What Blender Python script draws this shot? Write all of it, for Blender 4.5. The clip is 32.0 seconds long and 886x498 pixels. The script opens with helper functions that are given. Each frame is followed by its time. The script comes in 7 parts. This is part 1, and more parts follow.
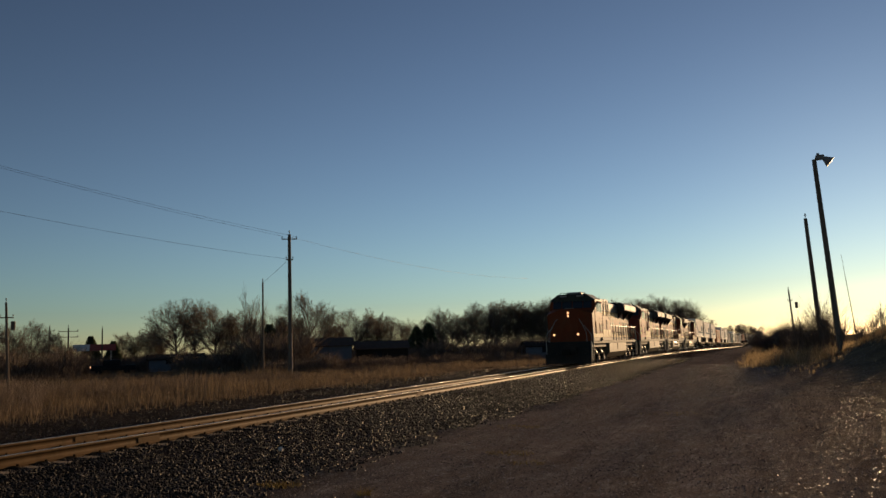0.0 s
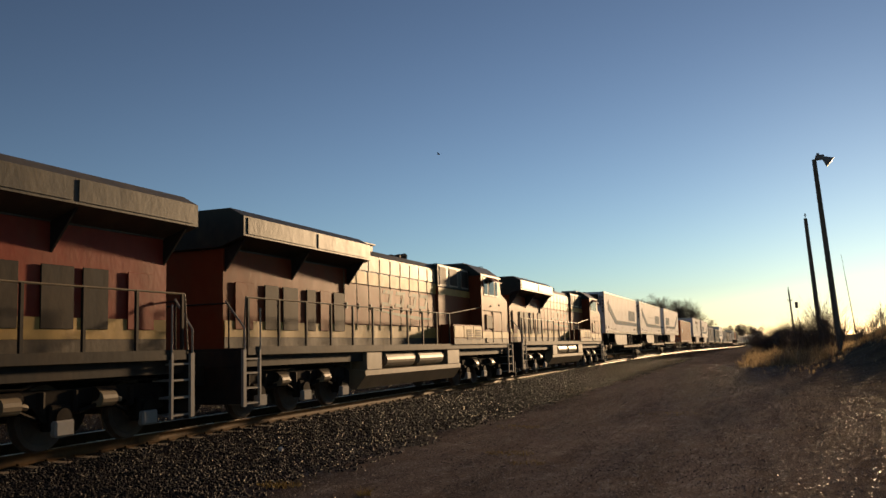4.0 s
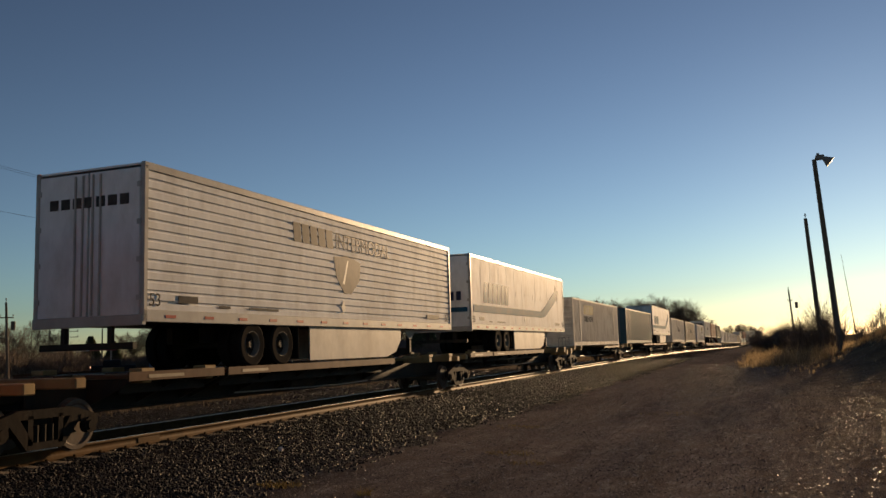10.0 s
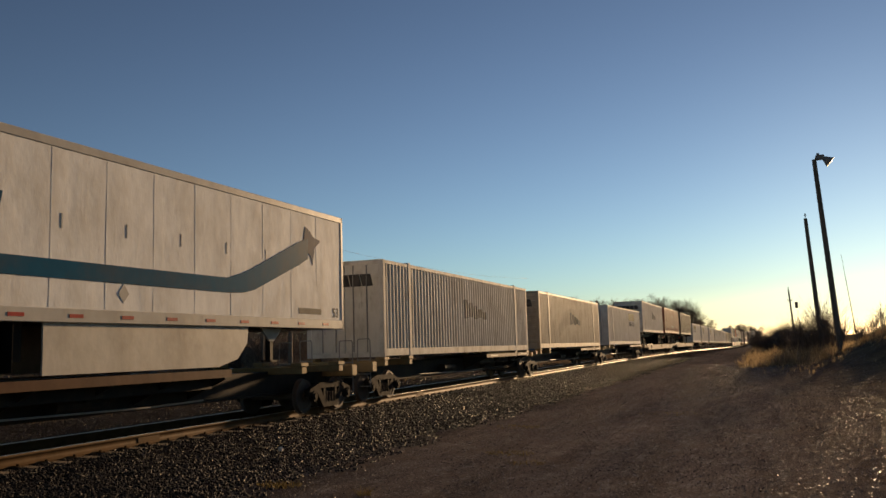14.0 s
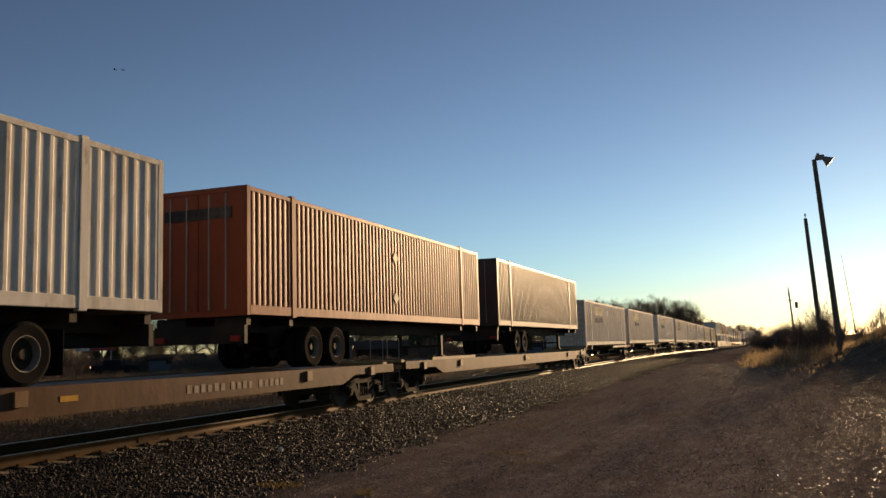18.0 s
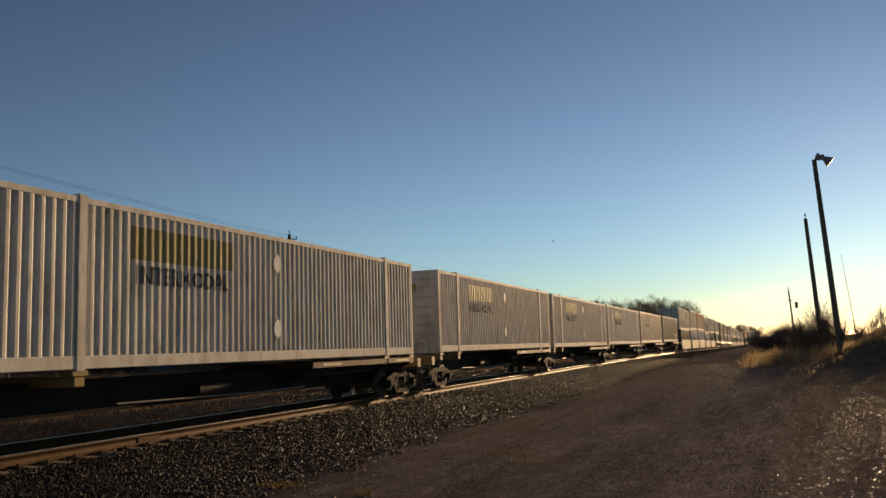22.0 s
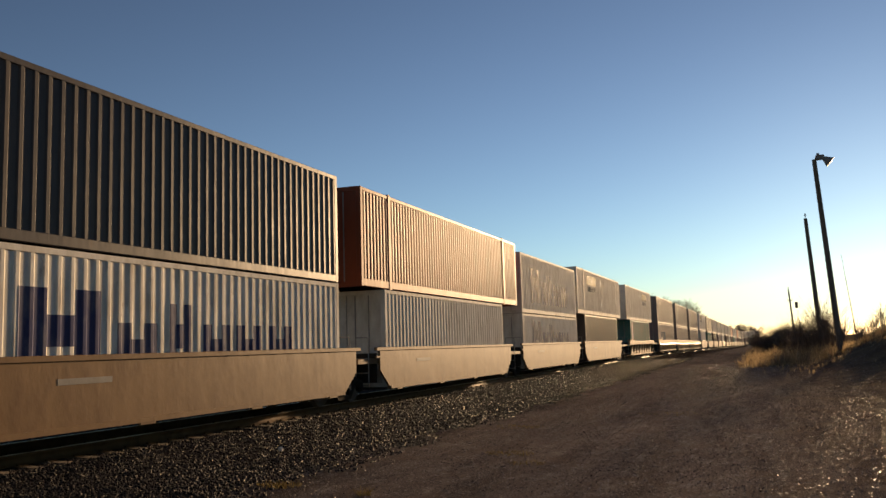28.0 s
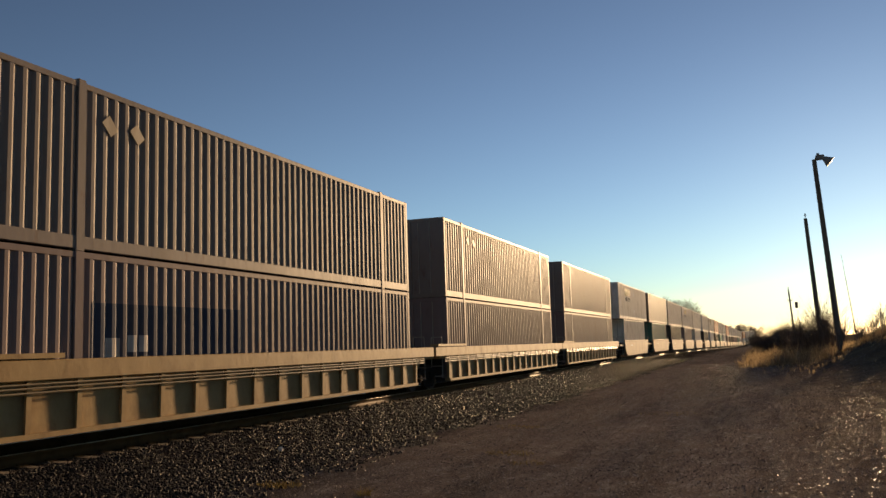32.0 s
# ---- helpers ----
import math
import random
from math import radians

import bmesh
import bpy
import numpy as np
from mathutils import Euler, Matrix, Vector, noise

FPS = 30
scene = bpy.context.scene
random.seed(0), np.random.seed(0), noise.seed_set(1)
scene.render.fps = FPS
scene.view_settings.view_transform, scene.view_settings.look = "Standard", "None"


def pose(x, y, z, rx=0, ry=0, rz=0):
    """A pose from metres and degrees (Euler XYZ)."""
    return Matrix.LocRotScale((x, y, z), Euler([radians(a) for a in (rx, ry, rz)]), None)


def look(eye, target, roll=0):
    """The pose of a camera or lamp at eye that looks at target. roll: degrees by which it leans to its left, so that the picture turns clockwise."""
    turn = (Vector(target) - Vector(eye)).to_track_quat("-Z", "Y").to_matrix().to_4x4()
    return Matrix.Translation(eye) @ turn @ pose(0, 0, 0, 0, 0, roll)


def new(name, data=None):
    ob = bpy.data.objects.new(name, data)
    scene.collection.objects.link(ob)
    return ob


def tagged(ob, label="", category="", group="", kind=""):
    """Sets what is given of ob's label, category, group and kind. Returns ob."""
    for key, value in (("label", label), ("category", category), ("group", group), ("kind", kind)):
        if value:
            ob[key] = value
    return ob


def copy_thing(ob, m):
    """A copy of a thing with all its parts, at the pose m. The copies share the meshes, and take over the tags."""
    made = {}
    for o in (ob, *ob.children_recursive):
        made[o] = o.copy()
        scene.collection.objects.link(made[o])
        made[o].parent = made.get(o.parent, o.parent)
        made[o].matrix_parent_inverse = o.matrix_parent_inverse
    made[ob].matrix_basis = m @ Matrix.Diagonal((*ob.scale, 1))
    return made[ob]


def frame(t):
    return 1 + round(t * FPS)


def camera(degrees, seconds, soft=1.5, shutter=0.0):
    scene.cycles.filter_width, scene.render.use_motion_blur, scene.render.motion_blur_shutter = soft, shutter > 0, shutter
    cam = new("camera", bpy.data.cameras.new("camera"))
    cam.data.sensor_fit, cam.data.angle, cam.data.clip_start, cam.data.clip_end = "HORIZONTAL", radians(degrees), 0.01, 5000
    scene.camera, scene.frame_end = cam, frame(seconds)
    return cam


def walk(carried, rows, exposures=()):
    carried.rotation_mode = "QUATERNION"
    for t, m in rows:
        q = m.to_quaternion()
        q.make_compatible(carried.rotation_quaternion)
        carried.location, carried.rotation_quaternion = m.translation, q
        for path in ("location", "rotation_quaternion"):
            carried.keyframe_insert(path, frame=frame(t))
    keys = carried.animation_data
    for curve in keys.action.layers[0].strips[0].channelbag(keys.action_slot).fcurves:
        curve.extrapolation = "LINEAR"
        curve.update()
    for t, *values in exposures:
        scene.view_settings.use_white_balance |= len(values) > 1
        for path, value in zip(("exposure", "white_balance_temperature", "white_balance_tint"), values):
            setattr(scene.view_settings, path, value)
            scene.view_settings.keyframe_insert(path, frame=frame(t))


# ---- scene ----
import functools

# The eye stands still, 1.72 m over a gravel road beside a single railway line; +Y runs along the line,
# away from the eye, and the train comes towards it down the line.
EYE = Vector((0.0, 0.0, 1.72))
RAIL = 0.246            # top of the rails
TRACK = -11.88          # middle of the line
SPEED = 21.0            # the train, metres a second

HEADING, TILT, LEAN = radians(20.354), radians(6.533), -1.758
AIM = EYE + Vector((-math.sin(HEADING) * math.cos(TILT), math.cos(HEADING) * math.cos(TILT), math.sin(TILT)))
cam = camera(55.02, 32.0)
EXTRA, KELVIN, TINT = 0.2, 8150, 13
BRIGHT = [(0.0, 0.02), (1.0, 0.06), (2.0, 0.17), (6.0, 0.25), (9.0, 0.12), (10.0, 0.15), (12.0, 0.12), (13.0, 0.06), (14.0, 0.24), (16.0, 0.2), (17.0, 0.13), (18.0, 0.46), (20.0, 0.46), (21.0, 0.34), (22.0, 0.25), (24.0, 0.2), (25.0, 0.3), (28.0, 0.5), (29.0, 0.52), (32.0, 0.46)]
walk(cam, [(0.0, look(EYE, AIM, LEAN)), (32.0, look(EYE, AIM, LEAN))], exposures=[(t, e + EXTRA, KELVIN, TINT) for t, e in BRIGHT])

# ---------------------------------------------------------------- sky and sun
SUN_AZ, SUN_EL = 9.3, 8.2      # degrees: to the right of the line, above the horizon
world = bpy.data.worlds.new("world")
scene.world = world
world.use_nodes = True
wn = world.node_tree
sky = wn.nodes.new("ShaderNodeTexSky")
sky.sky_type = "NISHITA"
sky.sun_disc = False
sky.sun_elevation, sky.sun_rotation = radians(SUN_EL), radians(SUN_AZ)
sky.air_density, sky.dust_density, sky.ozone_density = 0.88, 0.06, 3.8
pale, deep = wn.nodes.new("ShaderNodeHueSaturation"), wn.nodes.new("ShaderNodeGamma")     # thin winter haze: paler, with more fall-off
pale.inputs["Hue"].default_value = 0.495
pale.inputs["Saturation"].default_value, pale.inputs["Value"].default_value, deep.inputs["Gamma"].default_value = 0.75, 0.745, 1.6
wn.links.new(sky.outputs[0], pale.inputs["Color"])
wn.links.new(pale.outputs[0], deep.inputs["Color"])
wn.links.new(deep.outputs[0], wn.nodes["Background"].inputs[0])
wn.nodes["Background"].inputs[1].default_value = 0.05

sun = new("sun", bpy.data.lights.new("sun", "SUN"))
sun.data.energy, sun.data.angle, sun.data.color = 5.0, radians(2.6), (1.0, 0.735, 0.48)
sd = Vector((math.sin(radians(SUN_AZ)) * math.cos(radians(SUN_EL)), math.cos(radians(SUN_AZ)) * math.cos(radians(SUN_EL)), math.sin(radians(SUN_EL))))
sun.matrix_basis = look((0, 0, 60), Vector((0, 0, 60)) - sd)

# ---------------------------------------------------------------- materials
def surface(name, colour, rough=0.6, metal=0.0, vary=0.25, grain=8.0, bump=0.15, dirt=None, dirt_amount=0.35, dirt_scale=1.2,
            stretch=(1, 1, 1), island=0.0, per_object=0.0, spec=0.5, dent=0.0, rust=0.0, shift=False):
    """A painted, stone, wood or metal surface: grain and stains at two scales, fine relief."""
    m = bpy.data.materials.new(name)
    m.use_nodes = True
    nt = m.node_tree
    n, link = nt.nodes, nt.links.new
    p = n["Principled BSDF"]
    p.inputs["Roughness"].default_value = rough
    p.inputs["Metallic"].default_value = metal
    p.inputs["Specular IOR Level"].default_value = spec
    co = n.new("ShaderNodeTexCoord")
    mp = n.new("ShaderNodeMapping")
    mp.inputs["Scale"].default_value = stretch
    if shift:                    # no two pieces carry the same stains
        own, vec = n.new("ShaderNodeObjectInfo"), n.new("ShaderNodeVectorMath")
        vec.operation, vec.inputs[1].default_value = "SCALE", (0, 0, 0)
        vec.inputs[0].default_value = (41.0, 67.0, 23.0)
        link(own.outputs["Random"], vec.inputs["Scale"])
        add = n.new("ShaderNodeVectorMath")
        link(co.outputs["Object"], add.inputs[0]), link(vec.outputs[0], add.inputs[1]), link(add.outputs[0], mp.inputs[0])
    else:
        link(co.outputs["Object"], mp.inputs[0])
    fine, big = n.new("ShaderNodeTexNoise"), n.new("ShaderNodeTexNoise")
    fine.inputs["Scale"].default_value, fine.inputs["Detail"].default_value = grain, 5
    big.inputs["Scale"].default_value, big.inputs["Detail"].default_value = dirt_scale, 6
    big.inputs["Roughness"].default_value = 0.65
    link(mp.outputs[0], fine.inputs[0]), link(mp.outputs[0], big.inputs[0])
    hsv = n.new("ShaderNodeHueSaturation")
    hsv.inputs["Color"].default_value = (*colour, 1)
    mr = n.new("ShaderNodeMapRange")
    mr.inputs["To Min"].default_value, mr.inputs["To Max"].default_value = 1 - vary, 1 + vary
    mr.inputs["From Min"].default_value, mr.inputs["From Max"].default_value = 0.25, 0.75
    link(fine.outputs["Fac"], mr.inputs["Value"])
    value = mr.outputs[0]
    for amount, kind in ((island, "geo"), (per_object, "obj")):
        if amount:
            src = n.new("ShaderNodeNewGeometry").outputs["Random Per Island"] if kind == "geo" else n.new("ShaderNodeObjectInfo").outputs["Random"]
            r = n.new("ShaderNodeMapRange")
            r.inputs["To Min"].default_value, r.inputs["To Max"].default_value = 1 - amount, 1 + amount
            link(src, r.inputs["Value"])
            mul = n.new("ShaderNodeMath")
            mul.operation = "MULTIPLY"
            link(value, mul.inputs[0]), link(r.outputs[0], mul.inputs[1])
            value = mul.outputs[0]
    link(value, hsv.inputs["Value"])
    out = hsv.outputs[0]
    if dirt:
        ramp = n.new("ShaderNodeMapRange")
        ramp.inputs["From Min"].default_value, ramp.inputs["From Max"].default_value = 0.45, 0.72
        ramp.inputs["To Max"].default_value = dirt_amount
        link(big.outputs["Fac"], ramp.inputs["Value"])
        mix = n.new("ShaderNodeMix")
        mix.data_type = "RGBA"
        mix.inputs[7].default_value = (*dirt, 1)
        link(ramp.outputs[0], mix.inputs[0]), link(out, mix.inputs[6])
        out = mix.outputs[2]
    if rust:                     # scabs and runs of rust
        spots, where = n.new("ShaderNodeTexNoise"), n.new("ShaderNodeMapRange")
        spots.inputs["Scale"].default_value, spots.inputs["Detail"].default_value, spots.inputs["Roughness"].default_value = 2.7, 8, 0.7
        where.inputs["From Min"].default_value, where.inputs["From Max"].default_value, where.inputs["To Max"].default_value = 0.58, 0.72, rust
        link(mp.outputs[0], spots.inputs[0]), link(spots.outputs["Fac"], where.inputs["Value"])
        mix = n.new("ShaderNodeMix")
        mix.data_type = "RGBA"
        mix.inputs[7].default_value = (0.13, 0.062, 0.03, 1)
        link(where.outputs[0], mix.inputs[0]), link(out, mix.inputs[6])
        out = mix.outputs[2]
    link(out, p.inputs["Base Color"])
    rr = n.new("ShaderNodeMapRange")
    rr.inputs["To Min"].default_value, rr.inputs["To Max"].default_value = max(0.02, rough - 0.06), min(1, rough + 0.06)
    link(big.outputs["Fac"], rr.inputs["Value"]), link(rr.outputs[0], p.inputs["Roughness"])
    if bump:
        b = n.new("ShaderNodeBump")
        b.inputs["Strength"].default_value, b.inputs["Distance"].default_value = bump, 0.02
        link(fine.outputs["Fac"], b.inputs["Height"]), link(b.outputs[0], p.inputs["Normal"])
        if dent:                 # shallow dents under the fine relief
            d = n.new("ShaderNodeBump")
            d.inputs["Strength"].default_value, d.inputs["Distance"].default_value = dent, 0.05
            link(big.outputs["Fac"], d.inputs["Height"]), link(d.outputs[0], b.inputs["Normal"])
    return m


def glow(name, colour, strength):
    m = bpy.data.materials.new(name)
    m.use_nodes = True
    p = m.node_tree.nodes["Principled BSDF"]
    p.inputs["Base Color"].default_value = (*colour, 1)
    p.inputs["Emission Color"].default_value, p.inputs["Emission Strength"].default_value = (*colour, 1), strength
    return m


# ---------------------------------------------------------------- mesh helpers
def mesh_of(name, bm, material, smooth=False):
    me = bpy.data.meshes.new(name)
    bm.normal_update()
    bm.to_mesh(me)
    bm.free()
    if material:
        me.materials.append(material)
    if smooth:
        for p in me.polygons:
            p.use_smooth = True
    return me


def raw_mesh(name, verts, faces, material, smooth=False):
    """A mesh from arrays of corners and faces (all faces of one size)."""
    verts, faces = np.asarray(verts, np.float32), np.asarray(faces, np.int32)
    me = bpy.data.meshes.new(name)
    k = faces.shape[1]
    me.vertices.add(len(verts))
    me.vertices.foreach_set("co", verts.ravel())
    me.loops.add(faces.size)
    me.loops.foreach_set("vertex_index", faces.ravel())
    me.polygons.add(len(faces))
    me.polygons.foreach_set("loop_start", np.arange(0, faces.size, k, dtype=np.int32))
    me.polygons.foreach_set("loop_total", np.full(len(faces), k, np.int32))
    if smooth:
        me.polygons.foreach_set("use_smooth", np.ones(len(faces), bool))
    me.update(calc_edges=True)
    me.materials.append(material)
    return me


def part(name, bm, material, parent, label="", smooth=False, at=None):
    """Links a bmesh (or a mesh) as one object under a thing or under a part."""
    me = bm if isinstance(bm, bpy.types.Mesh) else mesh_of(name, bm, material, smooth)
    ob = new(name, me)
    ob.parent = parent
    if at is not None:
        ob.matrix_basis = at
    if label:
        ob["label"] = label
    return ob


def thing(name, label, category, m=None, group="", kind=""):
    ob = new(name)
    ob.empty_display_size = 0.2
    if m is not None:
        ob.matrix_basis = m
    return tagged(ob, label, category, group, kind)


def solo(name, bm, material, label, category="", m=None, group="", kind="", smooth=False):
    me = bm if isinstance(bm, bpy.types.Mesh) else mesh_of(name, bm, material, smooth)
    ob = new(name, me)
    if m is not None:
        ob.matrix_basis = m
    return tagged(ob, label, category, group, kind)


def box(bm, x0, x1, y0, y1, z0, z1, bevel=0.0):
    vs = [bm.verts.new((x, y, z)) for z in (z0, z1) for y in (y0, y1) for x in (x0, x1)]
    fs = [bm.faces.new([vs[i] for i in q]) for q in ((0, 2, 3, 1), (4, 5, 7, 6), (0, 1, 5, 4), (2, 6, 7, 3), (0, 4, 6, 2), (1, 3, 7, 5))]
    if bevel:
        es = list({e for f in fs for e in f.edges})
        bmesh.ops.bevel(bm, geom=es, offset=bevel, segments=1, affect="EDGES", profile=0.5)
    return bm


def boxes(*sizes, bevel=0.0):
    bm = bmesh.new()
    for s in sizes:
        box(bm, *s, bevel=bevel)
    return bm


def prism(bm, outline, a0, a1, axis="y"):
    """An outline of (u, v) drawn out along an axis: along y it is (x, z), along x it is (y, z), along z it is (x, y)."""
    def at(u, v, a):
        return {"y": (u, a, v), "x": (a, u, v), "z": (u, v, a)}[axis]
    n = len(outline)
    lo, hi = [bm.verts.new(at(u, v, a0)) for u, v in outline], [bm.verts.new(at(u, v, a1)) for u, v in outline]
    bm.faces.new(lo), bm.faces.new(hi[::-1])
    for i in range(n):
        bm.faces.new((lo[i], hi[i], hi[(i + 1) % n], lo[(i + 1) % n]))
    bmesh.ops.recalc_face_normals(bm, faces=bm.faces[:])
    return bm


def tube(bm, a, b, r0, r1=None, sides=8, caps=True):
    a, b = Vector(a), Vector(b)
    r1 = r0 if r1 is None else r1
    q = (b - a).to_track_quat("Z", "Y")
    ra, rb = [], []
    for i in range(sides):
        w = 2 * math.pi * i / sides
        d = q @ Vector((math.cos(w), math.sin(w), 0))
        ra.append(bm.verts.new(a + d * r0)), rb.append(bm.verts.new(b + d * r1))
    for i in range(sides):
        j = (i + 1) % sides
        bm.faces.new((ra[i], ra[j], rb[j], rb[i]))
    if caps:
        bm.faces.new(ra[::-1]), bm.faces.new(rb)
    return bm


def pipe(bm, points, r, sides=6):
    for a, b in zip(points, points[1:]):
        tube(bm, a, b, r, sides=sides)
    return bm


# ---------------------------------------------------------------- ground and line
def ground_material():
    """Dark gravel and cinders near the line, bleached dead grass and earth beyond it."""
    m = bpy.data.materials.new("gravel_and_dead_grass")
    m.use_nodes = True
    nt = m.node_tree
    n, link = nt.nodes, nt.links.new
    p = n["Principled BSDF"]
    p.inputs["Specular IOR Level"].default_value = 0.006
    p.inputs["Roughness"].default_value = 0.9
    p.inputs["Diffuse Roughness"].default_value = 0.3
    co = n.new("ShaderNodeTexCoord")

    def tex(scale, detail, rough=0.6):
        t = n.new("ShaderNodeTexNoise")
        t.inputs["Scale"].default_value, t.inputs["Detail"].default_value, t.inputs["Roughness"].default_value = scale, detail, rough
        link(co.outputs["Object"], t.inputs[0])
        return t.outputs["Fac"]

    def ramp(value, stops):
        r = n.new("ShaderNodeValToRGB")
        for k, (at, c) in enumerate(stops):
            e = r.color_ramp.elements[k] if k < 2 else r.color_ramp.elements.new(at)
            e.position, e.color = at, (*c, 1)
        link(value, r.inputs[0])
        return r.outputs[0]

    def blend(fac, a, b):
        x = n.new("ShaderNodeMix")
        x.data_type = "RGBA"
        link(fac, x.inputs[0]), link(a, x.inputs[6]), link(b, x.inputs[7])
        return x.outputs[2]

    def cells(scale):
        t = n.new("ShaderNodeTexVoronoi")
        t.inputs["Scale"].default_value = scale
        link(co.outputs["Object"], t.inputs[0])
        s_ = n.new("ShaderNodeSeparateColor")
        link(t.outputs["Color"], s_.inputs[0])
        return t.outputs["Distance"], s_.outputs[0], s_.outputs[1]

    def maths(op, a, b):
        x = n.new("ShaderNodeMath")
        x.operation = op
        for k, v in enumerate((a, b)):
            if isinstance(v, (int, float)):
                x.inputs[k].default_value = v
            else:
                link(v, x.inputs[k])
        return x.outputs[0]

    fine, patch, wide = tex(17, 11, 0.9), tex(0.9, 7, 0.7), tex(0.18, 4)
    big_gap, big_tone, big_wet = cells(36)           # pebbles a thumb wide; grit between them, coloured darker as crevice shade
    small_gap, small_tone = cells(95)[:2]
    shaded_grit = ramp(small_tone, [(0.0, (0.0991, 0.0791, 0.0664)), (1.0, (0.377, 0.308, 0.258)), (0.55, (0.159, 0.126, 0.106)), (0.86, (0.219, 0.176, 0.147))])
    pebbles = ramp(big_tone, [(0.0, (0.109, 0.0867, 0.0726)), (1.0, (0.545, 0.458, 0.385)), (0.5, (0.198, 0.159, 0.133)), (0.85, (0.278, 0.225, 0.188))])
    stony = blend(ramp(big_gap, [(0.30, (0.9, 0.9, 0.9)), (0.52, (0, 0, 0))]), shaded_grit, pebbles)
    earth = ramp(fine, [(0.35, (0.072, 0.0533, 0.0399)), (0.66, (0.277, 0.204, 0.15))])
    ruts = n.new("ShaderNodeTexNoise")               # wheel ruts and swept streaks along the road
    ruts.inputs["Scale"].default_value, ruts.inputs["Detail"].default_value, ruts.inputs["Roughness"].default_value = 1.0, 6, 0.65
    along = n.new("ShaderNodeMapping")
    along.inputs["Scale"].default_value, along.inputs["Rotation"].default_value = (1.5, 0.14, 1), (0, 0, radians(-4))
    link(co.outputs["Object"], along.inputs[0]), link(along.outputs[0], ruts.inputs[0])
    cinder = ramp(small_tone, [(0.0, (0.0573, 0.0468, 0.0396)), (1.0, (0.268, 0.22, 0.186)), (0.7, (0.11, 0.0889, 0.075))])
    stony = blend(ramp(ruts.outputs["Fac"], [(0.44, (0, 0, 0)), (0.60, (0.95, 0.95, 0.95))]), stony, cinder)
    near = blend(ramp(patch, [(0.46, (0, 0, 0)), (0.66, (0.7, 0.7, 0.7))]), stony, earth)
    scuff = n.new("ShaderNodeTexNoise")              # pale dry scuffs where wheels have turned the stones
    scuff.inputs["Scale"].default_value, scuff.inputs["Detail"].default_value, scuff.inputs["Roughness"].default_value = 2.4, 9, 0.75
    across = n.new("ShaderNodeMapping")
    across.inputs["Scale"].default_value, across.inputs["Rotation"].default_value = (1.2, 0.5, 1), (0, 0, radians(-8))
    link(co.outputs["Object"], across.inputs[0]), link(across.outputs[0], scuff.inputs[0])
    dry = ramp(small_tone, [(0.0, (0.13, 0.112, 0.1)), (1.0, (0.48, 0.42, 0.37)), (0.6, (0.25, 0.215, 0.19))])
    near = blend(ramp(scuff.outputs["Fac"], [(0.52, (0, 0, 0)), (0.64, (0.75, 0.75, 0.75))]), near, dry)
    straw = blend(ramp(patch, [(0.4, (0, 0, 0)), (0.66, (1, 1, 1))]), ramp(fine, [(0.25, (0.05, 0.036, 0.026)), (0.75, (0.18, 0.135, 0.09))]), ramp(fine, [(0.25, (0.1, 0.072, 0.042)), (0.75, (0.32, 0.235, 0.14))]))
    sep = n.new("ShaderNodeSeparateXYZ")
    link(co.outputs["Object"], sep.inputs[0])
    add = n.new("ShaderNodeMath")
    add.operation = "MULTIPLY_ADD"
    add.inputs[1].default_value = 7.0
    link(wide, add.inputs[0]), link(sep.outputs["X"], add.inputs[2])
    field = n.new("ShaderNodeMapRange")          # west of the ballast: field
    field.inputs["From Min"].default_value, field.inputs["From Max"].default_value = -24.5, -20.5
    field.inputs["To Min"].default_value, field.inputs["To Max"].default_value = 1, 0
    link(add.outputs[0], field.inputs["Value"])
    bank = n.new("ShaderNodeMapRange")           # east of the road: bank
    bank.inputs["From Min"].default_value, bank.inputs["From Max"].default_value = 3.2, 8.5
    link(add.outputs[0], bank.inputs["Value"])
    both = n.new("ShaderNodeMath")
    both.operation = "MAXIMUM"
    link(field.outputs[0], both.inputs[0]), link(bank.outputs[0], both.inputs[1])
    bed = n.new("ShaderNodeMapRange")            # cinders under the ballast
    bed.inputs["From Min"].default_value, bed.inputs["From Max"].default_value = -4.0, -1.6
    bed.inputs["To Min"].default_value, bed.inputs["To Max"].default_value = 1, 0
    link(add.outputs[0], bed.inputs["Value"])
    near = blend(bed.outputs[0], near, ramp(small_tone, [(0.0, (0.013, 0.011, 0.01)), (1.0, (0.085, 0.07, 0.063)), (0.7, (0.026, 0.0215, 0.0195))]))
    link(blend(both.outputs[0], near, straw), p.inputs["Base Color"])
    h = maths("ADD", maths("MULTIPLY", big_gap, -0.9), maths("MULTIPLY", small_gap, -0.45))
    h = maths("ADD", maths("ADD", h, maths("MULTIPLY", patch, 4.0)), maths("MULTIPLY", scuff.outputs["Fac"], 2.5))
    b = n.new("ShaderNodeBump")
    b.inputs["Strength"].default_value, b.inputs["Distance"].default_value = 0.4, 0.012
    link(h, b.inputs["Height"]), link(b.outputs[0], p.inputs["Normal"])
    shiny = maths("MULTIPLY", maths("GREATER_THAN", big_wet, 0.97), maths("SUBTRACT", 1.0, both.outputs[0]))      # a few smooth stones glint
    link(maths("MULTIPLY", shiny, 0.035), p.inputs["Specular IOR Level"])
    link(maths("SUBTRACT", 0.92, maths("MULTIPLY", shiny, 0.6)), p.inputs["Roughness"])
    return m


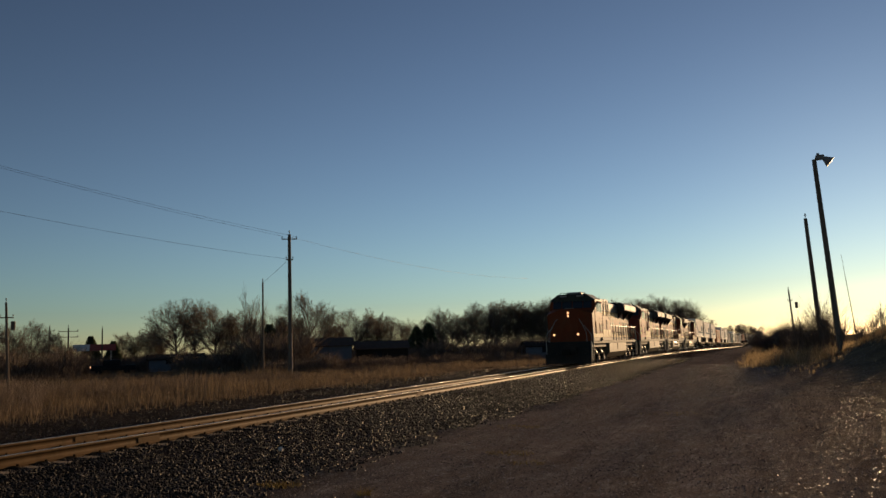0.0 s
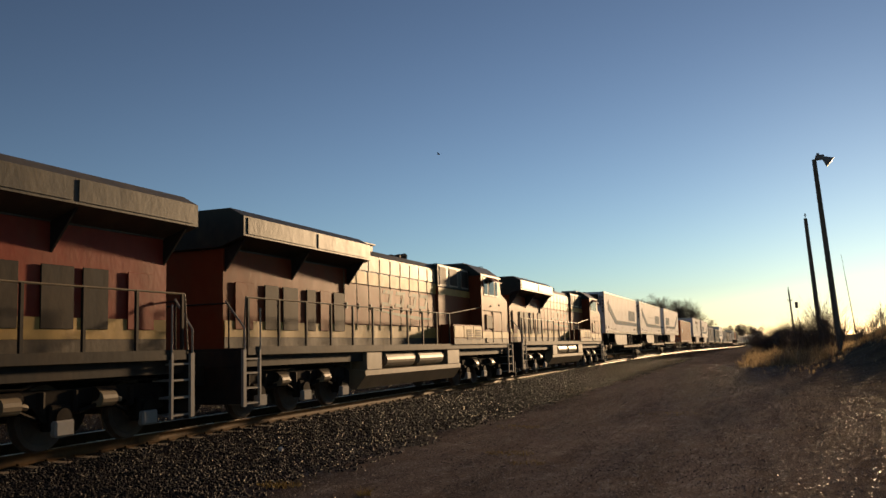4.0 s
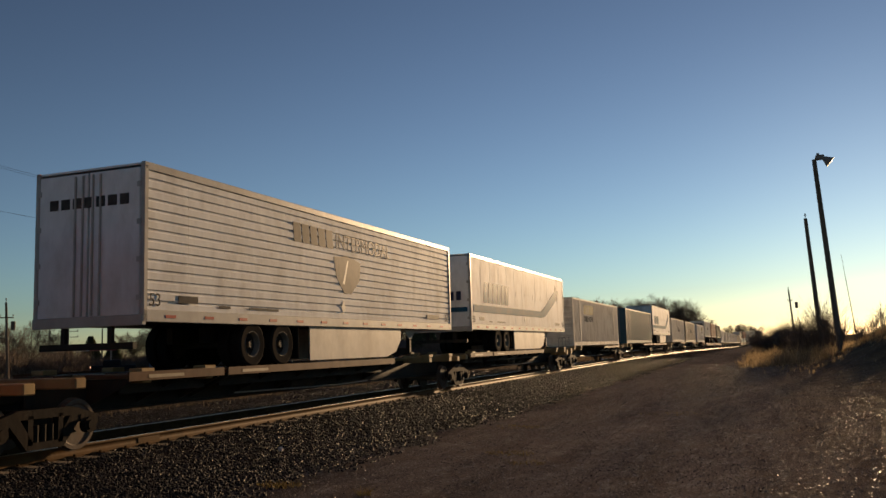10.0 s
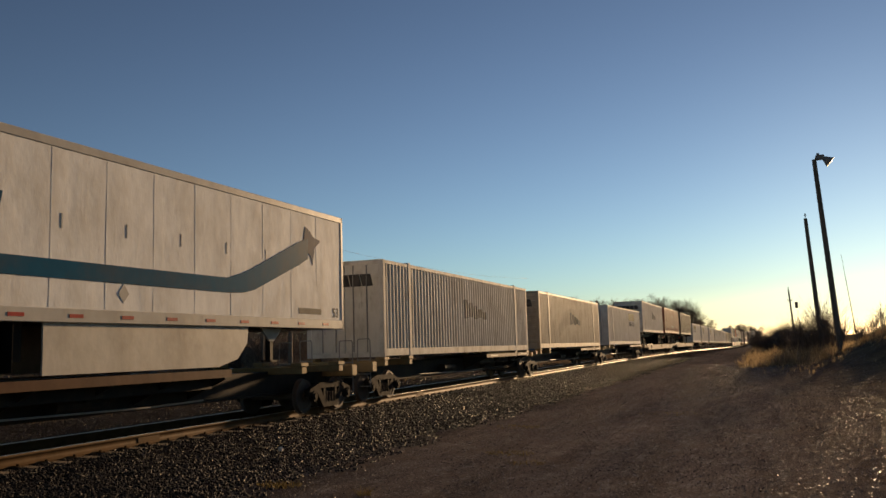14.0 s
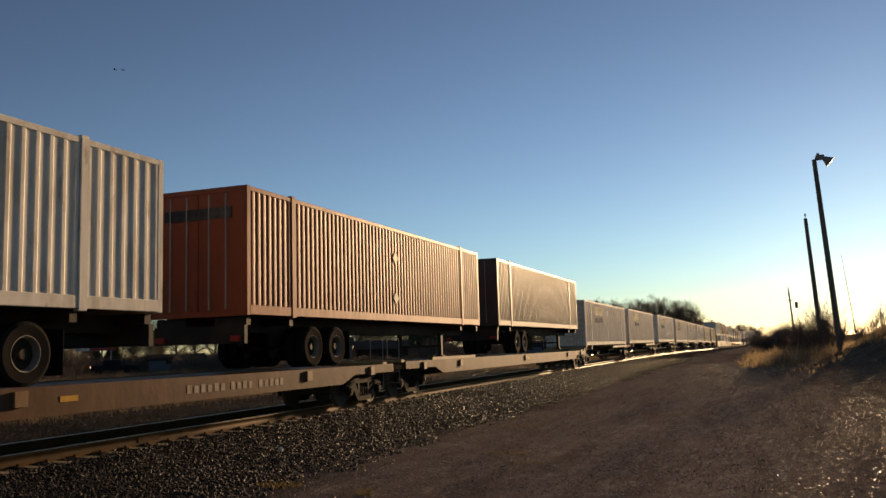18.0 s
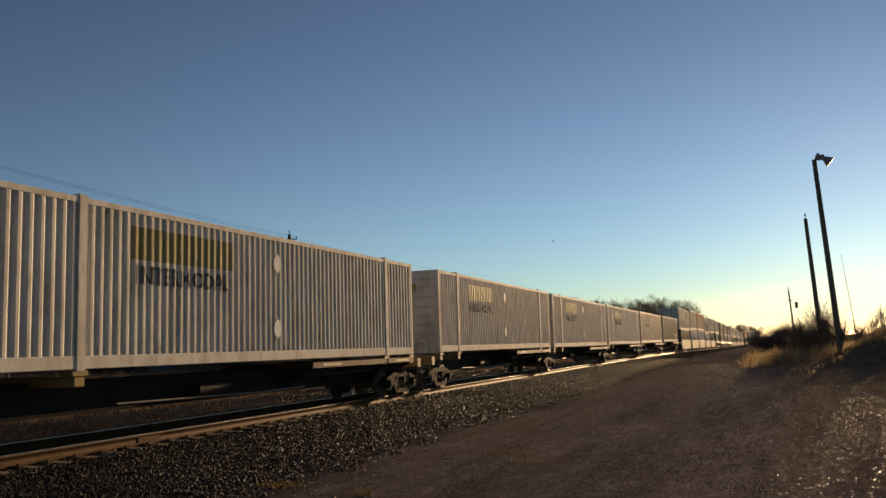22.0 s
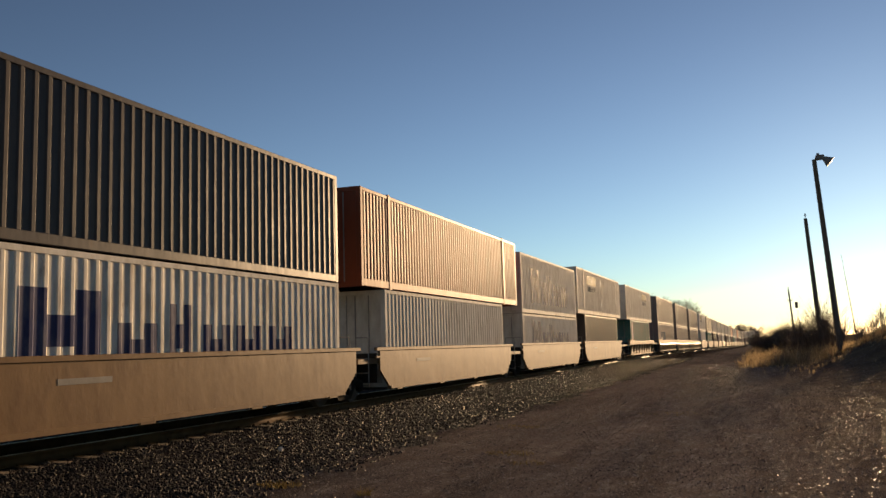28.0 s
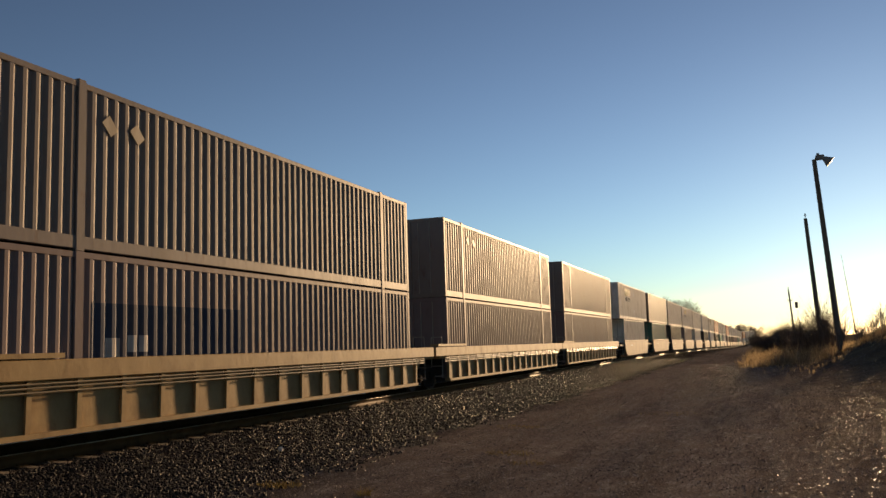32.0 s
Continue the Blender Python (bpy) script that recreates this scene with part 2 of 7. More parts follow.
gravel_mat = ground_material()
rail_mat = surface("rusty_rail_steel", (0.095, 0.054, 0.024), 0.6, 0.1, vary=0.3, grain=6, bump=0.2, dirt=(0.09, 0.045, 0.02), dirt_amount=0.6, dirt_scale=3, spec=0.03)
head_mat = surface("polished_rail_head", (0.5, 0.42, 0.32), 0.3, 1.0, vary=0.1, grain=20, bump=0.05)
tie_mat = surface("weathered_tie_wood", (0.10, 0.075, 0.055), 0.8, vary=0.4, grain=14, bump=0.5, dirt=(0.2, 0.15, 0.1), dirt_amount=0.5, dirt_scale=2, stretch=(0.3, 2, 2), per_object=0.25)
stone_mat = surface("crushed_trap_rock", (0.034, 0.0278, 0.0243), 0.5, vary=0.4, grain=30, bump=0.3, island=0.8, spec=0.05)
stone_mat.node_tree.nodes["Principled BSDF"].inputs["Diffuse Roughness"].default_value = 1.0      # broken, dusty faces
pebble_mat = surface("road_pebbles", (0.2, 0.165, 0.148), 0.35, vary=0.3, grain=40, bump=0.2, island=0.8, spec=0.02)


def ease(v, a, b):
    u = min(1.0, max(0.0, (v - a) / (b - a)))
    return u * u * (3 - 2 * u)


def curve_x(y):
    """How far the line has swung to the right at y."""
    u = max(0.0, y - 45)
    return 0.0053 * u * u / (u + 30) + 5.4 * ease(y, 380, 485)


def curve_z(y):
    """How far the line has dropped at y, before it climbs again."""
    u = max(0.0, y - 85)
    return -0.0078 * u * u / (u + 25) + (0.02 * max(0.0, y - 400) if y < 470 else 1.4 + 0.012 * (y - 470))


def on_line(y, x=0.0, z=0.0):
    return (TRACK + curve_x(y) + x, y, RAIL + curve_z(y) + z)


def lay(x, y):
    """Height of the ground."""
    d = x - TRACK - curve_x(min(y, 1200))
    bed = curve_z(min(y, 1200)) * (1 - ease(abs(d), 6, 90))
    ad = abs(d)
    if d > 0:
        z = max(0.05 - 0.13 * max(0.0, ad - 1.35), -0.03)
    else:
        z = max(0.05 - 0.30 * max(0.0, ad - 1.5), -0.45)
    if ad < 1.35:
        z = 0.03
    z += bed
    z += 0.045 * noise.noise((x * 0.35, y * 0.25, 0)) * ease(ad, 3, 6) + 0.02 * noise.noise((x * 1.1, y * 0.9, 5)) * ease(ad, 4, 6)
    edge = 4.3 - 0.034 * (y - 30)                      # foot of the bank
    z += 0.5 * ease(x, edge - 1.5, edge + 5.5) * ease(y, 22, 40) * (1 + 0.35 * noise.noise((x * 0.3, y * 0.2, 3)))
    hx, hy = (x - 9.0) / 5.4, (y - 47) / 15.0           # earth heap
    z += 2.1 * math.exp(-(hx * hx + hy * hy) ** 1.3) * (1 + 0.12 * noise.noise((x * 0.6, y * 0.4, 9)))
    return z


def ground_sheet():
    xs = sorted(set(float(round(v, 2)) for v in [*np.arange(-24, 14, 0.4), *np.arange(-60, -24, 2), *np.arange(-160, -60, 8), *np.arange(14, 40, 2), *np.arange(40, 120, 8), *np.geomspace(125, 2600, 10), *(-np.geomspace(165, 2600, 10))]))
    ys = sorted(set(float(round(v, 2)) for v in [*np.arange(-12, 5, 2), *np.arange(5, 64, 0.5), *np.arange(64, 480, 4), *np.arange(480, 1220, 20), *np.geomspace(1240, 3000, 6), *(-np.geomspace(14, 2000, 8))]))
    v = [(x, y, lay(x, y)) for y in ys for x in xs]
    w = len(xs)
    f = [(j * w + i, j * w + i + 1, (j + 1) * w + i + 1, (j + 1) * w + i) for j in range(len(ys) - 1) for i in range(w - 1)]
    return solo("ground", raw_mesh("ground", v, f, gravel_mat, True), None, "dark gravel road and dead winter grass beside the line", "ground", kind="structure")


ground_sheet()


def sweep_line(name, profile, material, y0, y1, step):
    ys = list(np.arange(y0, y1, step))
    v, f, k = [], [], len(profile)
    for y in ys:
        for u, w in profile:
            v.append(on_line(y, u, w))
    for j in range(len(ys) - 1):
        for i in range(k):
            a, b = j * k + i, j * k + (i + 1) % k
            f.append((a, a + k, b + k, b))
    return raw_mesh(name, v, f, material)


track = thing("railway_track", "single railway line of rusty steel rails on crushed-stone ballast", "railway track", kind="structure")
for side in (-0.7525, 0.7525):
    web = [(-0.075, -0.185), (0.075, -0.185), (0.07, -0.17), (0.012, -0.15), (0.012, -0.05), (0.036, -0.04), (0.036, -0.006), (-0.036, -0.006), (-0.036, -0.04), (-0.012, -0.05), (-0.012, -0.15), (-0.07, -0.17)]
    r = part("rail", sweep_line("rail", [(side + u, w) for u, w in web], rail_mat, -30, 1200, 6), None, track)
    part("rail_head", sweep_line("rail_head", [(side + u, w) for u, w in ((-0.034, -0.006), (0.034, -0.006), (0.03, 0.0), (-0.03, 0.0))], head_mat, -30, 1200, 6), None, r, "polished running surface")
    for y in (13.2, 27.0):
        part("rail_joint_bar", boxes((TRACK + side - 0.022, TRACK + side + 0.022, y, y + 0.6, RAIL - 0.15, RAIL - 0.05)), rail_mat, r)


def rubble(name, spots, sizes, material, label, seed):
    """Thousands of angular stones as one mesh."""
    g = np.random.default_rng(seed)
    base = np.array([(-1, 0, 0), (1, 0, 0), (0, -1, 0), (0, 1, 0), (0, 0, -1), (0, 0, 1)], float)
    sides = np.array([(0, 2, 5), (2, 1, 5), (1, 3, 5), (3, 0, 5), (2, 0, 4), (1, 2, 4), (3, 1, 4), (0, 3, 4)])
    n = len(spots)
    v = (base[None] + g.uniform(-0.35, 0.35, (n, 6, 3))) * g.uniform(0.65, 1.2, (n, 1, 3))
    q = g.normal(size=(n, 4))
    q /= np.linalg.norm(q, axis=1, keepdims=True)
    w, x, y, z = q.T
    rot = np.stack([1 - 2 * (y * y + z * z), 2 * (x * y - z * w), 2 * (x * z + y * w), 2 * (x * y + z * w), 1 - 2 * (x * x + z * z), 2 * (y * z - x * w),
                    2 * (x * z - y * w), 2 * (y * z + x * w), 1 - 2 * (x * x + y * y)], 1).reshape(n, 3, 3)
    v = np.einsum("nij,nkj->nki", rot, v) * sizes[:, None, None] * 0.5 + spots[:, None]
    f = (sides[None] + 6 * np.arange(n)[:, None, None]).reshape(-1, 3)
    return solo(name, raw_mesh(name, v.reshape(-1, 3), f, material), None, label, "ballast" if "ballast" in name else "gravel", kind="stuff")


def scatter(n, x0, x1, y0, y1, power, seed):
    """Spots on the ground, thicker near the eye."""
    g = np.random.default_rng(seed)
    y = y0 * (y1 / y0) ** (g.uniform(0, 1, n) ** power)
    x = g.uniform(x0, x1, n)
    return x, y, g


def ballast():
    spots, sizes = [], []
    for n, x0, x1, y0, y1, p, seed in ((90000, TRACK + 0.85, TRACK + 6.4, 6.5, 80, 0.95, 1), (9000, TRACK - 0.7, TRACK + 0.7, 7, 60, 0.9, 2), (26000, TRACK - 13.5, TRACK - 0.85, 12, 80, 0.75, 3)):
        x, y, g = scatter(n, x0, x1, y0, y1, p, seed)
        for a, b, r in zip(x, y, g.uniform(0.6, 1.25, n)):
            rim = TRACK + 6.0 + 0.6 * noise.noise((0.0, b * 0.45, 7)) + 0.35 * noise.noise((0, b * 1.7, 2))
            if a > rim:
                continue
            s = (0.036 + 0.0007 * b) * r
            if a > rim - 1.6 and g.random() < (a - rim + 1.6) / 1.9:
                continue
            spots.append((a + curve_x(b), b, lay(a, b) + s * 0.22 + 0.03 * max(0, noise.noise((a * 3, b * 3, 1))))), sizes.append(s)
    rubble("ballast_stones", np.array(spots), np.array(sizes), stone_mat, "dark crushed-stone ballast along the rails", 4)
    x, y, g = scatter(80000, -7.4, 6.5, 7.5, 60, 0.85, 5)
    keep = [(a, b, lay(a, b)) for a, b in zip(x, y) if noise.noise((a * 0.7, b * 0.5, 11)) + 0.6 * noise.noise((a * 2.1, b * 1.9, 3)) > -0.55]
    spots = np.array(keep)
    sizes = (0.004 + 0.014 * g.uniform(0, 1, len(spots)) ** 2.5) * (1 + spots[:, 1] * 0.03)
    spots[:, 2] += sizes * 0.2
    x, y, g2 = scatter(14000, -6.6, 6.0, 7.5, 45, 0.8, 15)
    more = np.array([(a, b, lay(a, b) + 0.004) for a, b in zip(x, y)])
    spots, sizes = np.concatenate([spots, more]), np.concatenate([sizes, g2.uniform(0.012, 0.03, len(more))])
    rubble("road_gravel", spots, sizes, pebble_mat, "small loose stones scattered on the gravel road", 6)


ballast()
solo("pale_stone", mesh_of("pale_stone", bmesh.ops.create_icosphere(bm_ := bmesh.new(), subdivisions=1, radius=0.05) and bm_, surface("pale_limestone", (0.6, 0.56, 0.5), 0.7, bump=0.4)), None,
     "small pale stone lying on the dark ballast", "stone", pose(-8.05, 13.23, lay(-8.05, 13.23) + 0.05))

# ---------------------------------------------------------------- trees, brush and grass
bark_mat = surface("grey_brown_bark", (0.11, 0.085, 0.066), 0.85, vary=0.35, grain=12, bump=0.5, spec=0.03)
twig_mat = surface("winter_twigs", (0.15, 0.115, 0.09), 0.85, vary=0.3, grain=3, bump=0.0, island=0.3, spec=0.03)
cedar_mat = surface("dark_cedar_needles", (0.075, 0.08, 0.045), 0.8, vary=0.4, grain=4, bump=0.0, island=0.4, spec=0.03)
straw_mat = surface("dead_grass_straw", (0.15, 0.112, 0.076), 0.8, vary=0.3, grain=2, bump=0.0, island=0.45, spec=0.03)
def let_light_through(m, share):
    """Thin dry blades pass some light."""
    nt = m.node_tree
    p, out = nt.nodes["Principled BSDF"], nt.nodes["Material Output"]
    tr, mix = nt.nodes.new("ShaderNodeBsdfTranslucent"), nt.nodes.new("ShaderNodeMixShader")
    mix.inputs[0].default_value = share
    nt.links.new(p.inputs["Base Color"].links[0].from_socket, tr.inputs["Color"])
    nt.links.new(p.outputs[0], mix.inputs[1]), nt.links.new(tr.outputs[0], mix.inputs[2]), nt.links.new(mix.outputs[0], out.inputs["Surface"])


tuft_mat = surface("yellowed_grass", (0.34, 0.25, 0.09), 0.8, vary=0.3, grain=2, bump=0.0, island=0.4, spec=0.03)
let_light_through(straw_mat, 0.35)
let_light_through(tuft_mat, 0.4)
# bank grass: straw twice as pale, with backlit sun glow put into its colour
sunlit_straw = surface("sunlit_grass_straw", (0.30, 0.225, 0.135), 0.8, vary=0.3, grain=2, bump=0.0, island=0.45, spec=0.03)
let_light_through(sunlit_straw, 0.6)
pole_wood = surface("weathered_pole_wood", (0.15, 0.12, 0.095), 0.8, vary=0.3, grain=9, bump=0.4, dirt=(0.05, 0.04, 0.03), dirt_amount=0.5, stretch=(3, 3, 0.3), spec=0.03)
galvanised = surface("galvanised_fittings", (0.2, 0.19, 0.18), 0.6, 0.0, spec=0.05, vary=0.2, grain=10, bump=0.1)
wire_mat = surface("dark_wire", (0.04, 0.04, 0.045), 0.5, 0.3, vary=0.05, bump=0)


def limbs_mesh(name, segments, sides, material):
    """Tapered sticks from (p0, p1, r0, r1)."""
    s = np.array([(*a, *b, r0, r1) for a, b, r0, r1 in segments], float)
    n = len(s)
    d = s[:, 3:6] - s[:, 0:3]
    d /= np.linalg.norm(d, axis=1, keepdims=True) + 1e-9
    ref = np.where(np.abs(d[:, 2:3]) > 0.9, np.array([[1.0, 0, 0]]), np.array([[0, 0, 1.0]]))
    u = np.cross(d, ref)
    u /= np.linalg.norm(u, axis=1, keepdims=True)
    w = np.cross(d, u)
    v = np.empty((n, 2 * sides, 3))
    for i in range(sides):
        a = 2 * math.pi * i / sides
        o = u * math.cos(a) + w * math.sin(a)
        v[:, i], v[:, sides + i] = s[:, 0:3] + o * s[:, 6:7], s[:, 3:6] + o * s[:, 7:8]
    q = np.array([(i, (i + 1) % sides, sides + (i + 1) % sides, sides + i) for i in range(sides)])
    f = (q[None] + 2 * sides * np.arange(n)[:, None, None]).reshape(-1, 4)
    return raw_mesh(name, v.reshape(-1, 3), f, material)


def grow(seed, height, spread, levels=4, stems=1, counts=(11, 9, 7, 5), bare=0.42):
    g = random.Random(seed)
    thick, thin = [], []

    def branch(p, d, length, r, level):
        steps = (5, 5, 4, 3, 2)[min(level, 4)]
        kids = counts[level] if level < levels else 0
        nodes = [(p, d, r)]
        wobble = 0.09 if level == 0 else 0.2
        for i in range(steps):
            d = (d + Vector((g.gauss(0, wobble), g.gauss(0, wobble), g.gauss(0.05, 0.07)))).normalized()
            q = p + d * (length / steps)
            r2 = max(0.008, r * (1 - 0.7 / steps))
            (thick if level < 2 else thin).append((tuple(p), tuple(q), r, r2))
            p, r = q, r2
            nodes.append((p, d, r))
        for k in range(kids):
            u = (k + g.random()) / kids
            t = bare + (1 - bare) * u if level == 0 else 0.18 + 0.82 * u
            t = min(t, 0.999)
            i = int(t * steps)
            a, da, ra = nodes[i]
            at = a.lerp(nodes[i + 1][0], t * steps - i)
            side = da.orthogonal()
            side.rotate(Matrix.Rotation(2.4 * k + g.uniform(-0.5, 0.5), 3, da))
            lean = (1.15 - 0.8 * u + g.uniform(-0.15, 0.15)) if level == 0 else g.uniform(0.35, 0.85)
            nd = (da * math.cos(lean) + side.normalized() * math.sin(lean) * spread + Vector((0, 0, 0.1))).normalized()
            share = (1.0 if stems == 1 else 0.5) * g.uniform(0.8, 1.1) if level == 0 else 0.55 * g.uniform(0.7, 1.2) * (1.2 - 0.55 * u)
            branch(at, nd, length * share, ra * (0.6 if level == 0 else 0.5), level + 1)

    for k in range(stems):
        base = Vector((g.gauss(0, 0.25), g.gauss(0, 0.25), 0)) if stems > 1 else Vector((0, 0, 0))
        branch(base, Vector((g.gauss(0, 0.12), g.gauss(0, 0.12), 1)).normalized(), height * (0.46 if stems == 1 else g.uniform(0.5, 0.8)), (0.024 if stems == 1 else 0.011) * height, 0)
    top = max(b[2] for _, b, _, _ in thick + thin)
    k = height / top
    def scaled(rows):
        return [((a[0] * k, a[1] * k, a[2] * k), (b[0] * k, b[1] * k, b[2] * k), r0, r1) for a, b, r0, r1 in rows]
    return scaled(thick), [(a, b, max(r0, 0.013), max(r1, 0.009)) for a, b, r0, r1 in scaled(thin)]


def bare_tree(seed, height, spread, name="bare_tree", label="bare grey-brown winter tree with fine twigs", **k):
    t = thing(name, label, "tree", group="winter trees")
    thick, thin = grow(seed, height, spread, **k)
    part("trunk", limbs_mesh("trunk", thick, 5, bark_mat), None, t)
    part("crown", limbs_mesh("crown", thin, 3, twig_mat), None, t)
    return t


def cedar(seed, height, width):
    g = np.random.default_rng(seed)
    t = thing("cedar_tree", "dense dark evergreen cedar among bare trees", "tree", group="winter trees")
    part("trunk", limbs_mesh("trunk", [((0, 0, -0.2), (0, 0, height * 0.9), 0.16, 0.03)], 6, bark_mat), None, t)
    n = 4200
    z = height * (0.06 + 0.94 * g.uniform(0, 1, n) ** 1.2)
    r = width * 0.5 * np.clip((1.02 - z / height) * 1.25, 0.04, 1) ** 0.85 * g.uniform(0.45, 1.05, n)
    a = g.uniform(0, 6.283, n)
    c = np.stack([r * np.cos(a), r * np.sin(a), z], 1)
    d = np.stack([np.cos(a), np.sin(a), g.uniform(-0.3, 0.8, n)], 1) * 0.26
    segs = [(tuple(p), tuple(p + q), 0.09, 0.01) for p, q in zip(c, d)]
    part("crown", limbs_mesh("crown", segs, 3, cedar_mat), None, t)
    return t


def spot(bearing, far):
    return far * math.sin(radians(bearing)), far * math.cos(radians(bearing))


def put_trees():
    kinds = [bare_tree(11, 10, 1.0), bare_tree(12, 10, 1.15), bare_tree(13, 10, 0.9, counts=(12, 9, 6, 5)), bare_tree(14, 10, 1.2, bare=0.3),
             bare_tree(15, 10, 0.3, name="upright_tree", label="tall narrow bare tree with upright stems", stems=10, levels=3, counts=(8, 4, 3), bare=0.15), bare_tree(16, 10, 1.1, counts=(13, 9, 6, 5))]
    g = random.Random(3)
    # bearing, distance, height, kind
    by_houses = [(-47.3, 120, 7.0, 1), (-46.1, 125, 7.6, 3), (-44.9, 130, 6.2, 0), (-41.1, 150, 6.4, 2), (-40.3, 150, 6.6, 0), (-39.4, 150, 6.2, 5), (-38.5, 150, 7.5, 1), (-37.8, 140, 11.4, 1), (-36.5, 145, 10.4, 5), (-35.5, 140, 10.6, 3),
                 (-34.4, 140, 9.3, 2), (-33.3, 130, 12.8, 4), (-32.6, 128, 10.0, 4), (-31.9, 120, 7.6, 0), (-31.0, 135, 8.0, 5), (-29.6, 120, 10.9, 3), (-28.3, 118, 8.4, 0), (-27.4, 150, 6.8, 2), (-26.4, 160, 10.1, 1), (-25.6, 163, 9.0, 3)]
    mid_field = [(-25.0, 165, 9.5, 0), (-24.1, 170, 8.8, 5), (-23.2, 180, 8.9, 2), (-22.4, 160, 7.0, 1), (-20.5, 160, 10.2, 3), (-19.8, 165, 9.3, 0), (-19.0, 165, 9.2, 5), (-17.9, 165, 11.1, 1), (-17.3, 172, 11.0, 2), (-16.7, 170, 12.0, 0),
                 (-16.1, 174, 11.5, 3), (-15.6, 170, 11.4, 5), (-15.0, 172, 11.2, 1), (-14.5, 170, 11.2, 2), (-13.5, 170, 11.8, 3), (-12.9, 172, 11.6, 0), (-12.4, 175, 12.2, 5), (-11.6, 185, 12.0, 1), (-10.9, 200, 13.6, 2), (-10.2, 205, 13.0, 5)]
    along_line = [(-9.7, 205, 13.2, 0), (-8.9, 208, 13.2, 3), (-8.4, 210, 13.4, 1), (-7.5, 215, 12.6, 5), (-6.9, 212, 13.4, 2), (-6.6, 210, 14.2, 0), (-5.9, 215, 12.6, 3), (-5.4, 214, 12.9, 1), (-5.0, 210, 12.3, 5),
                  (-4.5, 216, 11.0, 0), (-4.1, 222, 9.6, 2), (-3.3, 240, 8.5, 1), (-2.2, 470, 9.5, 1), (-1.9, 475, 11.0, 3), (-1.5, 470, 11.5, 0), (-1.1, 475, 10.5, 5), (-0.7, 470, 9.0, 2), (-0.2, 460, 8.5, 1)]
    rows = [(b, far * 1.45, h * 1.4, k) if -7.6 < b < -3 else (b, far, h, k) for b, far, h, k in by_houses + mid_field + along_line]      # those behind the line's far end stand well off it
    for b, far, h, k in rows:
        x, y = spot(b, far)
        m = Matrix.Translation((x, y, lay(x, y) - 0.1)) @ Matrix.Rotation(g.uniform(0, 6.28), 4, "Z") @ Matrix.Scale(h / 10, 4)
        c = copy_thing(kinds[k], m)
        c.scale = (h / 10,) * 3
    for k, (b, far, h) in enumerate([(-34.0, 150, 9.0), (-30.3, 150, 8.5), (-18.4, 180, 11.0), (-14.0, 185, 12.0), (-38.8, 160, 7.5), (-21.2, 175, 8.5)]):
        x, y = spot(b, far)
        kinds[k].matrix_basis = Matrix.Translation((x, y, lay(x, y) - 0.1)) @ Matrix.Scale(h / 10, 4)
    for seed, b, far, h, w in ((1, -42.9, 138, 5.2, 3.6), (2, -41.6, 140, 4.4, 3.2), (3, -22.3, 140, 5.6, 4.6), (4, -21.5, 142, 6.2, 4.2), (5, -32.0, 112, 5.6, 5.0), (6, -30.9, 110, 4.6, 4.2)):
        x, y = spot(b, far)
        cedar(seed, h, w).matrix_basis = pose(x, y, lay(x, y))


put_trees()


def thicket(name, rows, n, seed, label, material=None, lean=0.28, thick=0.02):
    """Dense brush as one mass of stems: rows of (bearing from, to, near, far, height)."""
    g = np.random.default_rng(seed)
    segs = []
    share = [abs(b1 - b0) * (f0 + f1) * h for b0, b1, f0, f1, h in rows]
    for (b0, b1, f0, f1, h), part_ in zip(rows, share):
        for _ in range(int(n * part_ / sum(share))):
            b, f = g.uniform(b0, b1), g.uniform(f0, f1)
            x, y = spot(b, f)
            hh = h * g.uniform(0.45, 1.0) * (0.75 + 0.45 * noise.noise((b * 1.3, 0.3 * seed, 0)) + 0.15 * noise.noise((b * 5, 1, 0)))
            z = lay(x, y) - 0.05
            p = np.array((x, y, z))
            d = np.array((g.normal(0, lean), g.normal(0, lean), 1.0))
            r = thick * g.uniform(0.7, 1.3)
            mid = p + d * hh * 0.5
            segs.append((p, mid, r, r * 0.75))
            for _ in range(4):
                e = d + np.array((g.normal(0, 0.4), g.normal(0, 0.4), g.uniform(-0.3, 0.2)))
                segs.append((mid, mid + e * hh * g.uniform(0.25, 0.5), r * 0.7, r * 0.3))
    return solo(name, limbs_mesh(name, segs, 3, material or twig_mat), None, label, "brush", kind="stuff")


thicket("brush_thicket", [(-50, -43.5, 95, 130, 4.6), (-43.5, -38, 120, 150, 3.2), (-38, -33.5, 105, 140, 3.8), (-33.5, -29.5, 92, 120, 5.4), (-29.5, -26, 112, 135, 3.2), (-27, -21.5, 125, 165, 3.6), (-21.5, -12, 125, 165, 4.6), (-12, -6.2, 180, 230, 5.5), (-6.2, -4.2, 290, 330, 7.5)],
        19000, 21, "dense leafless brush below the trees", thick=0.035)
thicket("field_brush", [(-32, -27.6, 84, 91, 2.4), (-27.6, -23, 92, 104, 2.2), (-24, -14, 108, 124, 1.8)], 3600, 24, "leafless brush in front of the sheds", thick=0.02)
thicket("bank_brush", [(-0.5, 0.5, 92, 112, 3.4), (0.2, 1.2, 88, 104, 4.3), (0.8, 1.9, 84, 98, 4.6), (1.7, 3.0, 66, 80, 3.0)], 5200, 22, "leafless brush at the end of the road", thick=0.018)
thicket("field_weeds", [(-50, -45.5, 36, 52, 2.0), (-47, -36, 46, 62, 1.3), (-40, -30, 56, 74, 1.1), (-30, -20, 80, 100, 1.0)], 5200, 27, "dark dry weed stalks in the dead grass", lean=0.18, thick=0.007)
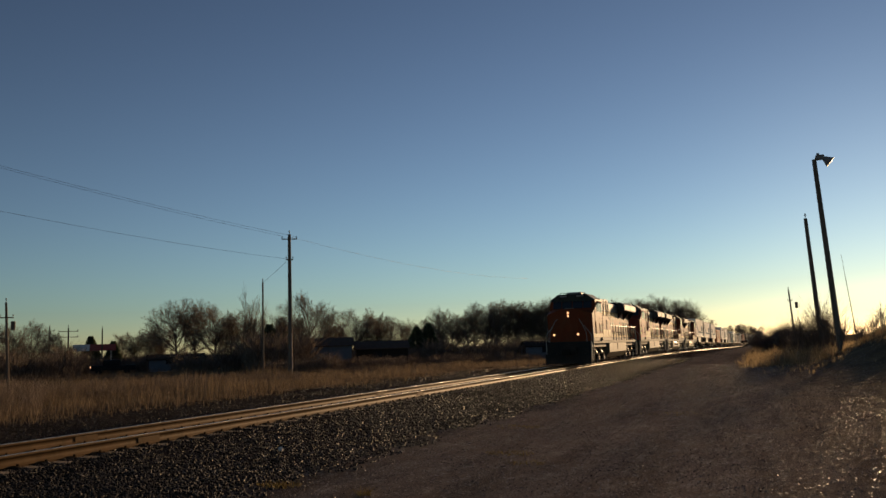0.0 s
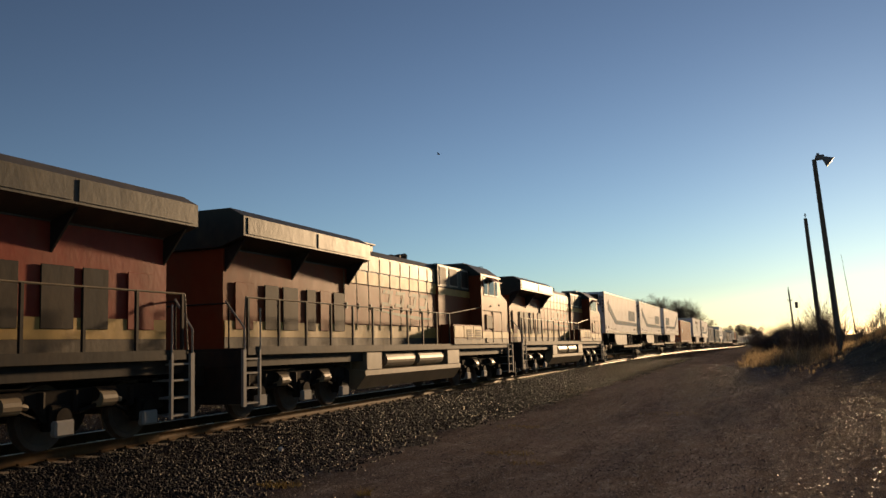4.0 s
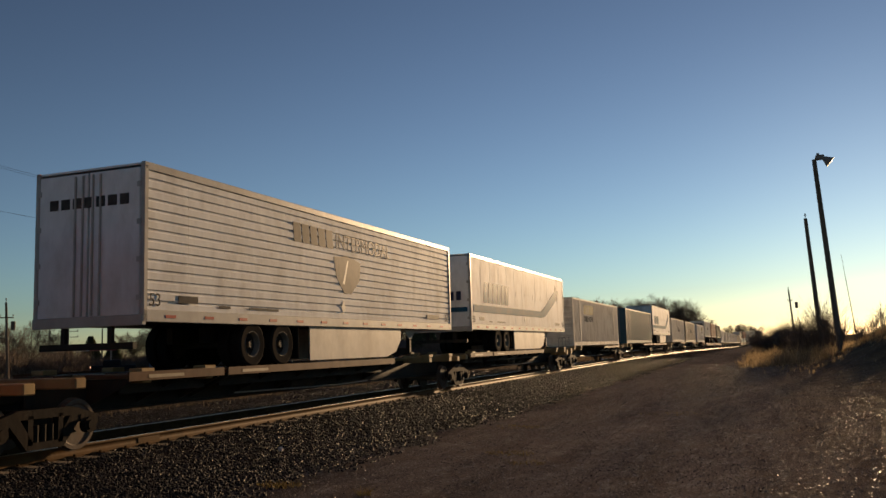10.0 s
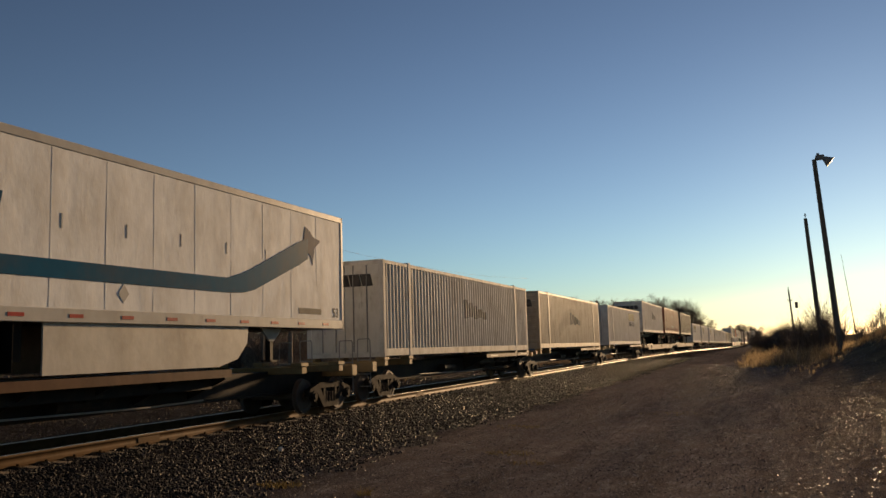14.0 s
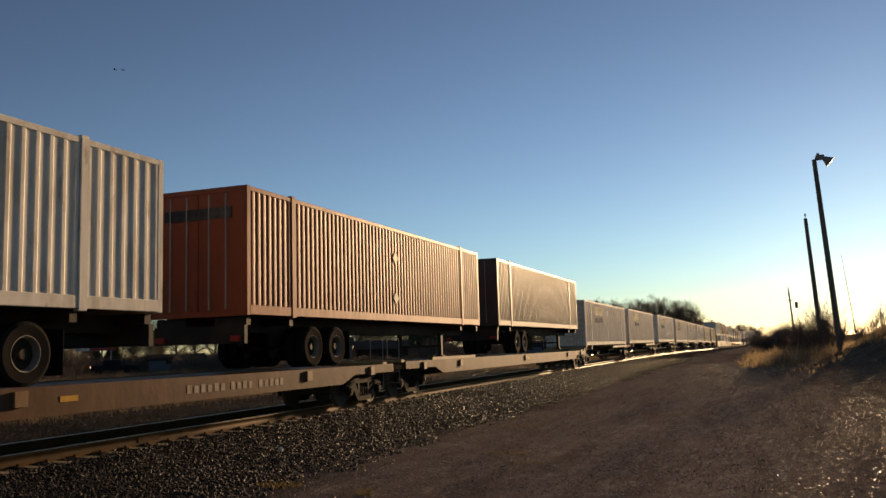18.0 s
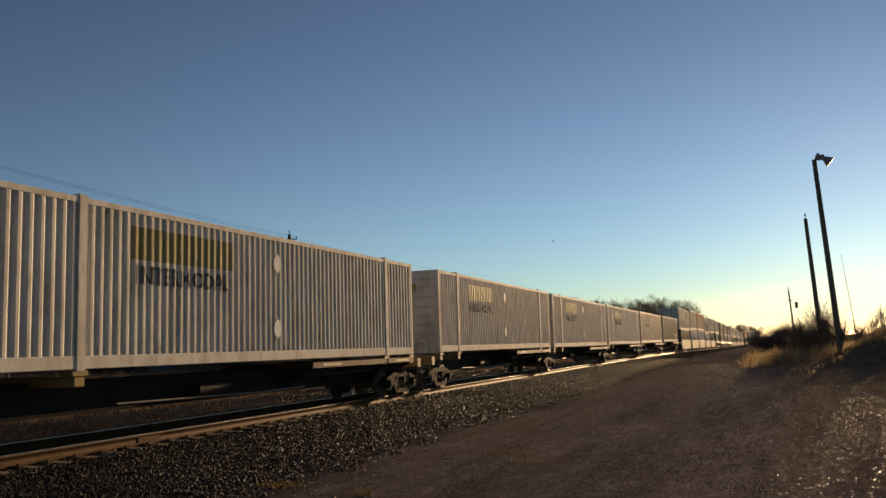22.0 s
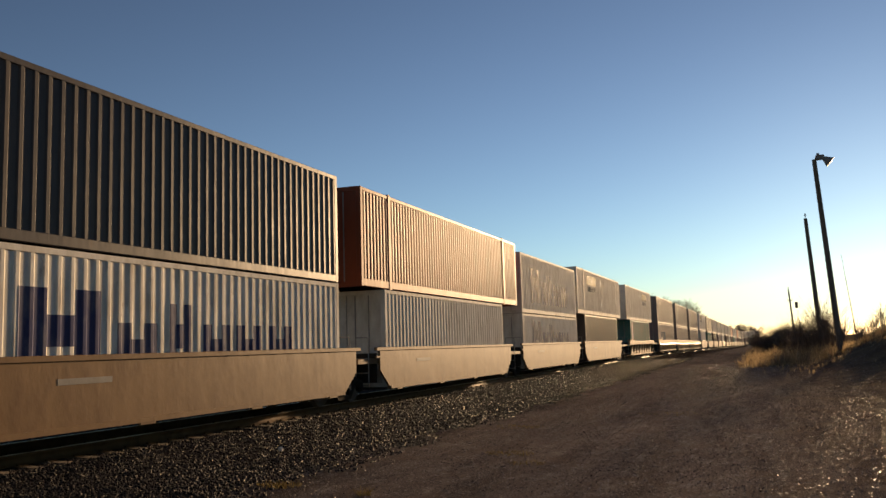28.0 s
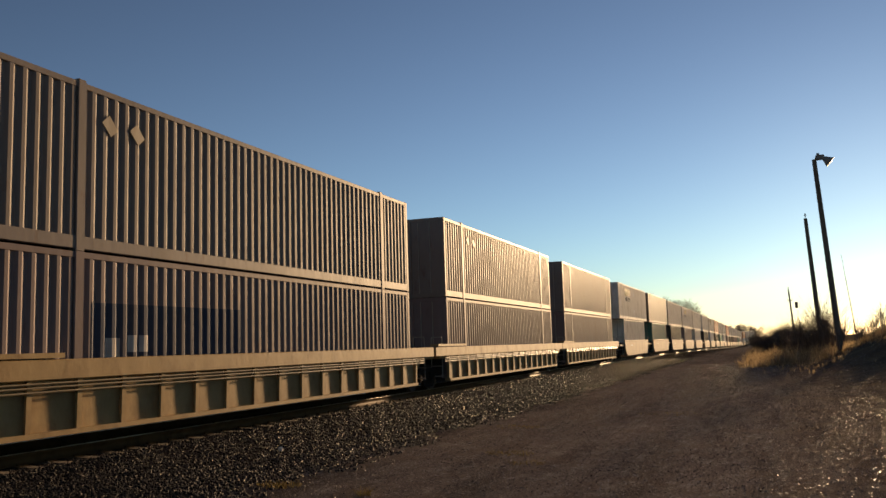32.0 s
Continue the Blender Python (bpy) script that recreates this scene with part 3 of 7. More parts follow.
thicket("bank_saplings", [(1.6, 3.6, 58, 75, 5.0), (3.4, 4.6, 56, 66, 4.0), (5.2, 7.0, 46, 54, 1.8)], 800, 23, "thin bare saplings on the earth bank", lean=0.1, thick=0.011)


def grass(name, rows, n, seed, label, material=None):
    """Dead grass and weeds: thin bent blades as one mass; rows of (x0, x1, y0, y1, height, weight)."""
    material = material or straw_mat
    g = np.random.default_rng(seed)
    v = []
    total = sum(r[5] for r in rows)
    for x0, x1, y0, y1, h, wgt in rows:
        for _ in range(int(n * wgt / total)):
            y = y0 * (y1 / y0) ** g.uniform() if y0 > 0 else g.uniform(y0, y1)
            x = g.uniform(x0, x1) + g.normal(0, 0.09) * (x1 - x0)
            y *= math.exp(g.normal(0, 0.06))
            clump = 0.5 + 0.75 * noise.noise((x * 0.22, y * 0.16, seed)) + 0.45 * noise.noise((x * 0.8, y * 0.6, seed))
            if clump < 0.3:
                continue
            hh = h * clump ** 1.4 * g.uniform(0.5, 1.25)
            a = g.uniform(0, 6.283)
            w = 0.007 * (1 + y * 0.018)
            dx, dy = math.cos(a) * w, math.sin(a) * w
            lx, ly = g.normal(0, 0.25) * hh, g.normal(0, 0.25) * hh
            z = lay(x, y)
            v += [(x - dx, y - dy, z), (x + dx, y + dy, z), (x + lx * 0.4 + dx * 0.7, y + ly * 0.4 + dy * 0.7, z + hh * 0.6), (x + lx * 0.4 - dx * 0.7, y + ly * 0.4 - dy * 0.7, z + hh * 0.6),
                  (x + lx * 0.4 - dx * 0.7, y + ly * 0.4 - dy * 0.7, z + hh * 0.6), (x + lx * 0.4 + dx * 0.7, y + ly * 0.4 + dy * 0.7, z + hh * 0.6), (x + lx + dx * .15, y + ly + dy * .15, z + hh * 0.95), (x + lx - dx * .15, y + ly - dy * .15, z + hh * 0.95)]
    f = np.arange(len(v)).reshape(-1, 4)
    return solo(name, raw_mesh(name, v, f, material), None, label, "grass", kind="stuff")


grass("field_grass", [(-40, -25.0, 20, 60, 1.15, 6), (-62, -25, 42, 110, 0.9, 7), (-26, -23, 24, 110, 0.3, 1.0), (-90, -55, 50, 120, 1.0, 2), (-28, -19, 75, 160, 0.6, 2)], 64000, 31, "tall dead grass in the field beyond the line")
grass("bank_grass", [(1.5, 8, 44, 70, 0.5, 5), (-0.8, 4.0, 56, 105, 1.1, 11), (5, 14, 36, 60, 0.3, 1.5)], 42000, 32, "dead grass on the earth bank", sunlit_straw)


def tuft(x, y, n, r, h, seed, label):
    g = random.Random(seed)
    segs = []
    for _ in range(n):
        a, q = g.uniform(0, 6.283), r * math.sqrt(g.random())
        px, py = x + q * math.cos(a) * 1.6, y + q * math.sin(a)
        z = lay(px, py) - 0.01
        hh = h * g.uniform(0.4, 1.1)
        segs.append(((px, py, z), (px + g.gauss(0, 0.5) * hh, py + g.gauss(0, 0.5) * hh, z + hh), 0.004, 0.0015))
    solo("grass_tuft", limbs_mesh("grass_tuft", segs, 3, tuft_mat), None, label, "grass tuft", kind="stuff")


tuft(-6.1, 9.97, 150, 0.2, 0.08, 1, "small yellowed grass tuft at the ballast's edge")
tuft(-3.9, 13.25, 120, 0.26, 0.06, 2, "low yellowed grass tuft on the gravel road")
tuft(-3.4, 12.3, 80, 0.2, 0.05, 3, "low yellowed grass tuft on the gravel road")
tuft(-5.0, 17.6, 110, 0.36, 0.05, 4, "flat dead grass tuft on the gravel road")
tuft(-4.6, 9.4, 40, 0.06, 0.1, 5, "few dry stalks in the gravel")
tuft(-2.2, 21.0, 110, 0.5, 0.05, 6, "flat dead grass tuft on the gravel road")


# ---------------------------------------------------------------- poles, wires and lamps
def wire(points, r=0.009):
    bm, rings = bmesh.new(), []
    points = [Vector(p) for p in points]
    for i, p in enumerate(points):
        q = (points[min(i + 1, len(points) - 1)] - points[max(i - 1, 0)]).to_track_quat("Z", "Y")
        rings.append([bm.verts.new(p + q @ Vector((r * math.cos(1.2566 * j), r * math.sin(1.2566 * j), 0))) for j in range(5)])
    for a, b in zip(rings, rings[1:]):
        for j in range(5):
            bm.faces.new((a[j], a[(j + 1) % 5], b[(j + 1) % 5], b[j]))
    return bm


def sagging(a, b, sag, n=14):
    a, b = Vector(a), Vector(b)
    return [a.lerp(b, i / n) - Vector((0, 0, sag * 4 * (i / n) * (1 - i / n))) for i in range(n + 1)]


def utility_pole(x, y, top, lean=(0, 0), arms=(), r=0.16, label="weathered wooden utility pole", transformer=False):
    z0 = lay(x, y) - 0.4
    p = thing("utility_pole", label, "utility pole", pose(x, y, 0), group="poles beside the line")
    h = Vector((lean[0], lean[1], top))
    part("post", tube(bmesh.new(), (0, 0, z0), h, r, r * 0.65, 12), pole_wood, p)
    for z, half, turn in arms:
        k = z / top
        c = Vector((lean[0] * k, lean[1] * k, z))
        d = Vector((math.cos(radians(turn)), math.sin(radians(turn)), 0))
        bm = tube(bmesh.new(), c - d * half, c + d * half, 0.05, sides=6)
        arm = part("crossarm", bm, pole_wood, p)
        for s in (-0.92, 0.92):
            e = c + d * half * s
            part("insulator", tube(tube(bmesh.new(), e, e + Vector((0, 0, 0.16)), 0.02, sides=6), e + Vector((0, 0, 0.12)), e + Vector((0, 0, 0.24)), 0.06, 0.03, 8), galvanised, arm)
    part("top_pin", tube(tube(bmesh.new(), h, h + Vector((0, 0, 0.22)), 0.025, sides=6), h + Vector((0, 0, 0.18)), h + Vector((0, 0, 0.34)), 0.07, 0.03, 8), galvanised, p)
    if transformer:
        part("transformer", tube(bmesh.new(), (0.32, 0, top - 2.2), (0.32, 0, top - 1.5), 0.17, sides=14), pole_wood, p)
    return p


utility_pole(-37.22, 62.8, 11.6, arms=[(11.2, 0.65, 31), (9.45, 0.3, 31)], r=0.2, label="weathered wooden utility pole with short crossarms at the field")
part("conduit", tube(bmesh.new(), (0.2, -0.1, -0.5), (0.19, -0.1, 3.2), 0.04, sides=8), galvanised, bpy.data.objects["utility_pole"], "pale metal conduit")
utility_pole(-42.88, 67.54, 8.1, r=0.11, label="thin dark wooden pole by the field")
utility_pole(-55.2, 50.76, 6.2, lean=(-0.25, -0.2), arms=[(5.0, 0.5, 40)], r=0.13, label="leaning wooden pole with a small transformer", transformer=True)
utility_pole(-99.4, 98.6, 6.4, arms=[(5.8, 0.7, 45)], r=0.14, transformer=True, label="distant wooden pole with a transformer")
utility_pole(-90.6, 93.2, 5.9, arms=[(5.4, 1.3, 45), (4.6, 1.3, 45)], r=0.14, label="distant wooden pole with two crossarms")
utility_pole(-87.4, 96.2, 5.7, r=0.13, label="distant plain wooden pole")
utility_pole(3.53, 59.9, 9.3, lean=(-0.44, 0.02), r=0.17, label="weathered wooden stub pole on the earth bank")
utility_pole(3.62, 109.95, 7.2, lean=(-0.45, 0), arms=[(5.9, 0.25, 0)], r=0.13, transformer=True, label="distant wooden pole with a small box")
for i, (z, e) in enumerate(((11.45, -0.5), (11.4, 0.5))):
    solo("power_wire", wire(sagging((-37.2 + e, 62.8 + e * 0.6, z), (-45.5 + e, 2.0, 17.0 if i == 0 else 16.6), 0.9)), wire_mat, "thin dark overhead wire sagging from the pole", "wire", group="overhead wires")
solo("power_wire", wire(sagging((-37.4, 62.7, 9.5), (-45.0, 2.0, 13.5), 1.0)), wire_mat, "thin dark overhead wire sagging from the pole", "wire", group="overhead wires")
solo("power_wire", wire(sagging((-37.2, 62.8, 11.4), (-31.0, 118.0, 11.0), 0.8), 0.009), wire_mat, "thin dark overhead wire running along the line", "wire", group="overhead wires")
solo("guy_wire", wire([(-37.3, 62.7, 9.4), (-42.8, 67.4, 8.0)], 0.012), wire_mat, "slack dark wire between two poles", "wire", group="overhead wires")


def lamp_post():
    x, y, top = 3.66, 47.87, 10.85
    p = thing("yard_lamp", "leaning wooden yard lamp post with a floodlight head", "street lamp", pose(x, y, 0))
    h = Vector((-0.55, 0.03, top))
    part("post", tube(bmesh.new(), (0, 0, lay(x, y) - 0.4), h, 0.16, 0.11, 12), pole_wood, p)
    part("bracket", pipe(bmesh.new(), [h + Vector((0, 0, -0.3)), h + Vector((0.1, 0, 0.18)), h + Vector((0.42, 0, 0.12))], 0.035), galvanised, p)
    part("photocell", tube(bmesh.new(), h + Vector((0.2, 0, 0.15)), h + Vector((0.2, 0, 0.32)), 0.07, sides=10), galvanised, p)
    part("ballast_box", boxes((h.x + 0.1, h.x + 0.5, 0.0 + h.y - 0.12, h.y + 0.12, top - 0.05, top + 0.22), bevel=0.04), galvanised, p)
    part("shade", tube(bmesh.new(), h + Vector((0.45, 0, 0.05)), h + Vector((0.78, 0, -0.22)), 0.1, 0.3, 16), galvanised, p)


lamp_post()
mast = thing("radio_mast", "thin leaning metal mast behind the earth bank", "mast", pose(5.8, 61.7, 0))
part("tube", tube(bmesh.new(), (0, 0, lay(5.8, 61.7) - 0.3), (-0.62, 0.05, 6.95), 0.035, 0.012, 8), galvanised, mast)


# ---------------------------------------------------------------- buildings across the field
metal_blue = surface("blue_grey_metal_siding", (0.13, 0.15, 0.17), 0.8, spec=0.05, vary=0.12, grain=3, bump=0.05, dirt=(0.15, 0.14, 0.13), dirt_amount=0.4)
metal_roof = surface("rusty_roofing", (0.10, 0.07, 0.055), 0.85, 0.0, vary=0.2, grain=3, bump=0.05, dirt=(0.12, 0.07, 0.045), dirt_amount=0.5, spec=0.05)
dark_brick = surface("dark_brown_siding", (0.035, 0.026, 0.02), 0.9, vary=0.25, grain=5, bump=0.1, spec=0.05)
white_fascia = surface("white_fascia", (0.75, 0.75, 0.75), 0.4, vary=0.05, grain=3, bump=0)
red_fascia = surface("dull_red_fascia", (0.35, 0.03, 0.03), 0.4, vary=0.1, grain=3, bump=0)
truck_paint = surface("dark_truck_paint", (0.02, 0.02, 0.022), 0.5, vary=0.1, bump=0, spec=0.06)
lamp_on = glow("lit_vehicle_lamp", (1.0, 0.5, 0.3), 3.0)


def shed(label, x, y, turn, width, length, eaves, ridge, walls, roof):
    s = thing("metal_shed", label, "shed", pose(x, y, lay(x, y) - 0.1, 0, 0, turn), group="sheds across the field")
    bm = bmesh.new()
    prism(bm, [(-width / 2, 0), (-width / 2, eaves), (0, ridge), (width / 2, eaves), (width / 2, 0)], 0, length)
    part("wall", bm, walls, s)
    for sx in (-1, 1):
        bm = bmesh.new()
        prism(bm, [(0, ridge + 0.02), (sx * (width / 2 + 0.3), eaves - 0.08), (sx * (width / 2 + 0.3), eaves + 0.02), (0, ridge + 0.12)], -0.3, length + 0.3)
        part("roof", bm, roof, s)
        for k in range(int(length / 2.5)):
            part("wall_rib", boxes((sx * width / 2 - 0.03, sx * width / 2 + 0.03, 1 + k * 2.5, 1.08 + k * 2.5, 0, eaves - 0.1)), walls, s)
    part("door", boxes((-1.4, 1.4, -0.06, 0.02, 0, 2.6)), metal_roof, s)
    part("window", boxes((width / 2 - 0.02, width / 2 + 0.05, length * 0.3, length * 0.3 + 1.2, 1.1, 2.0)), truck_paint, s)
    return s


shed("long blue-grey metal shed with a rusty roof", -56.4, 92.2, -62, 6.0, 9.0, 2.75, 3.7, metal_blue, metal_roof)
shed("small dark metal shed behind a longer one", -50.0, 101.0, -62, 6.0, 6.5, 2.3, 3.2, dark_brick, metal_roof)
shed("low dark shed among the brush", -33.0, 122.0, -66, 6.0, 7.0, 2.0, 2.7, metal_blue, dark_brick)
shed("low dark house with a shallow roof", -77.5, 94.0, -50, 7.0, 7.0, 1.7, 2.3, metal_blue, dark_brick)

canopy = thing("station_canopy", "flat canopy with a white and red fascia on posts", "canopy", pose(-88.2, 95.5, lay(-88.2, 95.5), 0, 0, 43))
part("fascia", boxes((-2.75, -0.55, -0.1, 4.0, 3.05, 3.95)), white_fascia, canopy, "white fascia")
part("fascia", boxes((-0.55, 2.9, -0.1, 4.0, 3.05, 3.95)), red_fascia, canopy, "red fascia")
for px in (-2.2, 2.3):
    part("post", boxes((px - 0.12, px + 0.12, 1.8, 2.05, 0, 3.05)), white_fascia, canopy)

pickup = thing("pickup_truck", "dark pickup truck with its lamps lit", "truck", pose(-76.3, 86.0, lay(-76.3, 86.0), 0, 0, 130))
part("body", boxes((-0.95, 0.95, -2.6, 2.6, 0.5, 1.1), (-0.85, 0.85, -0.9, 1.2, 1.1, 1.75), bevel=0.08), truck_paint, pickup)
for px in (-0.85, 0.85):
    for py in (-1.6, 1.7):
        w = part("wheel", tube(bmesh.new(), (px - 0.12, py, 0.36), (px + 0.12, py, 0.36), 0.36, sides=16), truck_paint, pickup)
    part("headlamp", boxes((px - 0.14, px + 0.14, 2.58, 2.64, 0.8, 1.0)), lamp_on, pickup)

# ---------------------------------------------------------------- sleepers, last of the line's pieces
tie_mesh = mesh_of("tie", boxes((-1.3, 1.3, -0.115, 0.115, -0.37, -0.19), bevel=0.012), tie_mat)
plate_mesh = mesh_of("tie_plate", boxes((-0.18, 0.18, -0.1, 0.1, -0.195, -0.178)), rail_mat)
clip_mesh = mesh_of("rail_clip", boxes((0.075, 0.13, -0.07, -0.03, -0.18, -0.145), bevel=0.008), rail_mat)
k = 0
y = 5.0
while y < 95:
    t = part("tie", tie_mesh, None, track, at=pose(TRACK + curve_x(y), y + 0.02 * math.sin(k * 7.3), RAIL, 0, 0, 0.8 * math.sin(k * 3.1)))
    if 8 < y < 60:
        for side in (-0.7525, 0.7525):
            part("tie_plate", plate_mesh, None, t, at=pose(side, 0, 0))
            part("rail_clip", clip_mesh, None, t, at=pose(side, 0, 0))
    y += 0.6
    k += 1

# ---------------------------------------------------------------- the train: materials
def paint(name, colour, rough=0.5, dirt=(0.10, 0.075, 0.055), amount=0.45, vary=0.08, bump=0.03, **k):
    return surface(name, colour, rough, 0.0, vary=vary, grain=5, bump=bump, dirt=dirt, dirt_amount=amount, dirt_scale=k.pop("dirt_scale", 0.9), stretch=k.pop("stretch", (1, 1, 0.7)), spec=k.pop("spec", 0.05), dent=k.pop("dent", 0.25), **k)


orange_paint = paint("orange_locomotive_paint", (0.19, 0.043, 0.017), 0.46, spec=0.035, dirt=(0.13, 0.067, 0.037), amount=0.45, dirt_scale=1.4)
red_paint = paint("faded_red_orange_paint", (0.24, 0.04, 0.024), 0.46, spec=0.06, dirt=(0.17, 0.08, 0.05), amount=0.5, dirt_scale=1.5)
green_paint = paint("dark_green_paint", (0.026, 0.031, 0.027), 0.45, dirt=(0.13, 0.105, 0.07), amount=0.3, dirt_scale=1.6, spec=0.12)
grey_top = paint("dusty_grey_hood_paint", (0.075, 0.072, 0.062), 0.5, dirt=(0.17, 0.14, 0.10), amount=0.6, dirt_scale=1.6, spec=0.12)
grime = paint("oily_brown_grime", (0.045, 0.034, 0.025), 0.6, dirt=(0.15, 0.11, 0.07), amount=0.6, dirt_scale=2.2, spec=0.1)
band_paint = paint("grimy_yellow_band", (0.40, 0.25, 0.075), 0.5, dirt=(0.15, 0.09, 0.045), amount=0.45, dirt_scale=2.0, spec=0.1)
faded_yellow = paint("faded_yellow_lettering", (0.33, 0.225, 0.085), dirt=(0.24, 0.075, 0.045), amount=0.7, dirt_scale=2.4)
swoosh_green = paint("worn_green_lettering", (0.055, 0.075, 0.05), dirt=(0.20, 0.07, 0.035), amount=0.75, dirt_scale=2.4)
yellow_paint = paint("dull_yellow_paint", (0.341, 0.223, 0.0496))
black_paint = paint("black_underframe_paint", (0.026, 0.0235, 0.022), 0.6, dirt=(0.08, 0.055, 0.035), amount=0.6)
dusty_black = paint("dusty_running_gear", (0.02, 0.0165, 0.014), 0.7, dirt=(0.045, 0.031, 0.021), amount=0.5, dirt_scale=3, spec=0.02)
tank_grey = paint("dusty_tan_tank_paint", (0.21, 0.165, 0.108), 0.5, spec=0.14, dirt=(0.0744, 0.0527, 0.0372), amount=0.5)
silver_paint = paint("silver_grey_paint", (0.279, 0.267, 0.248), 0.4, dirt=(0.124, 0.093, 0.062), amount=0.4)
white_paint = paint("white_trailer_paint", (0.71, 0.715, 0.71), 0.55, spec=0.01, dirt=(0.4, 0.36, 0.305), amount=0.5, dirt_scale=1.5, bump=0.02, dent=0.3, stretch=(1, 1, 0.5), shift=True)
trailer_rail = paint("aluminium_trailer_rail", (0.409, 0.396, 0.37), 0.35, dirt=(0.198, 0.165, 0.132), amount=0.4)
skirt_paint = paint("trailer_skirt_panel", (0.46, 0.435, 0.39), 0.5, dirt=(0.198, 0.158, 0.119), amount=0.5)
red_tape = paint("red_reflective_tape", (0.31, 0.0372, 0.031), 0.4)
teal_paint = paint("teal_blue_livery", (0.014, 0.085, 0.15), 0.35, spec=0.006, dent=0)
navy_paint = paint("navy_livery", (0.02, 0.03, 0.075), 0.35, spec=0.006, dent=0)
black_mark = paint("black_livery", (0.045, 0.042, 0.04), 0.4, spec=0.012, dent=0, dirt=(0.16, 0.14, 0.12), amount=0.6, dirt_scale=1.6)
yellow_mark = paint("yellow_livery", (0.32, 0.265, 0.1), 0.5, dirt=(0.4, 0.36, 0.29), amount=0.75, dirt_scale=1.6, shift=True, stretch=(1.3, 1.3, 0.5))
word_mark = paint("worn_dark_lettering", (0.13, 0.122, 0.11), 0.5, dirt=(0.46, 0.42, 0.36), amount=0.8, dirt_scale=2.2, shift=True, stretch=(1.3, 1.3, 0.5), spec=0.01)
navy_sign = paint("faded_navy_sign", (0.05, 0.055, 0.12), 0.5, spec=0.02, dirt=(0.42, 0.39, 0.35), amount=0.45, stretch=(1.3, 1.3, 0.5), shift=True)
navy_field = paint("faded_navy_field", (0.05, 0.058, 0.085), 0.5, spec=0.02, dirt=(0.16, 0.125, 0.105), amount=0.5, stretch=(1.3, 1.3, 0.5), shift=True)
pale_mark = paint("worn_pale_sign", (0.42, 0.4, 0.38), 0.6, spec=0.02, dirt=(0.2, 0.16, 0.14), amount=0.6, stretch=(1.3, 1.3, 0.5), shift=True)
dusty_rim = paint("dusty_wheel_rim", (0.22, 0.205, 0.18), 0.6, dirt=(0.1, 0.08, 0.06), amount=0.5, dirt_scale=4)
# wheel centres, darker than the lip around them
dark_hub = paint("dark_wheel_centre", (0.03, 0.026, 0.022), 0.6, dirt=(0.06, 0.047, 0.036), amount=0.5, dirt_scale=4)
rubber = paint("tyre_rubber", (0.013, 0.0122, 0.012), 0.9, spec=0.01, dirt=(0.04, 0.031, 0.025), amount=0.35)
steel_wheel = surface("wheel_steel", (0.11, 0.088, 0.072), 0.6, 0.1, spec=0.06, vary=0.2, dirt=(0.10, 0.06, 0.04), dirt_amount=0.6, dirt_scale=4)
worn_letter = paint("worn_white_stencil", (0.25, 0.2, 0.16), 0.6, dirt=(0.1, 0.058, 0.036), amount=0.8, dirt_scale=5)
reflector_yellow = paint("yellow_reflector_tape", (0.5, 0.27, 0.04), 0.4, dirt=(0.2, 0.12, 0.05), amount=0.4, dirt_scale=4)
car_brown = paint("mineral_brown_car_paint", (0.1, 0.053, 0.032), 0.55, spec=0.03, dirt=(0.055, 0.032, 0.021), amount=0.6, dirt_scale=1.6)
car_tan = paint("yellow_tan_car_paint", (0.185, 0.113, 0.062), 0.5, spec=0.05, dirt=(0.095, 0.05, 0.032), amount=0.65, dirt_scale=1.4, rust=0.5, shift=True, stretch=(1, 1, 0.6))
car_yellow = paint("dull_yellow_car_paint", (0.32, 0.22, 0.11), 0.5, dirt=(0.13, 0.07, 0.035), amount=0.6, dirt_scale=1.6, rust=0.45, shift=True)
car_rusty = paint("rusty_yellow_car_paint", (0.29, 0.175, 0.08), 0.55, dirt=(0.17, 0.075, 0.035), amount=0.75, dirt_scale=1.5, rust=0.7, shift=True)
glass = bpy.data.materials.new("cab_glass")
glass.use_nodes = True
glass.node_tree.nodes["Principled BSDF"].inputs["Base Color"].default_value = (0.015, 0.02, 0.022, 1)
glass.node_tree.nodes["Principled BSDF"].inputs["Roughness"].default_value = 0.06
headlight = glow("lit_headlight", (1.0, 0.5, 0.26), 1.5)
STREAKED = dict(stretch=(1.3, 1.3, 0.5), shift=True, vary=0.05)      # rain-washed dust runs down the walls
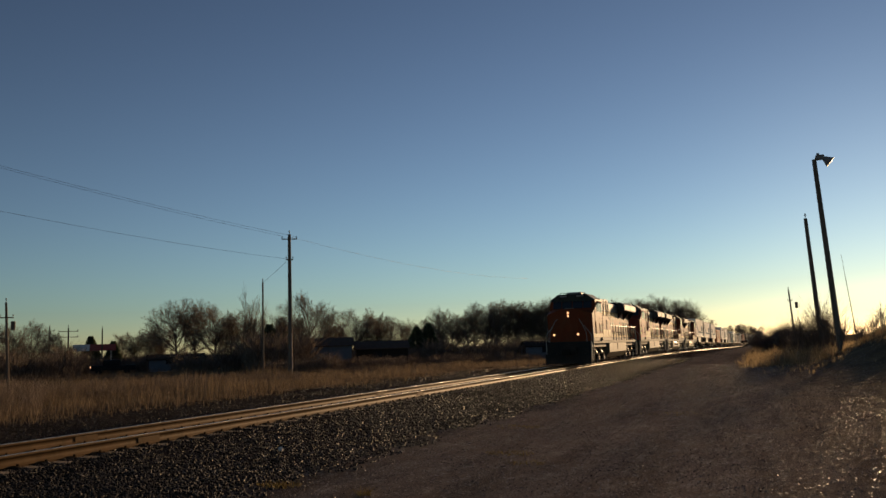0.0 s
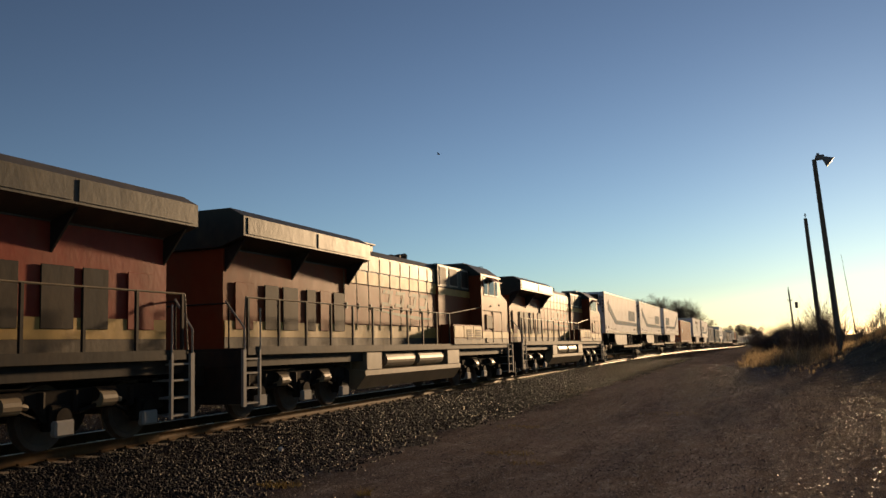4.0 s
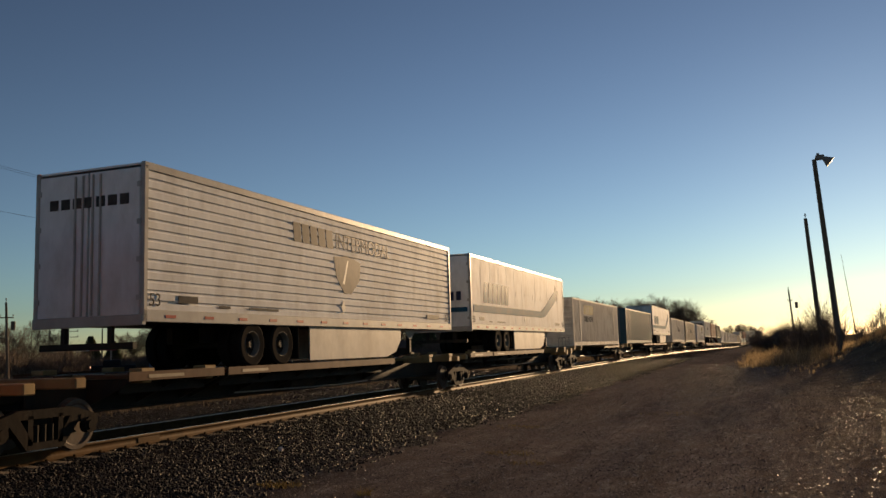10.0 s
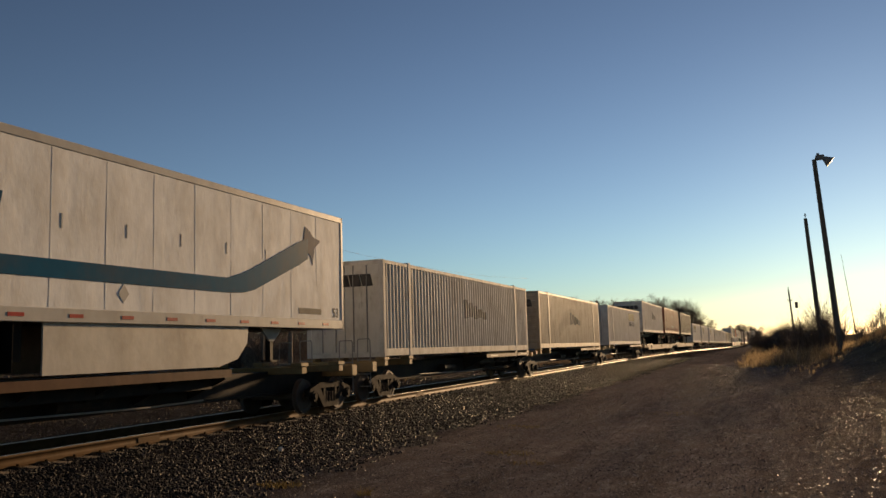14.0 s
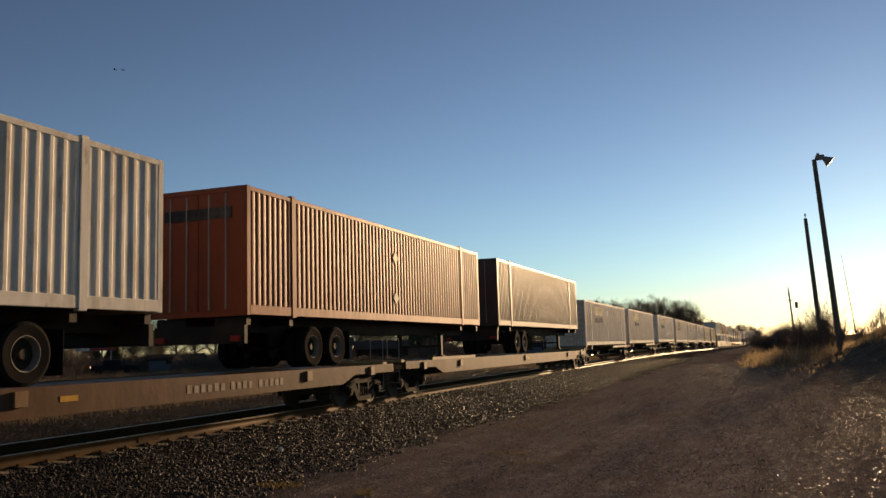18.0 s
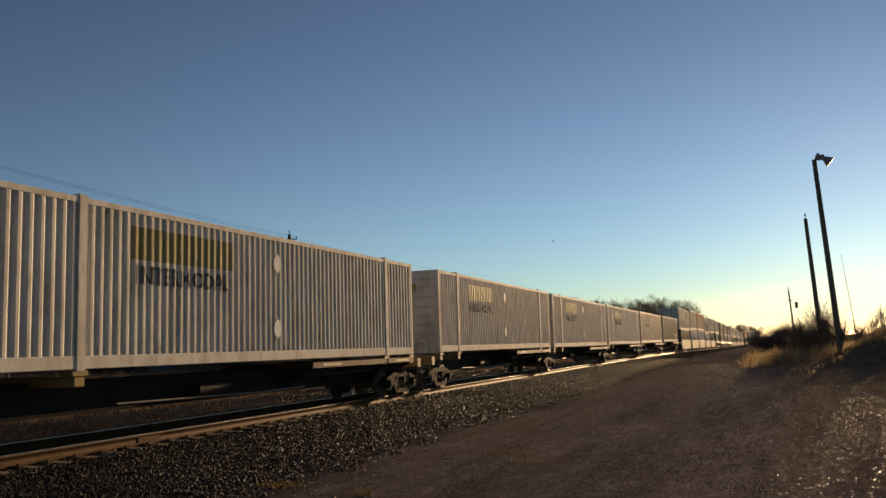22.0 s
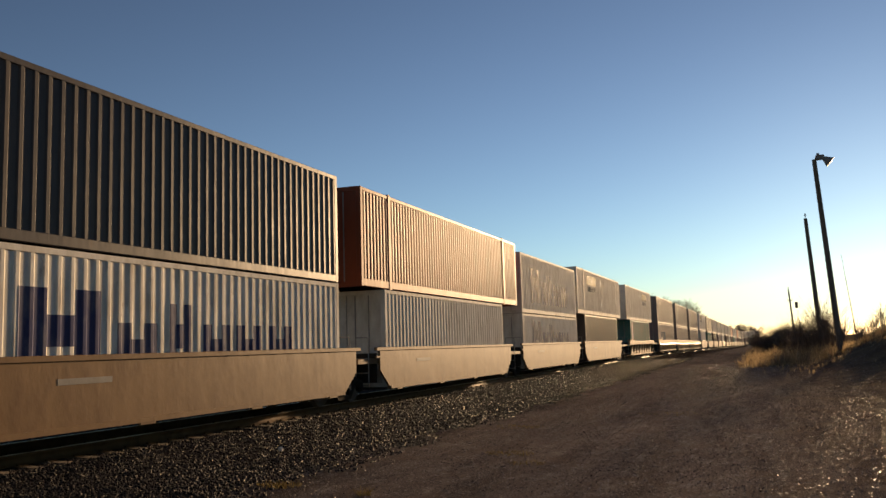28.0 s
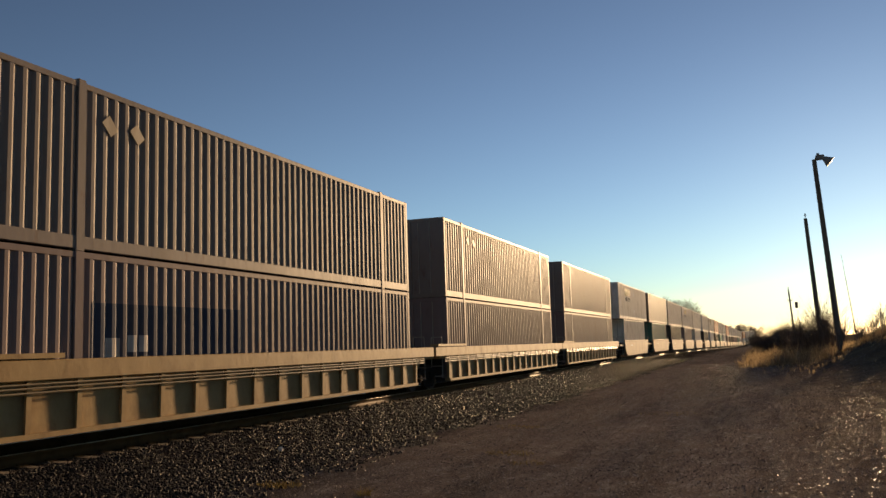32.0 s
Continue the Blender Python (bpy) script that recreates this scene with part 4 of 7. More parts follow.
box_paints = {
    "orange": paint("orange_container_paint", (0.36, 0.088, 0.028), 0.5, dirt=(0.2, 0.06, 0.03), amount=0.75, dirt_scale=1.6, dent=0.5, **STREAKED, rust=0.55),
    "rust": paint("rust_orange_container_paint", (0.25, 0.068, 0.036), 0.5, dirt=(0.135, 0.05, 0.031), amount=0.5, **STREAKED, rust=0.55),
    "grey": paint("light_grey_container_paint", (0.65, 0.61, 0.54), 0.6, spec=0.01, dirt=(0.29, 0.23, 0.16), amount=0.6, dirt_scale=1.7, **STREAKED, rust=0.55),
    "white": paint("off_white_container_paint", (0.66, 0.63, 0.57), 0.6, spec=0.01, dirt=(0.3, 0.245, 0.175), amount=0.55, dirt_scale=1.7, **STREAKED, rust=0.55),
    "green": paint("dark_teal_container_paint", (0.034, 0.088, 0.115), 0.4, dirt=(0.07, 0.11, 0.125), amount=0.35, **STREAKED, rust=0.55),
    "dusky": paint("dusty_grey_brown_container_paint", (0.185, 0.16, 0.148), 0.5, spec=0.04, dirt=(0.18, 0.15, 0.125), amount=0.6, **STREAKED, rust=0.55),
    "dark": paint("dark_brown_grey_container_paint", (0.075, 0.062, 0.056), 0.45, spec=0.04, dirt=(0.12, 0.088, 0.065), amount=0.4, **STREAKED, rust=0.55),
    "maroon": paint("maroon_container_paint", (0.18, 0.142, 0.14), 0.5, spec=0.03, dirt=(0.16, 0.115, 0.09), amount=0.4, **STREAKED, rust=0.55),
    "black": paint("black_container_paint", (0.06, 0.055, 0.056), 0.4, spec=0.12, dirt=(0.14, 0.11, 0.085), amount=0.35, **STREAKED, rust=0.3),
    "teal": paint("teal_green_container_paint", (0.05, 0.155, 0.13), 0.42, dirt=(0.15, 0.16, 0.13), amount=0.5, **STREAKED, rust=0.55),
    "tan": paint("dusty_tan_container_paint", (0.40, 0.335, 0.255), 0.55, dirt=(0.2, 0.15, 0.105), amount=0.6, dirt_scale=1.7, **STREAKED, rust=0.55),
}

# ---------------------------------------------------------------- the train: how it runs
MOVING = []      # things of the train with the place of their origin along it


def train_pose(s, t, x=0.0, z=0.0, back=False):
    y = s - SPEED * t
    a = -math.degrees(math.atan((curve_x(y + 5) - curve_x(y - 5)) / 10))
    b = math.degrees(math.atan((curve_z(y + 8) - curve_z(y - 8)) / 16))
    px, py, pz = on_line(y, x, z)
    return pose(px, py, pz, -b if back else b, 0, a + (180 if back else 0))


def ride(ob, s, x=0.0, z=0.0, back=False):
    MOVING.append((ob, s, x, z, back))
    ob.matrix_basis = train_pose(s, 0, x, z, back)
    return ob


CACHE = {}


def cached(key, make, material, smooth=False):
    if key not in CACHE:
        CACHE[key] = mesh_of(key if isinstance(key, str) else key[0], make(), material, smooth)
    return CACHE[key]


def plate(outline, x, thick=0.006):
    """A flat piece on a side wall: an outline of (y, z) at x, proud of it."""
    return prism(bmesh.new(), outline, x - 0.004 * (1 if x > 0 else -1), x + thick * (1 if x > 0 else -1), "x")


def strip(cuts, x, thick=0.012):
    """A band on a side wall at x, through cuts of (y, bottom, top)."""
    bm = bmesh.new()
    cols = [[bm.verts.new((u, y, z)) for u, z in ((x - 0.004, lo), (x + thick, lo), (x + thick, hi), (x - 0.004, hi))] for y, lo, hi in cuts]
    for p, q in zip(cols, cols[1:]):
        for i in range(4):
            bm.faces.new((p[i], q[i], q[(i + 1) % 4], p[(i + 1) % 4]))
    bm.faces.new(cols[0]), bm.faces.new(cols[-1][::-1])
    bmesh.ops.recalc_face_normals(bm, faces=bm.faces[:])
    return bm


def digits(text, size, y, z, x, parent, material, name="size_number"):
    """Figures lettered flat on the near side wall."""
    cu = bpy.data.curves.new(name, "FONT")
    cu.body, cu.size, cu.extrude = text, size, 0.003
    tmp = bpy.data.objects.new(name, cu)
    me = bpy.data.meshes.new_from_object(tmp)
    bpy.data.objects.remove(tmp)
    me.transform(Matrix(((0, 0, 1, x), (1, 0, 0, y), (0, 1, 0, z), (0, 0, 0, 1))))
    me.materials.append(material)
    return part(name, me, None, parent)


def rect(y0, y1, z0, z1, slant=0.0):
    return [(y0, z0), (y1, z0), (y1 + slant, z1), (y0 + slant, z1)]


# ---------------------------------------------------------------- bogies
def wheel_bm(r, w=0.12):
    bm = bmesh.new()
    n = 28
    prof = [(0.0, r * 0.30), (0.02, r * 0.30), (0.02, r * 0.22), (0.02, r * 0.78), (0.0, r * 0.84), (0.0, r * 0.985), (0.01, r), (w - 0.03, r + 0.005), (w - 0.03, r + 0.028), (w, r + 0.028), (w, r * 0.80)]
    ring = []
    for i in range(n):
        a = 2 * math.pi * i / n
        ring.append([bm.verts.new((w / 2 - u, q * math.cos(a), q * math.sin(a))) for u, q in prof])
    for i in range(n):
        p, q = ring[i], ring[(i + 1) % n]
        for j in range(len(prof) - 1):
            bm.faces.new((p[j], q[j], q[j + 1], p[j + 1]))
    bm.faces.new([g[0] for g in ring][::-1])
    bm.faces.new([g[-1] for g in ring])
    tube(bm, (w / 2 - 0.03, 0, 0), (w / 2 + 0.03, 0, 0), r * 0.28, sides=14)
    bmesh.ops.recalc_face_normals(bm, faces=bm.faces[:])
    return bm


def side_frame_bm():
    """A cast three-piece freight side frame, 1.78 m wheelbase, with its spring opening, springs and axle ends."""
    bm = bmesh.new()
    for x0, x1 in ((-0.06, 0.06),):
        prism(bm, [(-1.12, 0.42), (-1.12, 0.58), (-0.55, 0.74), (0.55, 0.74), (1.12, 0.58), (1.12, 0.42), (0.95, 0.42), (0.5, 0.60), (-0.5, 0.60), (-0.95, 0.42)], x0, x1, "x")
        prism(bm, [(-0.7, 0.52), (-0.5, 0.60), (-0.25, 0.24), (0.25, 0.24), (0.5, 0.60), (0.7, 0.52), (0.36, 0.12), (-0.36, 0.12)], x0, x1, "x")
    for y in (-0.30, 0.30):
        box(bm, -0.06, 0.06, y - 0.05, y + 0.05, 0.2, 0.66)
    for y in (-0.16, -0.01, 0.14):
        tube(bm, (0, y, 0.2), (0, y, 0.5), 0.055, sides=10)
    for y in (-0.89, 0.89):
        tube(bm, (0.0, y, 0.42), (0.12, y, 0.42), 0.13, sides=16)
        tube(bm, (0.12, y, 0.42), (0.15, y, 0.42), 0.08, sides=12)
        box(bm, -0.07, 0.07, y - 0.17, y + 0.17, 0.48, 0.6)
    return bm


def bogie(parent, y):
    b = part("bogie", cached("bolster", lambda: boxes((-0.98, 0.98, -0.2, 0.2, 0.42, 0.72), (-0.25, 0.25, -0.25, 0.25, 0.7, 0.86), bevel=0.02), dusty_black), None, parent, at=pose(0, y, 0))
    for sx in (-1, 1):
        part("side_frame", cached("side_frame", side_frame_bm, dusty_black), None, b, at=pose(sx * 1.0, 0, 0, 0, 0, 0 if sx > 0 else 180))
        for wy in (-0.89, 0.89):
            part("wheel", cached("freight_wheel", lambda: wheel_bm(0.42), steel_wheel), None, b, at=pose(sx * 0.76, wy, 0.42, 0, 0, 0 if sx > 0 else 180))
    for wy in (-0.89, 0.89):
        part("axle", cached("axle", lambda: tube(bmesh.new(), (-0.76, 0, 0.42), (0.76, 0, 0.42), 0.085, sides=12), steel_wheel), None, b, at=pose(0, wy, 0))
    part("brake_beam", cached("brake_beam", lambda: boxes((-0.7, 0.7, -0.33, -0.27, 0.3, 0.42), (-0.7, 0.7, 0.27, 0.33, 0.3, 0.42)), dusty_black), None, b)
    return b


def loco_side_frame_bm():
    bm = bmesh.new()
    prism(bm, [(-2.55, 0.52), (-2.55, 0.86), (-2.3, 0.98), (2.3, 0.98), (2.55, 0.86), (2.55, 0.52), (2.2, 0.45), (1.9, 0.72), (0.5, 0.72), (0.3, 0.48), (-0.3, 0.48), (-0.5, 0.72), (-1.9, 0.72), (-2.2, 0.45)], -0.07, 0.07, "x")
    for y in (-2.0, 0.0, 2.0):
        box(bm, -0.08, 0.16, y - 0.22, y + 0.22, 0.33, 0.74, bevel=0.03)
        tube(bm, (0.16, y, 0.53), (0.22, y, 0.53), 0.16, sides=16)
        for d in (-0.34, 0.34):
            tube(bm, (0.04, y + d, 0.62), (0.04, y + d, 0.95), 0.09, sides=10)
    for y in (-1.0, 1.0):
        tube(bm, (0.1, y - 0.25, 0.86), (0.1, y + 0.2, 0.86), 0.12, sides=12)
        pipe(bm, [(0.12, y - 0.6, 0.6), (0.12, y, 0.74), (0.12, y + 0.5, 0.55)], 0.035)
    pipe(bm, [(0.14, -2.4, 1.05), (0.14, -0.8, 1.02), (0.14, -0.2, 1.12), (0.14, 2.3, 1.04)], 0.022)
    return bm


def loco_bogie(parent, y):
    b = part("bogie", cached("loco_bogie", lambda: boxes((-0.95, 0.95, -2.3, 2.3, 0.6, 0.92), (-0.4, 0.4, -0.4, 0.4, 0.9, 1.2), bevel=0.02), dusty_black), None, parent, at=pose(0, y, 0))
    for sx in (-1, 1):
        part("side_frame", cached("loco_side_frame", loco_side_frame_bm, dusty_black), None, b, at=pose(sx * 1.08, 0, 0, 0, 0, 0 if sx > 0 else 180))
        for wy in (-2.0, 0.0, 2.0):
            part("wheel", cached("loco_wheel", lambda: wheel_bm(0.53, 0.14), steel_wheel), None, b, at=pose(sx * 0.76, wy, 0.53, 0, 0, 0 if sx > 0 else 180))
            part("journal_box", cached("journal_box", lambda: boxes((-0.05, 0.09, -0.2, 0.2, 0.24, 0.5), bevel=0.03), silver_paint), None, b, at=pose(sx * 1.24, wy, 0, 0, 0, 0 if sx > 0 else 180))
        part("sand_pipe", cached("sand_pipe", lambda: pipe(bmesh.new(), [(0.1, -2.75, 1.1), (0.14, -2.7, 0.6), (0.05, -2.55, 0.2)], 0.03), steel_wheel), None, b, at=pose(sx * 1.1, 0, 0, 0, 0, 0 if sx > 0 else 180))
        for wy in (-1.0, 1.0):
            part("brake_cylinder", cached("brake_cylinder", lambda: tube(tube(bmesh.new(), (0.0, -0.24, 0.78), (0.0, 0.1, 0.78), 0.14, sides=14), (0.0, 0.1, 0.78), (0.0, 0.3, 0.74), 0.05, sides=8), tank_grey), None, b, at=pose(sx * 1.24, wy, 0, 0, 0, 0 if sx > 0 else 180))
    for wy in (-2.0, 0.0, 2.0):
        part("axle", cached("loco_axle", lambda: tube(bmesh.new(), (-0.76, 0, 0.53), (0.76, 0, 0.53), 0.1, sides=12), steel_wheel), None, b, at=pose(0, wy, 0))
    return b


# ---------------------------------------------------------------- locomotives
def locomotive(label, body, top, marks, reservoirs=False, lit=False, stripes=False):
    """A six-axle wide-cab road engine, 22.3 m long, nose at its own y = 0."""
    lo = thing("locomotive", label, "locomotive", group="engines of the train")
    P = lambda name, bm, m, lab="", parent=None, smooth=False: part(name, bm, m, parent or lo, lab, smooth)
    P("underframe", boxes((-1.35, 1.35, 1.0, 21.4, 1.12, 1.46), (-0.5, 0.5, 0.6, 21.8, 0.75, 1.2), bevel=0.01), black_paint)
    for sx in (-1, 1):
        P("walkway_edge", boxes((sx * 1.46 - 0.03, sx * 1.46 + 0.03, 1.5, 21.2, 1.38, 1.56)), black_paint, "dark walkway sill along the side")
    P("walkway", boxes((-1.45, 1.45, 1.0, 21.3, 1.47, 1.53)), black_paint)
    # nose: full width, front corners cut back
    bm = bmesh.new()
    plan = [(-1.5, 2.9), (-1.5, 1.6), (-0.6, 1.15), (0.6, 1.15), (1.5, 1.6), (1.5, 2.9)]
    lo_v = [bm.verts.new((x, y, 1.53)) for x, y in plan]
    hi_v = [bm.verts.new((x, y, {2.9: 3.74, 1.6: 3.34, 1.15: 3.62}[y])) for x, y in plan]
    bm.faces.new(lo_v), bm.faces.new(hi_v[::-1])
    for i in range(6):
        bm.faces.new((lo_v[i], hi_v[i], hi_v[(i + 1) % 6], lo_v[(i + 1) % 6]))
    bmesh.ops.recalc_face_normals(bm, faces=bm.faces[:])
    P("nose", bm, body)
    P("nose_door", boxes((-0.35, 0.35, 1.12, 1.16, 1.6, 2.8), bevel=0.01), body)
    # cab shell, roof with cut shoulders
    cab_side = [(2.5, 1.53), (2.5, 3.6), (2.72, 4.3), (5.15, 4.3), (5.15, 1.53)]
    bm = bmesh.new()
    prism(bm, cab_side, -1.52, 1.52, "x")
    P("cab", bm, body)
    bm = bmesh.new()
    prism(bm, [(-1.54, 4.22), (-1.54, 4.27), (-0.95, 4.70), (0.95, 4.70), (1.54, 4.27), (1.54, 4.22)], 2.55, 5.2)
    P("cab_roof", bm, top, "dark dusty cab roof")
    for x in (-0.62, 0.62):
        P("roof_grab", pipe(bmesh.new(), [(x - 0.22, 2.75, 4.66), (x - 0.2, 2.75, 4.79), (x + 0.2, 2.75, 4.79), (x + 0.22, 2.75, 4.66)], 0.018), black_paint)
    P("air_conditioner", boxes((-0.5, 0.5, 3.2, 4.2, 4.68, 4.86), bevel=0.05), silver_paint)
    for x0, x1 in ((-1.3, -0.75), (-0.68, -0.04), (0.04, 0.68), (0.75, 1.3)):
        bm = bmesh.new()
        vs = [bm.verts.new(c) for c in ((x0, 2.47, 3.74), (x1, 2.47, 3.74), (x1, 2.66, 4.28), (x0, 2.66, 4.28), (x0, 2.6, 3.74), (x1, 2.6, 3.74), (x1, 2.78, 4.28), (x0, 2.78, 4.28))]
        for f in ((0, 1, 2, 3), (7, 6, 5, 4), (0, 4, 5, 1), (3, 2, 6, 7), (1, 5, 6, 2), (0, 3, 7, 4)):
            bm.faces.new([vs[i] for i in f])
        P("windscreen", bm, glass)
    for x in (-0.75, 0.75):
        nb = P("number_board", boxes((x * 0.75 - 0.32, x * 0.75 + 0.32, 2.48, 2.58, 4.46, 4.66), bevel=0.01), black_paint)
        part("number_bar", boxes((x * 0.75 - 0.24, x * 0.75 + 0.24, 2.465, 2.483, 4.51, 4.61)), silver_paint, nb)
    for sx in (-1, 1):
        x = sx * 1.535
        for y0, y1 in ((2.98, 3.35), (3.45, 4.2), (4.3, 4.85)):
            w = P("side_window", boxes((min(x, x - sx * .03), max(x, x - sx * .03), y0, y1, 3.45, 4.15)), silver_paint)
            part("pane", boxes((sx * 1.537 - 0.004, sx * 1.537 + 0.004, y0 + 0.06, y1 - 0.06, 3.51, 4.09)), glass, w)
        bm = bmesh.new()
        prism(bm, [(sx * 1.53, 4.17), (sx * 1.53, 4.21), (sx * 1.82, 4.02), (sx * 1.82, 3.99)], 3.3, 4.35)
        P("sunshade", bm, body)
        P("cab_band", boxes((sx * 1.522 - 0.01, sx * 1.522 + 0.008, 1.62, 5.15, 1.76, 2.02)), body if stripes else band_paint, "" if stripes else "grimy yellow band under the cab")
        P("cab_grime", boxes((sx * 1.522 - 0.01, sx * 1.522 + 0.010, 1.62, 8.4, 1.54, 1.75)), grime)
        for y0, y1, z0, z1 in ((5.14, 5.17, 1.56, 3.6), (3.78, 3.8, 1.6, 2.86), (2.56, 2.58, 1.6, 2.86), (2.56, 4.9, 2.85, 2.87), (4.9, 4.92, 1.6, 2.86), (6.74, 6.76, 2.3, 3.0)) if sx > 0 else ((3.78, 3.8, 1.6, 2.86), (2.56, 2.58, 1.6, 2.86), (2.56, 4.9, 2.85, 2.87)):
            P("panel_seam", boxes((sx * 1.524 - 0.02, sx * 1.524 + 0.006, y0, y1, z0, z1)), black_paint)
        for y0, z0 in ((3.9, 3.02), (2.7, 3.1)) + (((5.32, 2.6), (7.1, 2.75)) if sx > 0 else ()):
            P("cab_fitting", boxes((sx * 1.525 - 0.02, sx * 1.525 + 0.014, y0, y0 + 0.13, z0, z0 + 0.06), bevel=0.006), grime)
        P("kick_box", boxes((sx * 1.53 - 0.03, sx * 1.53 + 0.09, 4.35, 4.75, 1.58, 1.78), bevel=0.02), grime)
        P("cab_door_panel", boxes((sx * 1.53 - 0.012, sx * 1.53 + 0.012, 2.62, 3.72, 2.05, 2.8), bevel=0.006), body)
        vw = P("vent_window", boxes((sx * 1.54 - 0.015, sx * 1.54 + 0.015, 3.95, 4.6, 2.15, 2.65)), black_paint)
        part("window_frame", boxes((sx * 1.545 - 0.015, sx * 1.545 + 0.018, 3.9, 3.94, 2.1, 2.7), (sx * 1.545 - 0.015, sx * 1.545 + 0.018, 4.61, 4.65, 2.1, 2.7), (sx * 1.545 - 0.015, sx * 1.545 + 0.018, 3.94, 4.61, 2.66, 2.7)), body, vw)
        if stripes and sx > 0:
            bg = P("box_grille", boxes((sx * 1.5 - 0.03, sx * 1.5 + 0.06, 6.3, 7.0, 2.4, 3.2), bevel=0.02), body)
            for q in range(8):
                part("louvre_slat", boxes((sx * 1.57 - 0.015, sx * 1.57 + 0.01, 6.36 + q * 0.08, 6.39 + q * 0.08, 2.46, 3.14)), black_paint, bg)
            P("air_pipe", pipe(bmesh.new(), [(sx * 1.44, 8.1, 4.3), (sx * 1.44, 8.0, 4.36), (sx * 1.5, 8.0, 2.66), (sx * 1.46, 8.15, 2.62)], 0.04), body)
        deep_side = sx > 0                # the other side has an open walkway behind the cab
        xw = 1.385 if deep_side else 1.035
        P("lower_cabinet", boxes((sx * 1.22 - 0.28, sx * 1.22 + 0.28, 5.17, 8.4, 1.54, 3.05 if deep_side else 2.26), bevel=0.02), body)
        P("upper_band", boxes((sx * (xw + 0.002) - 0.012, sx * (xw + 0.002) + 0.008, 5.18, 8.58, 3.34, 3.58)), band_paint)
        for k, (y0, y1) in enumerate(((5.25, 6.2), (6.26, 7.3), (7.36, 8.34))):
            P("cabinet_door", boxes((sx * 1.512 - 0.012, sx * 1.512 + 0.012, y0, y1, 1.78, 2.3 if not reservoirs else 2.2), bevel=0.005), band_paint)
            if reservoirs and k < 2:
                for q in range(6):
                    P("louvre", boxes((sx * 1.53 - 0.012, sx * 1.53 + 0.02, y0 + 0.15, y0 + 0.75, 1.7 + q * 0.07, 1.73 + q * 0.07)), black_paint)
        P("upper_cabinet", boxes((min(sx * 0.6, sx * xw), max(sx * 0.6, sx * xw), 5.17, 8.6, 3.0 if deep_side else 1.55, 3.6), bevel=0.02), body)
        P("roof_cabinet", boxes((min(sx * 0.6, sx * xw), max(sx * 0.6, sx * xw), 5.17, 8.6, 3.6, 4.44), bevel=0.03), top, "dark upper cabinet with framed grilles")
        for y0, y1 in ((5.35, 6.1), (6.6, 7.4), (7.75, 8.4)) if not stripes else ((5.35, 6.5), (6.6, 7.7)):
            g = P("grille", boxes((sx * xw - 0.02, sx * xw + 0.008, y0, y1, 3.72, 4.34)), black_paint)
            part("grille_frame", boxes((sx * (xw + 0.005) - 0.01, sx * (xw + 0.005) + 0.02, y0 - 0.04, y0, 3.68, 4.38), (sx * (xw + 0.005) - 0.01, sx * (xw + 0.005) + 0.02, y1, y1 + 0.04, 3.68, 4.38), (sx * (xw + 0.005) - 0.01, sx * (xw + 0.005) + 0.02, y0, y1, 3.68, 3.72), (sx * (xw + 0.005) - 0.01, sx * (xw + 0.005) + 0.02, y0, y1, 4.34, 4.38)), tank_grey if stripes else silver_paint, g)
            for q in range(7):
                part("louvre_slat", boxes((sx * (xw + 0.007) - 0.008, sx * (xw + 0.007) + 0.012, y0 + 0.02, y1 - 0.02, 3.76 + q * 0.08, 3.775 + q * 0.08)), top, g)
    # hood in colour bands, doors proud
    hood_paint = body
    P("hood", boxes((-0.92, 0.92, 5.0, 21.3, 1.53, 3.7)), hood_paint)
    P("hood_lower_band", boxes((-0.94, 0.94, 8.5, 21.28, 1.54, 1.78)), grime)
    P("hood_yellow_band", boxes((-0.945, 0.945, 8.5, 21.27, 1.782, 2.14)), band_paint, "faded yellow band along the hood")
    P("hood_upper_band", boxes((-0.955, 0.955, 8.5, 15.3, 3.34, 3.7)), band_paint, "faded yellow band under the dark hood top")
    bm = bmesh.new()
    prism(bm, [(-0.945, 3.702), (-0.945, 4.22), (-0.8, 4.4), (-0.6, 4.46), (0.6, 4.46), (0.8, 4.4), (0.945, 4.22), (0.945, 3.702)], 5.1, 21.3)
    P("hood_top", bm, top, "dark upper hood")
    for sx in (-1, 1):
        y = 8.7
        while y < 15.0:
            d = P("hood_door", boxes((sx * 0.95 - 0.014, sx * 0.95 + 0.012, y, y + 0.72, 2.17, 3.31), bevel=0.006), hood_paint)
            P("top_door", boxes((sx * 0.955 - 0.014, sx * 0.955 + 0.012, y + 0.01, y + 0.71, 3.74, 4.16), bevel=0.006), top)
            P("hood_seam", boxes((sx * 0.955 - 0.01, sx * 0.955 + 0.012, y + 0.742, y + 0.752, 2.0, 4.16)), tank_grey)
            part("latch", boxes((sx * 0.975 - 0.012, sx * 0.975 + 0.012, y + 0.6, y + 0.66, 2.6, 2.76)), tank_grey, d)
            y += 0.78
        for k, (y0, y1) in enumerate(((15.7, 16.3), (16.45, 17.05), (17.3, 17.75), (18.2, 18.9), (19.1, 19.7), (20.2, 20.9))):
            P("equipment_door", boxes((sx * 0.95 - 0.014, sx * 0.95 + 0.014, y0, y1, 1.95, 3.0), bevel=0.006), body if k in (1, 5) else black_paint)
        # brackets that carry the radiator wings
        for y0 in (15.4, 18.4, 21.2):
            bm = bmesh.new()
            prism(bm, [(sx * 0.92, 3.2), (sx * 0.92, 3.85), (sx * 1.5, 3.95)], y0, y0 + 0.05)
            P("wing_bracket", bm, black_paint)
    bm = bmesh.new()
